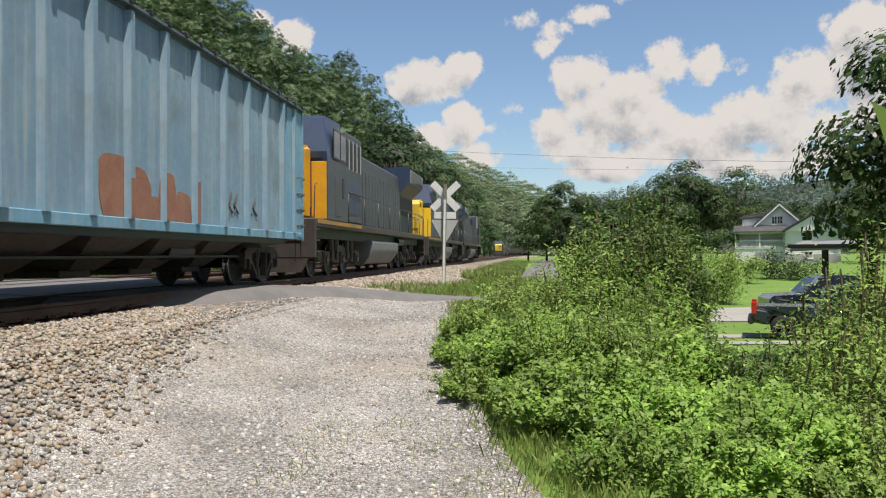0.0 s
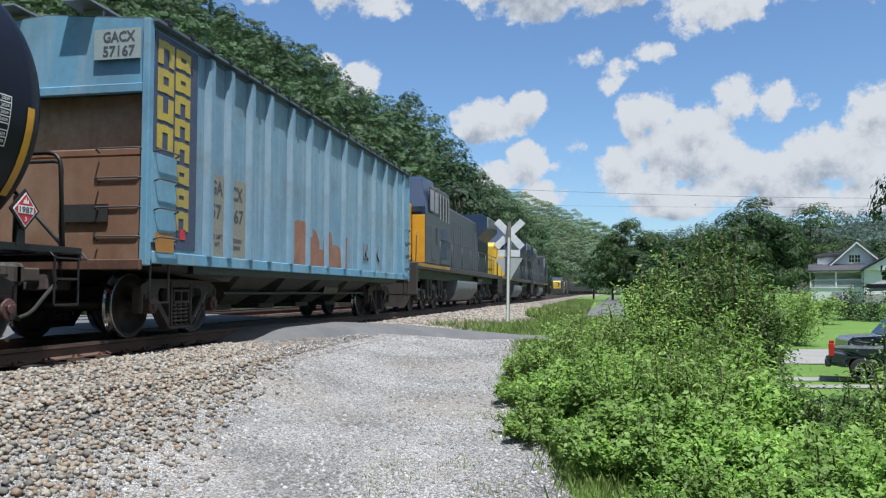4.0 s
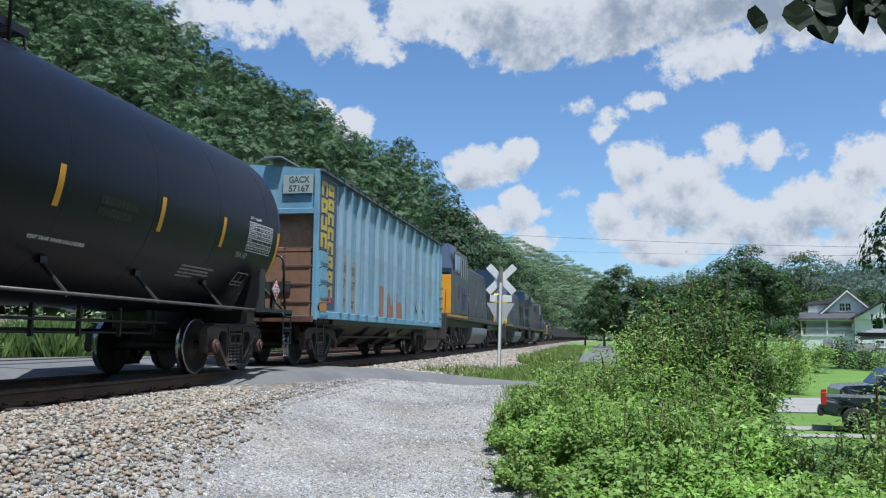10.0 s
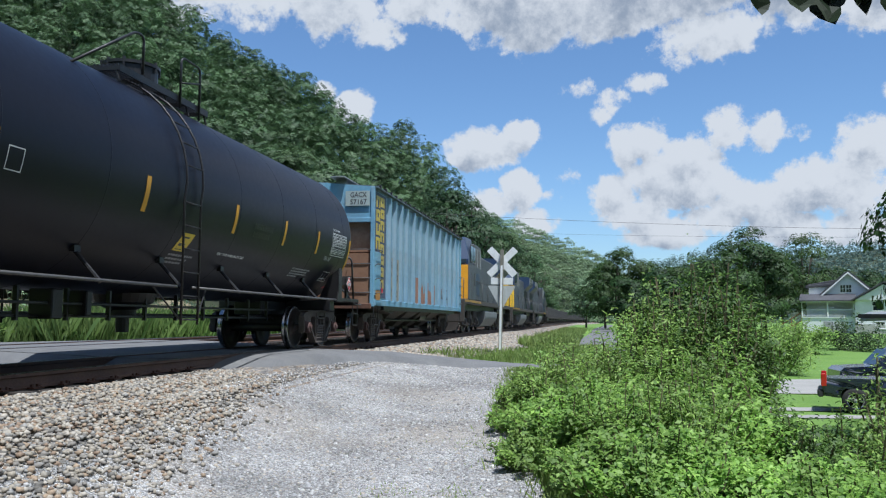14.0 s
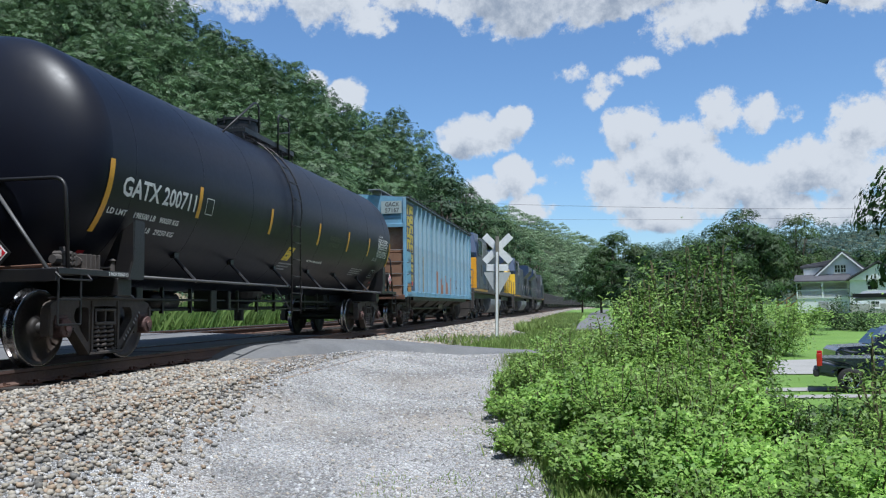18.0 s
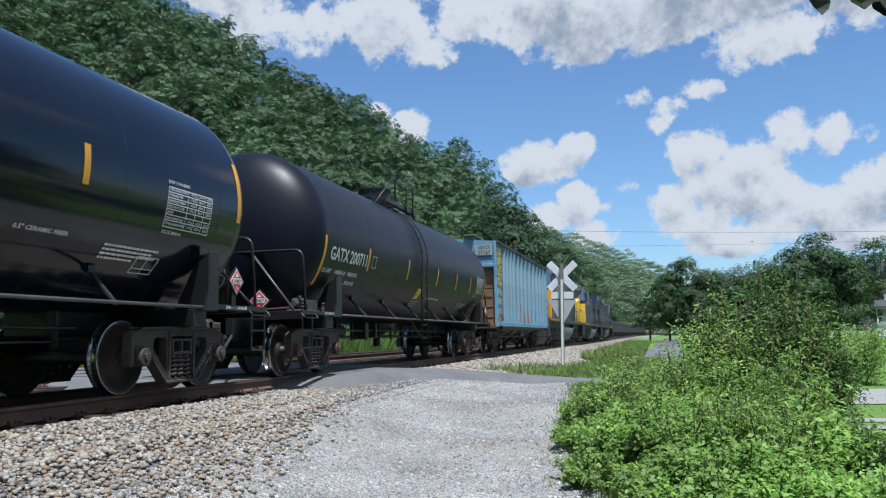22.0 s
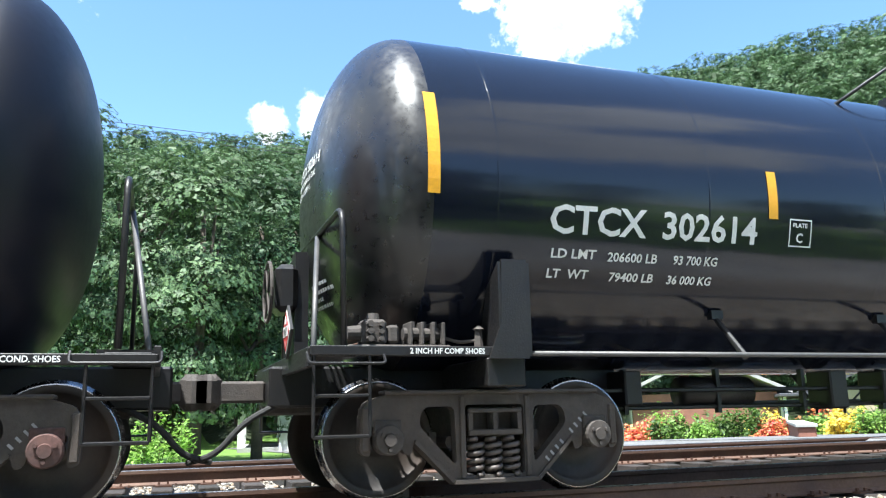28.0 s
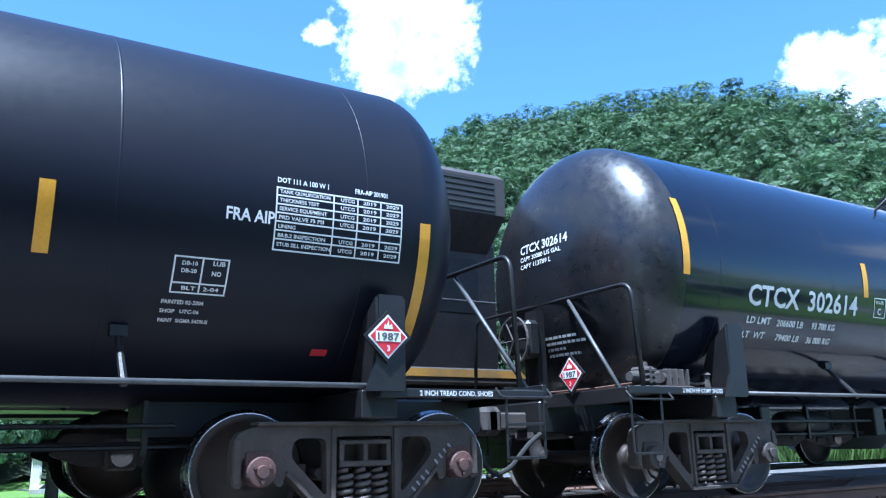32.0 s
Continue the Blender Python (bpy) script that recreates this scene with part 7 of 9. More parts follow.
    # equipment cabin behind the cab with tall openings, and a pale flash
    if not band:
        part("equipment_cabin", bm_box(-1.42, 1.42, c1, c1 + 2.4, deck + 0.02, deck + 2.85, bevel=0.05), body, car, "full width equipment cabin behind the cab")
        for sx in (-1, 1):
            for k in range(4):
                y = c1 + 0.12 + k * 0.56
                put("tall_opening", shared("tall_opening", lambda b: box(b, -0.012, 0.012, 0, 0.34, 1.75, 2.6, bevel=0.006), "louvre"), car, pose(sx * 1.42, y, deck))
                put("opening_frame", shared("opening_frame", lambda b: box(b, -0.02, 0.02, 0.36, 0.46, 1.7, 2.65, bevel=0.008), "pale_grey"), car, pose(sx * 1.42, y, deck))
            part("cabin_panel", bm_box(sx * 1.42, sx * 1.432, c1 + 0.3, c1 + 1.9, deck + 0.3, deck + 1.4, bevel=0.004), "loco_blue", car)
    # long hood
    h0, h1 = c1, H - 1.0
    bm = bm_box(-0.95, 0.95, h0, h1, deck, deck + 2.65, bevel=0.08)
    part("hood", bm, body, car, "dusty engine hood with doors")
    if band:
        for sx in (-1, 1):
            part("roof_band", bm_box(sx * 0.95, sx * 0.982, h0 + 0.02, h1 - 4.4, deck + 2.14, deck + 2.58, bevel=0.004), "pale_grey", car)
            for k, (y, w, hh) in enumerate(((2.0, 1.5, 1.3), (3.9, 1.5, 1.3), (5.8, 1.7, 1.3))):
                bm = bmesh.new()
                for u0, u1, v0, v1 in ((0, w, 0, 0.3), (0, w, hh - 0.3, hh), (0, 0.4, 0.3, hh - 0.3), (w - 0.4, w, 0.3, 0.7)):
                    box(bm, sx * 0.976, sx * 0.9785, h0 + y + u0, h0 + y + u1, deck + 0.6 + v0, deck + 0.6 + v1)
                part("side_shape", bm, "faded_blue", car, "large faded block shape on the hood")
    if lower != body:
        bm = bmesh.new()
        for sx in (-1, 1):
            box(bm, sx * 0.95 - 0.01, sx * 0.956, h0 + 0.02, h1 - 0.08, deck + 0.05, deck + 0.75)
        part("lower_band", bm, lower, car)
    for sx in (-1, 1):
        n = 22
        for k in range(n):
            y = h0 + 0.5 + k * (h1 - h0 - 4.0) / n
            put("hood_door", shared("hood_door" + body, lambda b: box(b, -0.012, 0.013, 0, 0.48, 0.12, 2.1, bevel=0.008), body), car, pose(sx * 0.962, y, deck))
    for sx in (-1, 1):
        bm = bmesh.new()
        for y, w in ((h0 + 0.3, 1.1), (h0 + 1.8, 1.1), (h0 + 3.3, 1.1)):
            for j in range(7):
                box(bm, sx * 0.955, sx * 0.985, y, y + w, deck + 1.95 + j * 0.085, deck + 2.0 + j * 0.085, turn=pose(0, 0, 0, 0, sx * 25))
        part("intake_louvre", bm, "louvre", car, "dark air intake louvre")
    # radiator wing at the rear
    bm = bmesh.new()
    prism(bm, [(-1.5, 2.35), (-1.5, 2.95), (-1.3, 3.08), (1.3, 3.08), (1.5, 2.95), (1.5, 2.35), (0.95, 1.85), (-0.95, 1.85)], 4.2,
          Matrix.Translation((0, h1 - 2.3, deck)) @ Matrix(((1, 0, 0, 0), (0, 0, 1, 0), (0, 1, 0, 0), (0, 0, 0, 1))))
    part("radiator_wing", bm, upper if not band else "sooty", car, "overhanging radiator wing")
    if not band:
        for sx in (-1, 1):
            bm = bmesh.new()
            prism(bm, [(h1 - 4.4, deck + 2.35), (h1 - 4.4, deck + 2.95), (h1 - 0.25, deck + 2.95), (h1 - 0.25, deck + 2.6)], 0.02, Matrix.Translation((sx * 1.51, 0, 0)) @ SIDE)
            part("wing_flash", bm, "pale_grey", car, "pale flash on the radiator wing")
    if band:
        part("rear_hood_panel", bm_box(-0.962, 0.962, h1 - 4.4, h1 - 0.06, deck + 0.05, deck + 2.0, bevel=0.01), "sooty", car, "sooty brown rear hood panels")
    for sx in (-1, 1):
        bm = bmesh.new()
        for j in range(6):
            box(bm, sx * 1.5, sx * 1.52, h1 - 4.2, h1 - 0.4, deck + 2.4 + j * 0.09, deck + 2.45 + j * 0.09)
        box(bm, sx * 0.955, sx * 0.98, h1 - 4.2, h1 - 0.4, deck + 0.9, deck + 1.75)
        part("radiator_grille", bm, "louvre", car)
    bm = bm_box(-0.45, 0.45, h0 + 5.2, h0 + 6.6, deck + 2.6, deck + 2.95, bevel=0.06)
    box(bm, -0.7, 0.7, h0 + 0.6, h0 + 3.2, deck + 2.62, deck + 2.85, bevel=0.05)
    for k in range(3):
        rod(bm, (-0.15 + 0.15 * k, h0 - 1.6, deck + 3.05), (-0.15 + 0.15 * k, h0 - 1.2, deck + 3.15), 0.05, 0.07)
    part("roof_gear", bm, body, car)
    # fuel tank
    bm = bmesh.new()
    prism(bm, rounded([(-1.45, 1.15), (1.45, 1.15), (1.45, 0.75), (1.1, 0.28), (-1.1, 0.28), (-1.45, 0.75)], 0.1, 3), 5.4, Matrix.Translation((0, -0.1, 0)) @ Matrix(((1, 0, 0, 0), (0, 0, 1, 0), (0, 1, 0, 0), (0, 0, 0, 1))))
    part("fuel_tank", bm, "tank_grey", car, "dusty grey fuel tank")
    bm = bm_box(-1.2, 1.2, -H + 1.2, H - 1.2, 1.1, deck - 0.22)
    for sx in (-1, 1):
        rod(bm, (sx * 1.25, 3.1, 1.2), (sx * 1.25, 4.6, 1.2), 0.17, seg=12)
    part("machinery", bm, "black_steel", car)
    # handrails and steps
    bm = bmesh.new()
    for sx in (-1, 1):
        rod(bm, (sx * 1.46, c1, deck + 0.98), (sx * 1.46, H - 0.7, deck + 0.98), 0.018, seg=6)
        for k in range(8):
            y = c1 + 0.3 + k * (H - 1.2 - c1) / 7
            rod(bm, (sx * 1.46, y, deck), (sx * 1.46, y, deck + 0.98), 0.016, seg=6)
        for s in (-1, 1):
            pipe(bm, bent([(sx * 1.42, s * (H - 0.55), 0.7), (sx * 1.46, s * (H - 0.6), deck + 0.9), (sx * 1.3, s * (H - 1.4), deck + 1.0)], 0.1), 0.018, 6)
    for s in (-1, 1):
        rod(bm, (-1.0, s * (H - 0.58), deck + 0.95), (1.0, s * (H - 0.58), deck + 0.95), 0.018, seg=6)
        for x in (-1.0, 1.0):
            rod(bm, (x, s * (H - 0.58), deck), (x, s * (H - 0.58), deck + 0.95), 0.018, seg=6)
    part("handrail", bm, "grey_steel", car, smooth=True)
    bm = bmesh.new()
    for sx in (-1, 1):
        for s in (-1, 1):
            for k in range(4):
                box(bm, sx * 1.15, sx * 1.5, s * (H - 0.95), s * (H - 0.62), 0.42 + k * 0.3, 0.45 + k * 0.3)
    part("steps", bm, "grey_steel", car)
    bm = bmesh.new()
    for x in (-0.1, 0.1):
        lathe(bm, [(0.085, 0), (0.09, 0.03), (0.0, 0.035)], Matrix.Translation((x, y0 - 0.03, deck + 1.62)) @ Matrix(((1, 0, 0, 0), (0, 0, -1, 0), (0, 1, 0, 0), (0, 0, 0, 1))), seg=14)
    part("headlights", bm, "chrome", car)
    loco_truck(car, -6.6, roll), loco_truck(car, 6.6, roll)
    return car


NEAR_L = "locomotives of the near train"
loco_a = locomotive("dusty grey and blue locomotive with a gold nose", "gold", "loco_blue", "loco_grey", "loco_grey", "sill_gold", True, NEAR_L)
loco_b = locomotive("grey and blue locomotive with a yellow nose", "nose_yellow", "loco_blue", "loco_grey", "loco_grey", "sill_gold", True, NEAR_L, detail=False)
loco_c = locomotive("dark blue leading locomotive of the near train", "nose_yellow", "loco_blue", "loco_grey", "loco_blue", "sill_gold", True, NEAR_L, detail=False)
NEAR_TRAIN += [(loco_a, 26.85 + 11.15), (loco_b, 49.7 + 11.15), (loco_c, 72.5 + 11.15)]
OTHER_L = "locomotives of the oncoming train"
meet_a = locomotive("oncoming blue and grey locomotive with a bright yellow nose", "nose_yellow", "loco_blue", "loco_blue", "loco_blue", "sill_gold", False, OTHER_L, band=True)
meet_b = locomotive("second blue and grey locomotive of the oncoming train", "nose_yellow", "loco_blue", "loco_grey", "loco_blue", "loco_blue", False, OTHER_L, detail=False, band=True)
FAR_TRAIN = [(meet_a, 11.15 - 0.75), (meet_b, 11.15 - 0.75 + 22.6)]


def coal_wagon():
    car = thing("coal_wagon", "dark open coal wagon loaded with coal", "coal wagon", group="coal wagons of the oncoming train")
    L, W = 7.6, 1.55
    bm = bmesh.new()
    prism(bm, [(-W, 1.1), (W, 1.1), (W, 3.6), (W - 0.12, 3.6), (W - 0.12, 1.3), (-W + 0.12, 1.3), (-W + 0.12, 3.6), (-W, 3.6)], 2 * L, Matrix(((1, 0, 0, 0), (0, 0, 1, 0), (0, 1, 0, 0), (0, 0, 0, 1))))
    for s in (-1, 1):
        box(bm, -W, W, s * L - 0.06, s * L + 0.06, 1.1, 3.6)
    part("body", bm, "coal_hopper", car)
    for s in (-1, 1):
        rib = shared("coal_rib", lambda b: box(b, 0, 0.12, -0.08, 0.08, 1.12, 3.55, bevel=0.02), "coal_hopper")
        for k in range(9):
            put("rib", rib, car, pose(s * W, -L + 0.6 + k * (2 * L - 1.2) / 8, 0, 0, 0, 0 if s > 0 else 180))
    bm = bmesh.new()
    patch(bm, lambda u, v: Vector((u, v, 3.45 + 0.32 * (1 - (u / 1.5) ** 2) * (1 - (abs(v) / L) ** 4) + 0.08 * noise.noise((u * 2, v * 0.9, 3)))), -1.42, 1.42, -L + 0.1, L - 0.1, 8, 40)
    part("coal_load", bm, "coal", car, "heaped black coal", smooth=True)
    bm = bm_box(-0.3, 0.3, -L - 0.4, L + 0.4, 0.75, 1.1)
    for y in (-3.2, 0, 3.2):
        prism(bm, [(y - 1.2, 1.1), (y + 1.2, 1.1), (y + 0.4, 0.45), (y - 0.4, 0.45)], 2.4, SIDE)
    part("chutes", bm, "black_steel", car)
    for s in (-1, 1):
        coupler(car, s * (L + 0.35), s)
        freight_truck(car, s * 5.6, roll=False, detail=False)
    return car


wagon = coal_wagon()
FAR_TRAIN.append((wagon, 11.15 - 0.75 + 22.6 + 19.9))
for k in range(1, 17):
    y = 11.15 - 0.75 + 22.6 + 19.9 + k * 16.4
    FAR_TRAIN.append((copy_thing(wagon, pose(TRACK_B + bend(y), y, 0)), y))


# ---------------------------------------------------------------- trees, bushes and grass
def tree_cards(rng, height, radius, count, size, base=0.25, lumps=26, lean=0.0):
    """Leaf cards of one crown: many lumps round an uneven shape, leaves on their skins, gaps between."""
    h0 = height * base
    k = rng.random(lumps)
    z = h0 + (height - h0) * (0.1 + 0.86 * k)
    prof = np.sqrt(np.clip(1 - ((z - h0) / (height - h0) * 1.75 - 0.72) ** 2, 0.06, 1))
    ang, rr = rng.random(lumps) * 2 * np.pi, np.sqrt(rng.random(lumps)) * 0.78
    c = np.stack([np.cos(ang) * rr * prof * radius + lean * k, np.sin(ang) * rr * prof * radius, z], 1)
    lr = radius * rng.uniform(0.24, 0.46, lumps)
    pick = rng.choice(lumps, count, p=lr ** 2 / (lr ** 2).sum())
    d = rng.normal(size=(count, 3))
    d /= np.linalg.norm(d, axis=1)[:, None]
    d[:, 2] = np.abs(d[:, 2]) * 1.0 - 0.25
    p = c[pick] + d * (lr[pick] * rng.uniform(0.72, 1.08, count))[:, None] * np.array([1, 1, 0.82])
    ax = np.array([0, 0, (h0 + height) / 2])
    nrm = d * 1.0 + (p - ax) / radius * 0.7 + rng.normal(size=(count, 3)) * 0.28 + np.array([0, 0, 0.35])
    soft = d * 0.9 + (p - ax) / radius * 0.45 + rng.normal(size=(count, 3)) * 0.16 + np.array([0, 0, 0.25])
    return (*leaf_cards(p, nrm, size * rng.uniform(0.5, 1.15, count), rng, slim=1.0, fold=0.06), np.repeat(soft, 4, axis=0)), c, lr


def tree(name, label, x, y, height, radius, count, size, material, seed, base=0.25, lumps=26, z=None, category="tree"):
    rng = np.random.default_rng(seed)
    (v, f, n), c, lr = tree_cards(rng, height, radius, count, size, base, lumps)
    ob = thing(name, label, category, pose(x, y, ground_z(x, y) if z is None else z))
    bm = bmesh.new()
    pipe(bm, [(0, 0, -0.4), (0.05, 0, height * 0.2), (0.1, 0.05, height * 0.45), (0.05, 0, height * 0.8)], 0.03 * height * 0.55, 9)
    for vv in bm.verts:
        t = max(0.0, vv.co.z / height)
        vv.co.x *= 1.25 - t
        vv.co.y *= 1.25 - t
    for k in range(min(9, lumps)):
        s = Vector((0.05, 0, height * (0.25 + 0.04 * k)))
        rod(bm, s, Vector(c[k]) * 0.96, 0.011 * height * 0.6, 0.005 * height, 6)
    part("trunk", bm, "bark", ob, smooth=True)
    put("crown", np_mesh("crown", v, f, material, normals=n), ob, label="uneven leafy crown")
    return ob


def make_hill():
    """The wooded hill beyond the railway: single trees on its lower slope, the rest one mass."""
    rng = np.random.default_rng(11)
    protos = []
    for k in range(6):
        (v, f, n), c, lr = tree_cards(np.random.default_rng(100 + k), 1.0, rng.uniform(0.30, 0.40), 1900, 0.05, base=rng.uniform(0.04, 0.14), lumps=26)
        protos.append((v, f, n))
    meshes = [np_mesh("hill_crown", v, f, "leaf_hill", normals=n) for v, f, n in protos]
    spots, cells, tries = [], {}, 0
    while len(spots) < 2300 and tries < 60000:
        tries += 1
        az = rng.uniform(5, 118)
        f, c = along(FOOT_R, az), along(CREST_R, az)
        t = rng.random() ** 0.75 * 1.08
        r = f + (c - f) * t
        gap = 2.5 + 1.3 * t
        x, y = -r * math.sin(radians(az)), r * math.cos(radians(az))
        if x > -19:
            continue
        i, j = int(x // 6), int(y // 6)
        near_by = [q for di in (-1, 0, 1) for dj in (-1, 0, 1) for q in cells.get((i + di, j + dj), ())]
        if any((x - a) ** 2 + (y - b) ** 2 < gap ** 2 for a, b in near_by):
            continue
        cells.setdefault((i, j), []).append((x, y))
        spots.append((x, y, t, az))
    spots.sort(key=lambda s: s[2])
    near, far = spots[:290], spots[290:]
    for x, y, t, az in near:
        h = rng.uniform(6, 13.5) * (0.6 + 0.4 * ease(5, 12, az))
        ob = thing("hill_tree", "broad green deciduous tree on the hillside", "tree", pose(x, y, ground_z(x, y), 0, 0, rng.uniform(0, 360)), group="hillside trees")
        cr = put("crown", meshes[rng.integers(0, 6)], ob, Matrix.Diagonal((h * rng.uniform(0.9, 1.2), h * rng.uniform(0.9, 1.2), h, 1)))
        put("trunk", shared("hill_trunk", lambda b: (rod(b, (0, 0, -0.05), (0.01, 0, 0.6), 0.022, 0.012, 7), rod(b, (0, 0, 0.3), (0.15, 0.05, 0.6), 0.01, 0.005, 5), rod(b, (0, 0, 0.35), (-0.14, -0.1, 0.62), 0.01, 0.005, 5)), "bark"), ob, Matrix.Diagonal((h, h, h, 1)))
    vs, fs, ns, off = [], [], [], 0
    for x, y, t, az in far:
        v, f, n = protos[rng.integers(0, 6)]
        use = rng.choice(len(f), 330, replace=False)
        h = rng.uniform(6.5, 13) * (0.6 + 0.4 * ease(5, 12, az))
        a = rng.uniform(0, 2 * np.pi)
        q = v.reshape(-1, 4, 3)[use]
        cen = q.mean(1, keepdims=True)
        q = cen + (q - cen) * 1.75
        turned = n.reshape(-1, 4, 3)[use].reshape(-1, 3)
        ns.append(np.stack([turned[:, 0] * np.cos(a) - turned[:, 1] * np.sin(a), turned[:, 0] * np.sin(a) + turned[:, 1] * np.cos(a), turned[:, 2]], -1))
        w = q * np.array([h * rng.uniform(0.9, 1.25), h * rng.uniform(0.9, 1.25), h])
        w = np.stack([w[..., 0] * np.cos(a) - w[..., 1] * np.sin(a), w[..., 0] * np.sin(a) + w[..., 1] * np.cos(a), w[..., 2]], -1) + np.array([x, y, ground_z(x, y)])
        vs.append(w.reshape(-1, 3))
        fs.append(np.arange(len(use) * 4).reshape(-1, 4) + off)
        off += len(use) * 4
    tagged(new("hillside_wood", np_mesh("hillside_wood", np.concatenate(vs), np.concatenate(fs), "leaf_hill", normals=np.concatenate(ns))), "dense green wood covering the steep hillside", "wood", kind="stuff")
    # ground under the trees; shade between the crowns is put into its colour
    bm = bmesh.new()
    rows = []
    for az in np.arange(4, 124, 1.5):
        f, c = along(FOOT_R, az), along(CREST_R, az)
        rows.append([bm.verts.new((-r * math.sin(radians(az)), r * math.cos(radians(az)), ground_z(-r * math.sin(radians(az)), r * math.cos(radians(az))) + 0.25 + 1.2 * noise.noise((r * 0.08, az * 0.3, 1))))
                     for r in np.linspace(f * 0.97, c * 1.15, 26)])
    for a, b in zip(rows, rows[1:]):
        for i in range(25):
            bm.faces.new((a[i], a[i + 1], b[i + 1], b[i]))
    tagged(part("forest_floor", bm, "forest_floor", smooth=True), "ground below the hillside trees, tree shade in its dark colour", "undergrowth", kind="stuff")


make_hill()


def far_wood(name, label, az0, az1, table, dist, depth, tree_h, card, material, seed, step, cards=90):
    """A distant wooded ridge, its tops along a skyline table."""
    rng = np.random.default_rng(seed)
    (v, f, n0), _, _ = tree_cards(rng, 1.0, 0.42, cards, card, base=0.05, lumps=14)
    q0 = v.reshape(-1, 4, 3)
    vs, fs, off = [], [], 0
    bm_rows = []
    for row, t in enumerate(np.linspace(0, 1, 9)):
        az = az0
        while az < az1:
            az += step * rng.uniform(0.7, 1.3)
            el = along(table, az)
            r = dist + depth * t + rng.uniform(-0.05, 0.05) * depth
            z = (dist + depth) * math.tan(radians(el)) * (0.05 + 0.95 * t ** 0.85) - tree_h * 0.75
            h = tree_h * rng.uniform(0.8, 1.25)
            w = q0 * np.array([h * 1.25, h * 1.25, h]) + np.array([-r * math.sin(radians(az)), r * math.cos(radians(az)), z])
            vs.append(w.reshape(-1, 3))
            fs.append(np.arange(len(q0) * 4).reshape(-1, 4) + off)
            off += len(q0) * 4
    ob = new(name, np_mesh(name, np.concatenate(vs), np.concatenate(fs), material, normals=np.tile(n0, (len(vs), 1))))
    tagged(ob, label, "wood", kind="stuff")
    bm = bmesh.new()
    rows = []
    for az in np.linspace(az0 - 1, az1 + 1, 40):
        el = along(table, az)
        rows.append([bm.verts.new((-(dist + depth * t) * math.sin(radians(az)), (dist + depth * t) * math.cos(radians(az)),
                                   (dist + depth) * math.tan(radians(el)) * (0.05 + 0.95 * max(0, t) ** 0.85) - tree_h * 0.8)) for t in (0.0, 0.12, 0.25, 0.4, 0.6, 0.8, 1.0, 1.02)])
    for a, b in zip(rows, rows[1:]):
        for i in range(7):
            bm.faces.new((a[i], a[i + 1], b[i + 1], b[i]))
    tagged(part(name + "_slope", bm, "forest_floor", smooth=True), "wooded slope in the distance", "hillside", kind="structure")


# both far woods carry the haze of their distance in the leaf colour
far_wood("far_hill_wood", "wooded hill at the end of the valley, haze in its colour", -2.5, 8.5, [(-2.5, 2.6), (-1, 4.0), (0, 4.7), (1.8, 5.5), (3.8, 6.2), (5.6, 6.9), (8.5, 7.6)], 420, 230, 12, 0.085, "leaf_light", 21, 0.33, 380)
far_wood("blue_ridge_wood", "wooded ridge far beyond the houses, haze in its colour", -24, -2.5, [(-24, 5.4), (-19, 5.3), (-16, 5.0), (-12, 4.7), (-9, 4.7), (-7, 4.6), (-4, 4.0), (-2.5, 3.4)], 900, 500, 20, 0.12, "leaf_haze", 22, 0.55, 200)

# dark trees on the foot of the hill, along the second track
for k, (az, el) in enumerate(((10.2, 10.0), (9.2, 9.2), (8.4, 8.5), (7.6, 7.9), (6.9, 7.2), (6.2, 6.7), (5.6, 6.1), (5.0, 5.6), (4.5, 5.1), (4.0, 4.6), (3.5, 3.9), (3.1, 3.2), (2.8, 2.4))):
    r = (19.5 + 2.0 * (k % 2)) / math.sin(radians(az))
    x, y = -r * math.sin(radians(az)), r * math.cos(radians(az))
    tree("tree", "tall dark green tree on the hill foot beside the track", x, y, r * math.tan(radians(el)) + 0.64 - ground_z(x, y), 6.0, 4000, 0.6, "leaf_hill", 300 + k, base=0.05, lumps=34)
# trees beyond the lawn and along the bank
for k, (az, r, el, w, m, seed) in enumerate((
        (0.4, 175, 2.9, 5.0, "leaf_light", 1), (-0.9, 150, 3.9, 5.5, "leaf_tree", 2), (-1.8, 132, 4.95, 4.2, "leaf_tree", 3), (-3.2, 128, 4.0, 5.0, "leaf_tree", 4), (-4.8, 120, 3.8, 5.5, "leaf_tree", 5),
        (-6.3, 118, 3.7, 5.5, "leaf_tree", 6), (-7.8, 122, 4.1, 5.5, "leaf_tree", 7), (-9.9, 112, 6.75, 4.6, "leaf_tree", 8), (-8.9, 104, 4.4, 5.5, "leaf_tree", 15), (-11.3, 112, 5.0, 5.0, "leaf_tree", 9),
        (-13.6, 135, 5.45, 5.6, "leaf_tree", 10), (-15.6, 140, 3.3, 5.0, "leaf_tree", 11), (-12.3, 124, 4.2, 5.0, "leaf_tree", 12), (-17.8, 140, 3.0, 5.0, "leaf_tree", 13), (-21.0, 125, 4.2, 6.0, "leaf_tree", 14),
        (-23.5, 110, 5.5, 6.5, "leaf_tree", 16), (-5.5, 100, 2.9, 5.0, "leaf_tree", 17), (-2.4, 108, 2.9, 4.5, "leaf_tree", 18))):
    x, y = -r * math.sin(radians(az)), r * math.cos(radians(az))
    h = r * math.tan(radians(el)) + 0.64 - ground_z(x, y)
    tree("tree", "tall dark green deciduous tree beyond the lawn", x, y, h, min(w, h * 0.55), 5500, 0.46, m, 40 + seed, base=0.08, lumps=30)


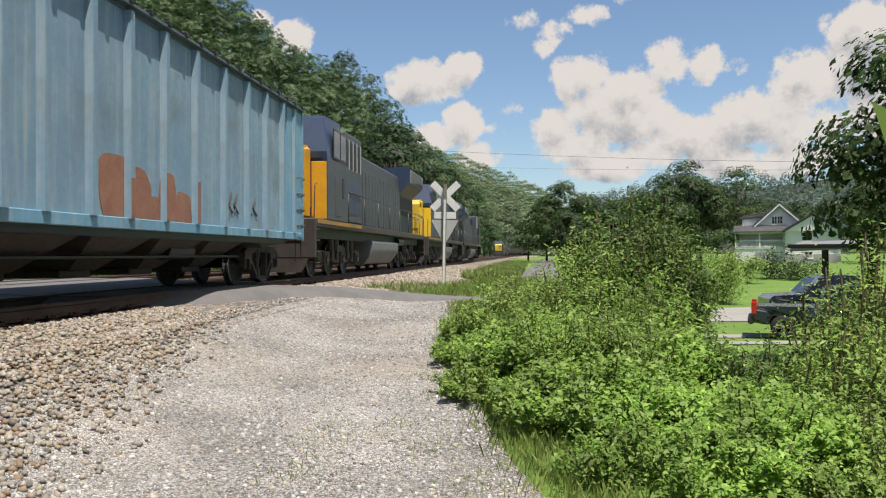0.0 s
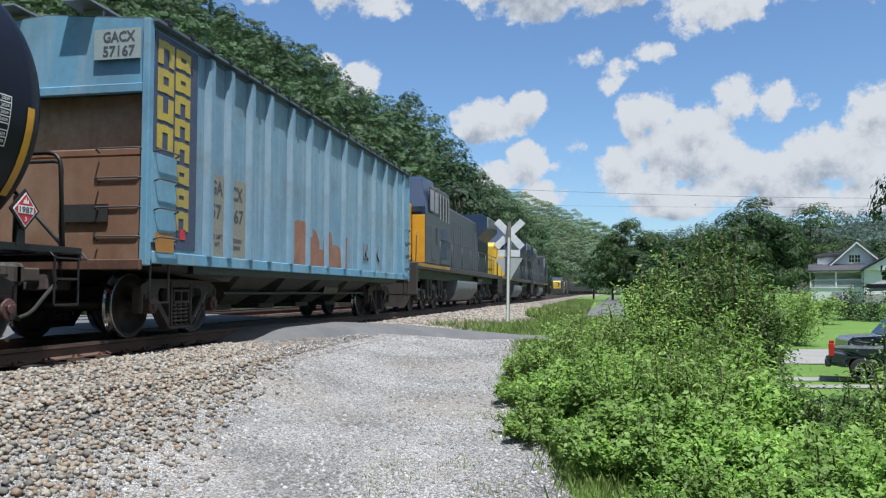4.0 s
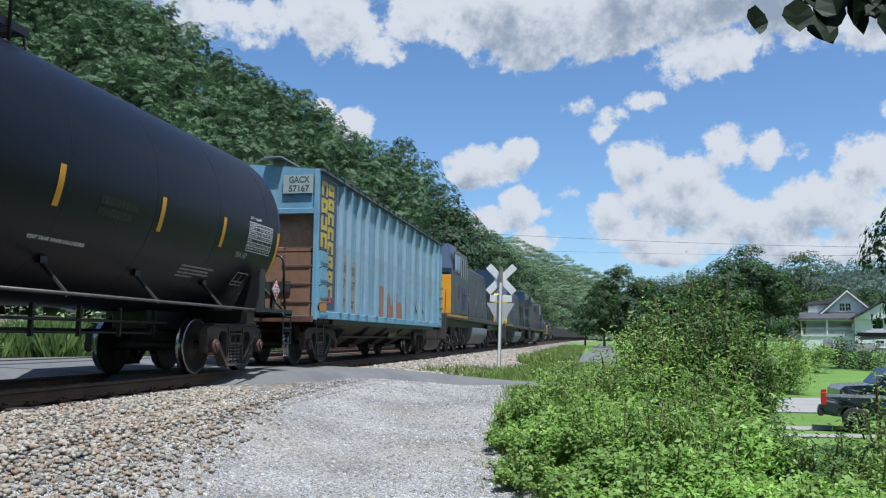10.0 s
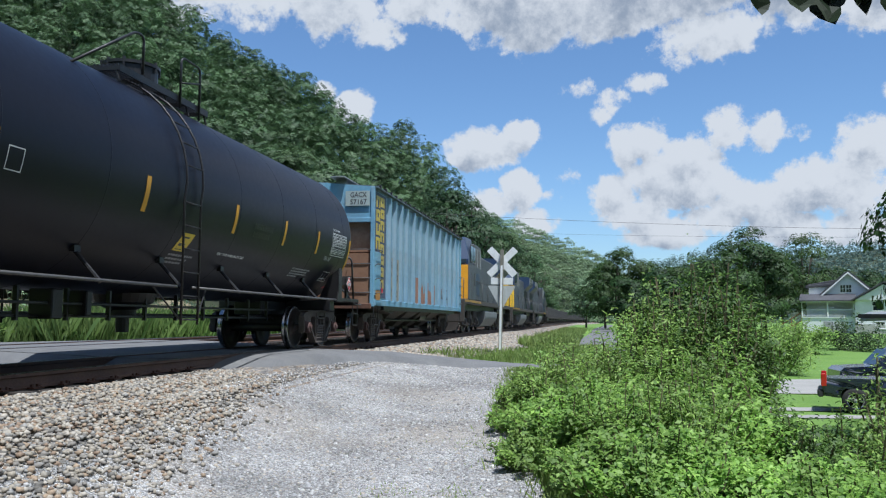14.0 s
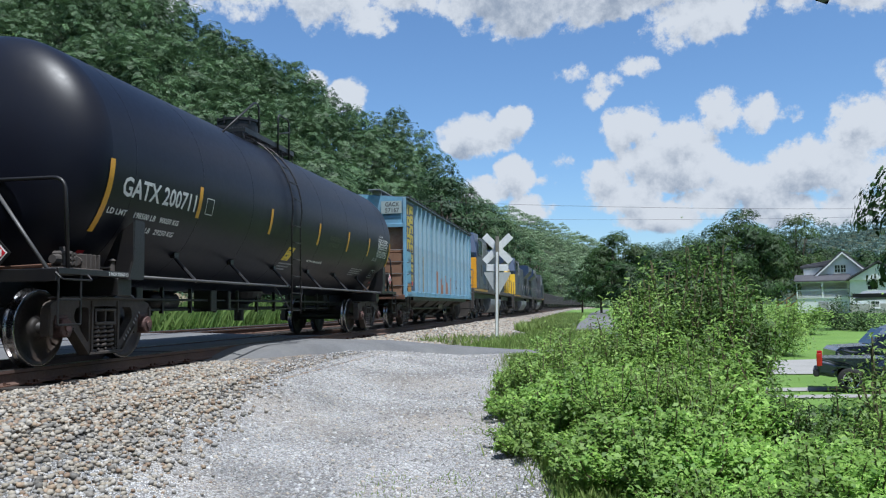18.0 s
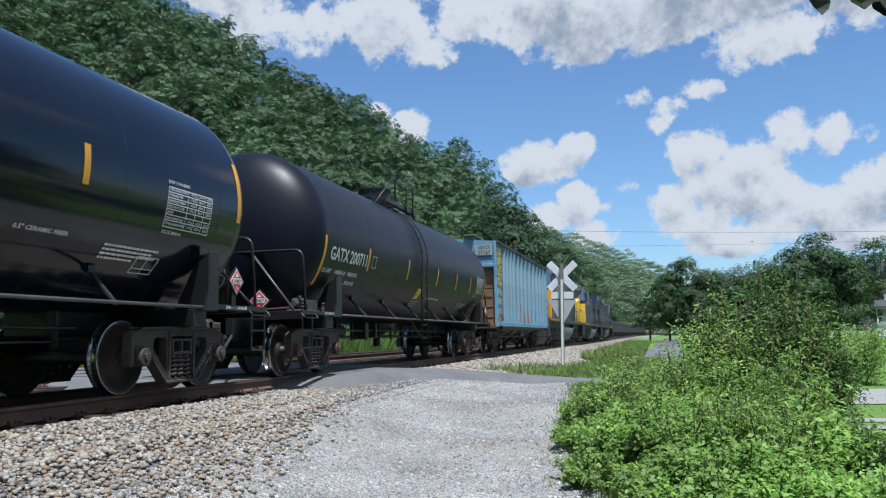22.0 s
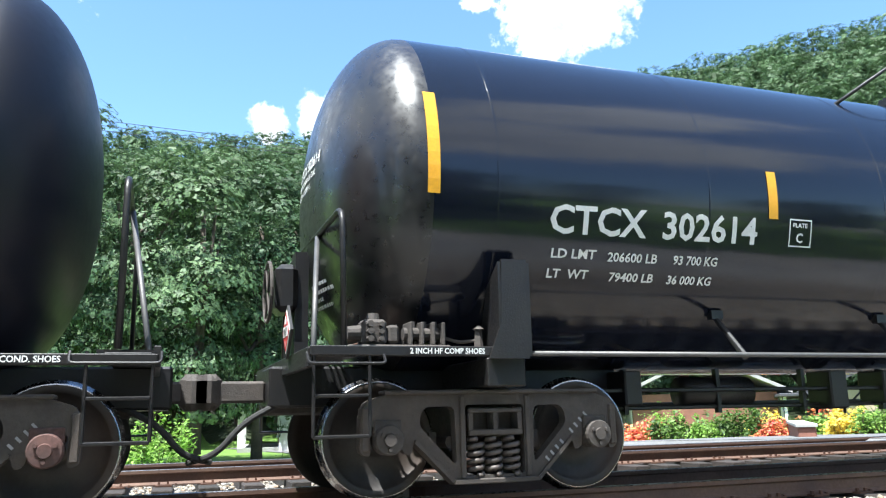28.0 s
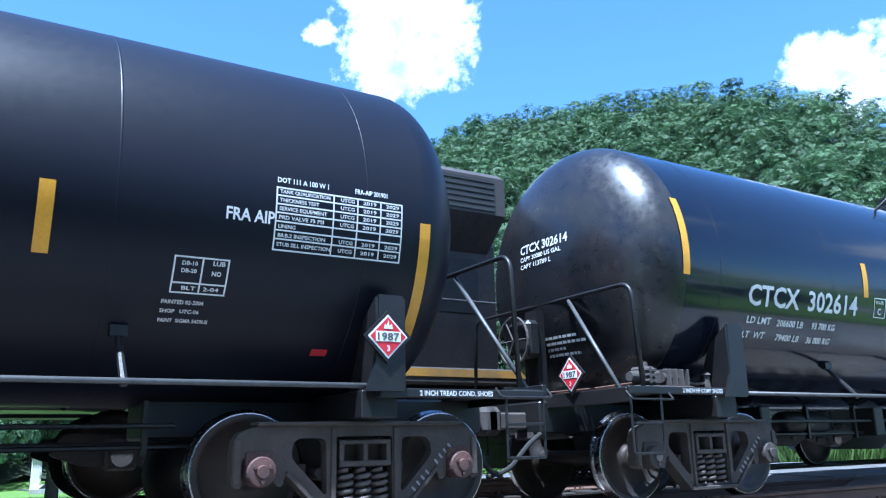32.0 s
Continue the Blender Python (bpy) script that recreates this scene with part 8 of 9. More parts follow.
def fir(x, y, h, seed):
    rng = np.random.default_rng(seed)
    ob = thing("fir_tree", "tall dark green fir tree", "tree", pose(x, y, ground_z(x, y)))
    bm = bmesh.new()
    rod(bm, (0, 0, -0.3), (0, 0, h), 0.3, 0.03, 9)
    pts, nrm, soft = [], [], []
    for k in range(230):
        z = h * (0.06 + 0.93 * (k / 230) ** 0.9)
        L = (h - z) * 0.34 + 0.75
        a = rng.uniform(0, 2 * np.pi)
        d = Vector((math.cos(a), math.sin(a), rng.uniform(-0.3, 0.12)))
        tip = Vector((0, 0, z)) + d * L * rng.uniform(0.55, 1.2)
        rod(bm, (0, 0, z), tip, 0.035, 0.008, 4)
        for j in range(48):
            t = rng.uniform(0.12, 1.05)
            p = Vector((0, 0, z)).lerp(tip, t)
            side = Vector((-math.sin(a), math.cos(a), 0)) * rng.normal() * 0.22 * L * (1.15 - t)
            pts.append(p + side + Vector((0, 0, -abs(rng.normal()) * 0.25)))
            nrm.append((math.cos(a) + rng.normal() * 0.7, math.sin(a) + rng.normal() * 0.7, 0.5 + rng.normal() * 0.5))
            soft.append((math.cos(a), math.sin(a), 0.6))
    part("trunk", bm, "bark", ob)
    v, f = leaf_cards(np.array(pts), np.array(nrm), rng.uniform(0.5, 1.1, len(pts)), rng, slim=0.8)
    put("needles", np_mesh("needles", v, f, "leaf_fir", normals=np.repeat(np.array(soft), 4, axis=0)), ob, label="drooping dark needles")


fir(-48 * math.sin(radians(72.0)), 48 * math.cos(radians(72.0)), 23.6, 77)
fir(-50 * math.sin(radians(75.0)), 50 * math.cos(radians(75.0)), 21.0, 78)
for k, (az, r, el, w) in enumerate(((79.5, 42, 17.5, 5.0), (83.5, 38, 17.0, 4.6), (87.5, 36, 18.2, 4.8), (92, 40, 17.5, 5.5), (97, 38, 20.5, 5.5), (103, 40, 20, 6.0), (75.5, 55, 14, 5))):
    x, y = -r * math.sin(radians(az)), r * math.cos(radians(az))
    tree("tree", "leafy green tree at the foot of the hill", x, y, r * math.tan(radians(el)) + 0.64 - ground_z(x, y), w, 5000, 0.42, "leaf_hill", 70 + k, base=0.06, lumps=34)


def bush(name, label, x, y, w, d, h, count, size, material, seed, stems=40, slim=0.5, z=None, twig="stem_green", category="bush", tall=0.5):
    """A shrub of many upright stems that carry leaves along their length."""
    rng = np.random.default_rng(seed)
    z0 = ground_z(x, y) if z is None else z
    ob = thing(name, label, category, pose(x, y, z0))
    bm = bmesh.new()
    per = max(4, count // stems)
    P, Nn = [], []
    for k in range(stems):
        a, r = rng.uniform(0, 2 * np.pi), math.sqrt(rng.random())
        bx, by = math.cos(a) * r * w * 0.42, math.sin(a) * r * d * 0.42
        hh = h * (1 - 0.5 * r ** 2.2) * rng.uniform(1 - tall * 0.7, 1.12)
        tip = Vector((math.cos(a) * r * w * 0.52 + rng.normal() * 0.1 * w * 0.4, math.sin(a) * r * d * 0.52 + rng.normal() * 0.1 * d * 0.4, hh))
        mid = Vector((bx, by, 0)).lerp(tip, 0.5) + Vector((rng.normal(), rng.normal(), 0.5)) * 0.05 * h
        pts = [Vector((bx * 0.6, by * 0.6, 0)), mid, tip]
        pipe(bm, pts, 0.006 + 0.004 * h * 0.5, 4)
        t = rng.random(per) ** 0.75
        for tt in t:
            c = pts[0] * (1 - tt) ** 2 + pts[1] * 2 * tt * (1 - tt) + pts[2] * tt ** 2
            spread_r = (0.035 + 0.11 * (1 - tt) ** 0.6) * min(w, d, 1.6 * h) * 0.8
            P.append((c.x + rng.normal() * spread_r, c.y + rng.normal() * spread_r, max(0.02, c.z + rng.normal() * 0.06 * h)))
            Nn.append((rng.normal() * 0.6, rng.normal() * 0.6 - 0.25, 0.6 + rng.random()))
    part("branchwork", bm, twig, ob, kind="stuff")
    P, Nn = np.array(P), np.array(Nn)
    v, f = leaf_cards(P, Nn, size * rng.uniform(0.55, 1.4, len(P)), rng, slim=slim)
    put("foliage", np_mesh("foliage", v, f, material), ob, label="many small green leaves")
    return ob


# the thicket beside the lot
bush("bush", "tall loose green bush with upright shoots", 0.8, 11.6, 1.9, 2.2, 1.55, 17000, 0.062, "leaf_near", 1, 120, 0.42)
bush("bush", "tall dark green bush with upright shoots", 1.5, 11.9, 2.1, 2.2, 2.2, 19000, 0.07, "leaf_dark", 2, 130, 0.45)
bush("bush", "loose fresh green bush beside the gravel", -0.25, 12.0, 1.7, 2.0, 0.95, 12000, 0.058, "leaf_near", 3, 90, 0.42)
bush("bush", "dark green bush behind the brambles", 1.95, 12.4, 1.2, 1.6, 1.6, 7000, 0.08, "leaf_dark", 4, 40, 0.45)
bush("bramble", "low fresh green bramble at the gravel edge", 0.15, 9.2, 2.0, 2.4, 0.75, 13600, 0.06, "leaf_low", 5, 110, 0.6)
bush("bramble", "low fresh green bramble at the gravel edge", 1.2, 9.0, 1.9, 2.2, 0.75, 13600, 0.06, "leaf_low", 6, 110, 0.6)
bush("bramble", "low fresh green bramble at the gravel edge", 0.55, 7.2, 1.9, 2.0, 0.55, 12800, 0.055, "leaf_low", 7, 110, 0.6)
bush("bramble", "low green bramble with tangled weeds", 1.75, 7.0, 1.8, 2.0, 0.6, 12000, 0.055, "leaf_low", 8, 110, 0.55)
bush("bramble", "low green bramble with tangled weeds", 1.0, 5.6, 1.6, 1.4, 0.42, 10000, 0.045, "leaf_low", 9, 80, 0.5)
bush("bramble", "low green bramble with tangled weeds", 2.2, 5.4, 1.6, 1.6, 0.5, 10000, 0.045, "leaf_near", 10, 50, 0.5)
bush("bush", "green bush with fine compound leaves", 3.15, 8.2, 1.6, 1.8, 1.6, 12000, 0.065, "leaf_near", 11, 100, 0.35)
bush("bush", "green bush with fine compound leaves", 3.75, 9.6, 1.8, 1.6, 2.4, 11000, 0.07, "leaf_near", 12, 100, 0.35)
bush("bush", "loose weedy bush at the lawn edge", 2.75, 6.4, 1.3, 1.6, 0.85, 7000, 0.06, "leaf_near", 13, 80, 0.35)
bush("bramble", "low trailing green bramble over the gravel edge", -0.75, 10.3, 1.1, 2.0, 0.38, 8000, 0.05, "leaf_low", 17, 80, 0.55)
bush("bramble", "low trailing green bramble over the gravel edge", -0.45, 8.3, 1.0, 1.8, 0.34, 8000, 0.05, "leaf_near", 18, 80, 0.5)
bush("bramble", "low trailing green bramble over the gravel edge", -0.95, 12.2, 1.0, 1.8, 0.5, 6000, 0.055, "leaf_near", 19, 60, 0.45)
bush("weed_clump", "upright weeds with narrow leaves among the brambles", 0.25, 10.5, 1.7, 1.3, 1.1, 9000, 0.075, "leaf_near", 21, 70, 0.26, tall=0.9, category="weeds")
bush("weed_clump", "upright weeds with narrow leaves among the brambles", 1.35, 10.0, 1.6, 1.2, 1.25, 9000, 0.075, "leaf_low", 22, 70, 0.28, tall=0.9, category="weeds")
bush("weed_clump", "upright weeds with narrow leaves among the brambles", 0.75, 8.4, 1.8, 1.2, 0.9, 8000, 0.065, "leaf_near", 23, 70, 0.28, tall=1.0, category="weeds")
bush("weed_clump", "dark leafy weeds beside the lawn", 2.15, 8.6, 1.2, 1.6, 1.0, 7000, 0.06, "leaf_dark", 24, 50, 0.4, tall=0.8, category="weeds")
bush("shrub", "small open shrub on the lawn", 8.8, 43, 4.4, 4.0, 2.9, 5000, 0.16, "leaf_near", 14, 36, 0.4, twig="bark")
bush("shrub", "small leafy shrub by the house", 14, 60, 5.0, 4.0, 2.4, 4000, 0.2, "leaf_near", 15, 30, 0.5)
bush("shrub", "small leafy shrub by the house", 20, 66, 6.0, 5.0, 2.6, 4000, 0.24, "leaf_tree", 16, 30, 0.5)

tree("tree", "overhanging green tree with fine leaves at the edge of the lawn", 9.2, 19.5, 7.4, 3.1, 9000, 0.26, "leaf_tree", 90, base=0.3, lumps=40)


def overhang():
    """A tree beside the camera, of which a drooping twig hangs into the view."""
    rng = np.random.default_rng(5)
    ob = thing("shade_tree", "tree beside the lot, drooping twig of large leaves in shade colour", "tree", pose(3.4, -1.2, -1.05))
    base = Vector((3.4, -1.2, ground_z(3.4, -1.2)))
    bm = bmesh.new()
    pipe(bm, [(0, 0, -0.3), (0.05, 0, 1.5), (-0.1, 0.1, 3.2), (0.1, 0, 5.0)], 0.16, 10)
    twig = [Vector((-0.05, 0.1, 2.6)), Vector((-1.1, 1.6, 3.45)), Vector((-2.0, 3.0, 3.2)), Vector((-2.72, 3.55, 2.78))]
    pipe(bm, twig, 0.02, 6)
    pipe(bm, [(-2.0, 3.0, 3.2), (-2.2, 3.6, 2.85), (-2.3, 3.7, 2.2)], 0.01, 5)
    part("trunk", bm, "bark", ob, smooth=True)
    bm = bmesh.new()
    for px, py, pz, n, dx, dz, L in ((-2.72, 3.55, 2.70, 9, 0.20, 0.08, 0.125), (-2.58, 3.5, 2.74, 12, 0.22, 0.10, 0.135), (-2.42, 3.45, 2.76, 18, 0.22, 0.12, 0.135), (-2.30, 3.45, 2.8, 8, 0.1, 0.12, 0.13), (-2.46, 3.5, 2.62, 14, 0.10, 0.10, 0.13)):
        for k in range(n):
            c = Vector((px + rng.normal() * dx * 0.5, py + rng.normal() * 0.1, pz + rng.normal() * dz * 0.5))
            d = Vector((rng.normal() * 0.35, rng.normal() * 0.3, -1)).normalized()
            s = d.cross(Vector((rng.normal() * 0.4, 1, 0.1))).normalized()
            l, w = L * rng.uniform(0.75, 1.15), L * 0.36
            bend_v = d.cross(s) * l * 0.12
            top, tip = c, c + d * l
            ring = [(0.25, 0.8), (0.5, 1.0), (0.75, 0.7)]
            A = [bm.verts.new(c + d * l * t + s * w * q + bend_v * t) for t, q in ring]
            B = [bm.verts.new(c + d * l * t - s * w * q + bend_v * t) for t, q in ring]
            Mv = [bm.verts.new(c + d * l * t - bend_v * 0.6 * t) for t, _ in ring]
            v0, v1 = bm.verts.new(top), bm.verts.new(tip + bend_v)
            for R in (A, B):
                bm.faces.new((v0, R[0], Mv[0]))
                for i in range(2):
                    bm.faces.new((R[i], R[i + 1], Mv[i + 1], Mv[i]))
                bm.faces.new((R[2], v1, Mv[2]))
    # twig against the sky, its backlit darkness painted by the leaf colour
    part("twig_leaves", bm, "leaf_over", ob, "large pointed leaves with shade in their colour")
    low = bmesh.new()
    pipe(low, [(-0.05, 0.1, 2.2), (-1.3, 1.2, 2.75), (-2.2, 2.3, 2.5), (-2.75, 2.62, 2.0)], 0.008, 5)
    part("low_twig", low, "bark", ob)
    leafs = np.array([(-2.80, 2.62, 1.88)])
    v, f = leaf_cards(leafs, np.array([(0.3, -1.0, 0.35)]), np.array([0.14]), rng, slim=0.6)
    put("low_leaf", np_mesh("low_leaf", v, f, "leaf_dark"), ob, label="fresh green leaf lit by the sun")
    # unseen crown, made wide to shade the lot and dim tank reflections
    (v, f, n), c, lr = tree_cards(rng, 6.2, 2.9, 5000, 0.2, base=0.62, lumps=30)
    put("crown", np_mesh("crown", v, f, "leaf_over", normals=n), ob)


overhang()


# unseen trees added to close the back of the lot and darken tank reflections
for k, (x, y, h, w) in enumerate(((8.8, 6.2, 8, 3.2), (7.2, 0.8, 9, 3.4), (7.5, -4.5, 11, 4.6), (4.5, -9.5, 12, 5.0), (13, -1.5, 11, 5.0), (16, 7, 10, 4.6), (11, -12, 13, 5.5), (-1.5, -16, 12, 5.0), (20, -8, 13, 6.0), (23, 3, 12, 5.5), (3, -22, 14, 6), (25, 14, 11, 5.0), (31, 24, 12, 5.5))):
    tree("tree", "large green tree added unseen at the back of the lot", x, y, h, w, 2000, 0.6, "leaf_tree", 140 + k, base=0.12, lumps=30)


def grass(name, label, count, area, h, material, seed, width=0.006):
    """Blades in tufts over an area: area(rng, n) gives x and y."""
    rng = np.random.default_rng(seed)
    x, y = area(rng, count)
    z = np.vectorize(ground_z)(x, y)
    a, hh = rng.uniform(0, 2 * np.pi, count), h * rng.uniform(0.35, 1.2, count)
    lean = rng.normal(0, 0.3, (count, 2)) * hh[:, None]
    w = np.stack([np.cos(a), np.sin(a)], 1) * width * (1 + hh[:, None])
    p = np.stack([x, y], 1)
    v = np.zeros((count, 4, 3))
    v[:, 0, :2], v[:, 1, :2] = p - w, p + w
    v[:, 2, :2], v[:, 3, :2] = p + lean * 0.45 + w * 0.6, p + lean + w * 0.05
    v[:, 0, 2] = v[:, 1, 2] = z - 0.02
    v[:, 2, 2], v[:, 3, 2] = z + hh * 0.6, z + hh
    tagged(new(name, np_mesh(name, v.reshape(-1, 3), np.arange(count * 4).reshape(-1, 4), material)), label, "grass", kind="stuff")


grass("bank_grass", "tall pale green grass on the railway bank round the sign", 9000, lambda r, n: ((lambda y: (np.interp(y, [21, 25, 29, 45], [-4.6, -4.0, -2.7, -2.3]) + (0.6 - np.interp(y, [21, 25, 29, 45], [-4.6, -4.0, -2.7, -2.3])) * r.random(n), y))(21.2 + 23 * r.random(n) ** 1.5)), 0.24, "grass_blade", 1, 0.007)
grass("bank_meadow", "short sunny grass along the bank", 12000, lambda r, n: (r.uniform(-3.6, -0.8, n), 40 + 80 * r.random(n) ** 1.2), 0.5, "grass_blade", 2, 0.03)
grass("lot_edge_grass", "short weeds along the edge of the gravel", 9000, lambda r, n: ((lambda y: (np.interp(y, [3, 6, 12, 20], [0.9, -0.2, -1.35, -1.9]) + r.normal(0.25, 0.2, n), y))(3 + 16 * r.random(n) ** 1.3)), 0.12, "grass_blade", 3, 0.006)


def tufts(rng, n):
    c = np.array([(-1.75, 6.8), (-1.65, 6.2), (-1.63, 5.5), (-1.35, 9.2), (-0.95, 9.2), (-0.8, 6.1), (-0.42, 5.5), (-1.15, 6.9), (-0.3, 5.0), (-0.95, 8.3)])
    k = rng.integers(0, len(c), n)
    return c[k, 0] + rng.normal(0, 0.13, n), c[k, 1] + rng.normal(0, 0.2, n)


grass("gravel_weeds", "small tufts of weeds growing in the gravel", 1500, tufts, 0.045, "grass_blade", 4, 0.007)
grass("far_reeds", "tall reedy grass beyond the second track", 15000, lambda r, n: (r.uniform(-19.5, -15.0, n), 21 + 26 * r.random(n) ** 1.2), 1.25, "reed_blade", 5, 0.007)
grass("far_weeds", "tall weeds and iris leaves beyond the second track", 9000, lambda r, n: (r.uniform(-24, -16, n), 19.8 + 8 * r.random(n)), 0.9, "reed_blade", 6, 0.009)


# ---------------------------------------------------------------- sign, wires, houses, vehicles, gardens
def crossbuck():
    ob = thing("crossing_sign", "white crossbuck railway sign with a yield triangle on a grey post", "road sign", pose(-2.95, 26.3, -0.47, 0, 1.2, 0))
    bm = bm_box(-0.055, 0.055, -0.05, 0.05, -0.4, 3.42, bevel=0.006)
    part("post", bm, "post_grey", ob, "square grey post")
    part("reflective_strip", bm_box(-0.035, 0.035, -0.058, -0.052, 0.15, 2.9), "sign_white", ob)
    for a in (-45, 45):
        bm = bm_box(-0.61, 0.61, -0.012, 0.012, -0.115, 0.115, bevel=0.004)
        b = part("blade", bm, "sign_white", ob, "white crossbuck blade")
        b.matrix_basis = pose(0.0, 0.062 + (0.012 if a > 0 else 0.038), 3.02, 0, a, 0)
    part("track_count_plate", bm_box(-0.36, 0.36, 0.062, 0.08, 2.28, 2.50, bevel=0.004), "sign_white", ob, "small white plate")
    bm = bmesh.new()
    prism(bm, rounded([(-0.46, 2.24), (0.46, 2.24), (0.0, 1.42)], 0.05, 3), 0.012, Matrix.Translation((0, 0.07, 0)) @ Matrix(((1, 0, 0, 0), (0, 0, 1, 0), (0, 1, 0, 0), (0, 0, 0, 1))))
    part("yield_plate", bm, "plate_grey", ob, "bare grey back of a yield triangle")


crossbuck()


def wire(name, label, a, b, sag, r):
    bm = bmesh.new()
    a, b = Vector(a), Vector(b)
    pts = []
    for k in range(25):
        t = k / 24
        p = a.lerp(b, t)
        p.z -= sag * 4 * t * (1 - t)
        pts.append(p)
    pipe(bm, pts, r, 5)
    tagged(part(name, bm, "wire"), label, "cable")


def utility_pole(x, y, h, turn=0):
    ob = thing("utility_pole", "weathered wooden utility pole with a crossarm", "utility pole", pose(x, y, ground_z(x, y), 0, 0, turn))
    bm = bmesh.new()
    rod(bm, (0, 0, -0.5), (0, 0, h), 0.16, 0.11, 12)
    part("pole", bm, "post_grey", ob, smooth=True)
    part("crossarm", bm_box(-1.2, 1.2, -0.06, 0.06, h - 0.8, h - 0.66, bevel=0.01), "post_grey", ob)
    for k in (-1.1, -0.4, 0.4, 1.1):
        bm = bmesh.new()
        lathe(bm, [(0.03, 0), (0.06, 0.05), (0.05, 0.14), (0, 0.16)], Matrix.Translation((k, 0, h - 0.66)), seg=10)
        part("insulator", bm, "concrete", ob)


utility_pole(-27, 66, 11.6, 80)
utility_pole(70, 88, 11.5, 80)
wire("power_line", "thin black power line across the valley", (-27, 66, 10.7), (70, 88, 10.2), 1.4, 0.014)
wire("power_line", "thin black power line across the valley", (-27, 66, 8.9), (70, 88, 10.0), 1.2, 0.009)
utility_pole(-30, -14, 11.0)
utility_pole(-30, 40, 11.0)
for k in range(3):
    wire("power_line", "thin power line beyond the tracks", (-30.6 + 0.55 * k, -40, 13.3), (-30.6 + 0.55 * k, 40, 13.3 - 2.9), 0.8, 0.012)


def window(parent, m, w, h, bars_v=1, bars_h=1):
    """A window with frame, sill, pane and glazing bars; m maps (across, up, out)."""
    bm = bmesh.new()
    t = 0.09
    for u0, u1, v0, v1 in ((-w / 2 - t, w / 2 + t, h, h + t), (-w / 2 - t, w / 2 + t, -t, 0), (-w / 2 - t, -w / 2, 0, h), (w / 2, w / 2 + t, 0, h)):
        box(bm, u0, u1, v0, v1, -0.02, 0.05)
    bm.transform(m)
    win = part("window", bm, "trim_white", parent)
    bm = bmesh.new()
    box(bm, -w / 2, w / 2, 0, h, -0.02, 0.0)
    bm.transform(m)
    part("pane", bm, "window_glass", win)
    bm = bmesh.new()
    for k in range(1, bars_v + 1):
        u = -w / 2 + w * k / (bars_v + 1)
        box(bm, u - 0.025, u + 0.025, 0, h, 0.0, 0.02)
    for k in range(1, bars_h + 1):
        v = h * k / (bars_h + 1)
        box(bm, -w / 2, w / 2, v - 0.025, v + 0.025, 0.0, 0.02)
    bm.transform(m)
    part("glazing_bar", bm, "trim_white", win)
    bm = bmesh.new()
    box(bm, -w / 2 - 0.12, w / 2 + 0.12, -0.15, -t, -0.02, 0.1)
    bm.transform(m)
    part("sill", bm, "trim_white", win)


def siding(parent, x0, x1, y, z0, z1, gable=None, material="siding", lap=0.2):
    """Clapboards on a wall that looks along -y, each one a lapped board."""
    z = z0
    while z < z1 - 0.01:
        a, b = x0, x1
        if gable:
            gx, gz = gable
            t = max(0.0, (z + lap * 0.5 - gz[0]) / (gz[1] - gz[0]))
            a, b = x0 + (gx - x0) * t, x1 + (gx - x1) * t
            if b - a < 0.1:
                break
        bm = bmesh.new()
        prism(bm, [(0, z), (0, z + lap), (0.012, z + lap), (0.035, z)], b - a, Matrix.Translation(((a + b) / 2, y, 0)) @ Matrix(((0, 0, 1, 0), (-1, 0, 0, 0), (0, 1, 0, 0), (0, 0, 0, 1))))
        part("clapboard", bm, material, parent)
        z += lap


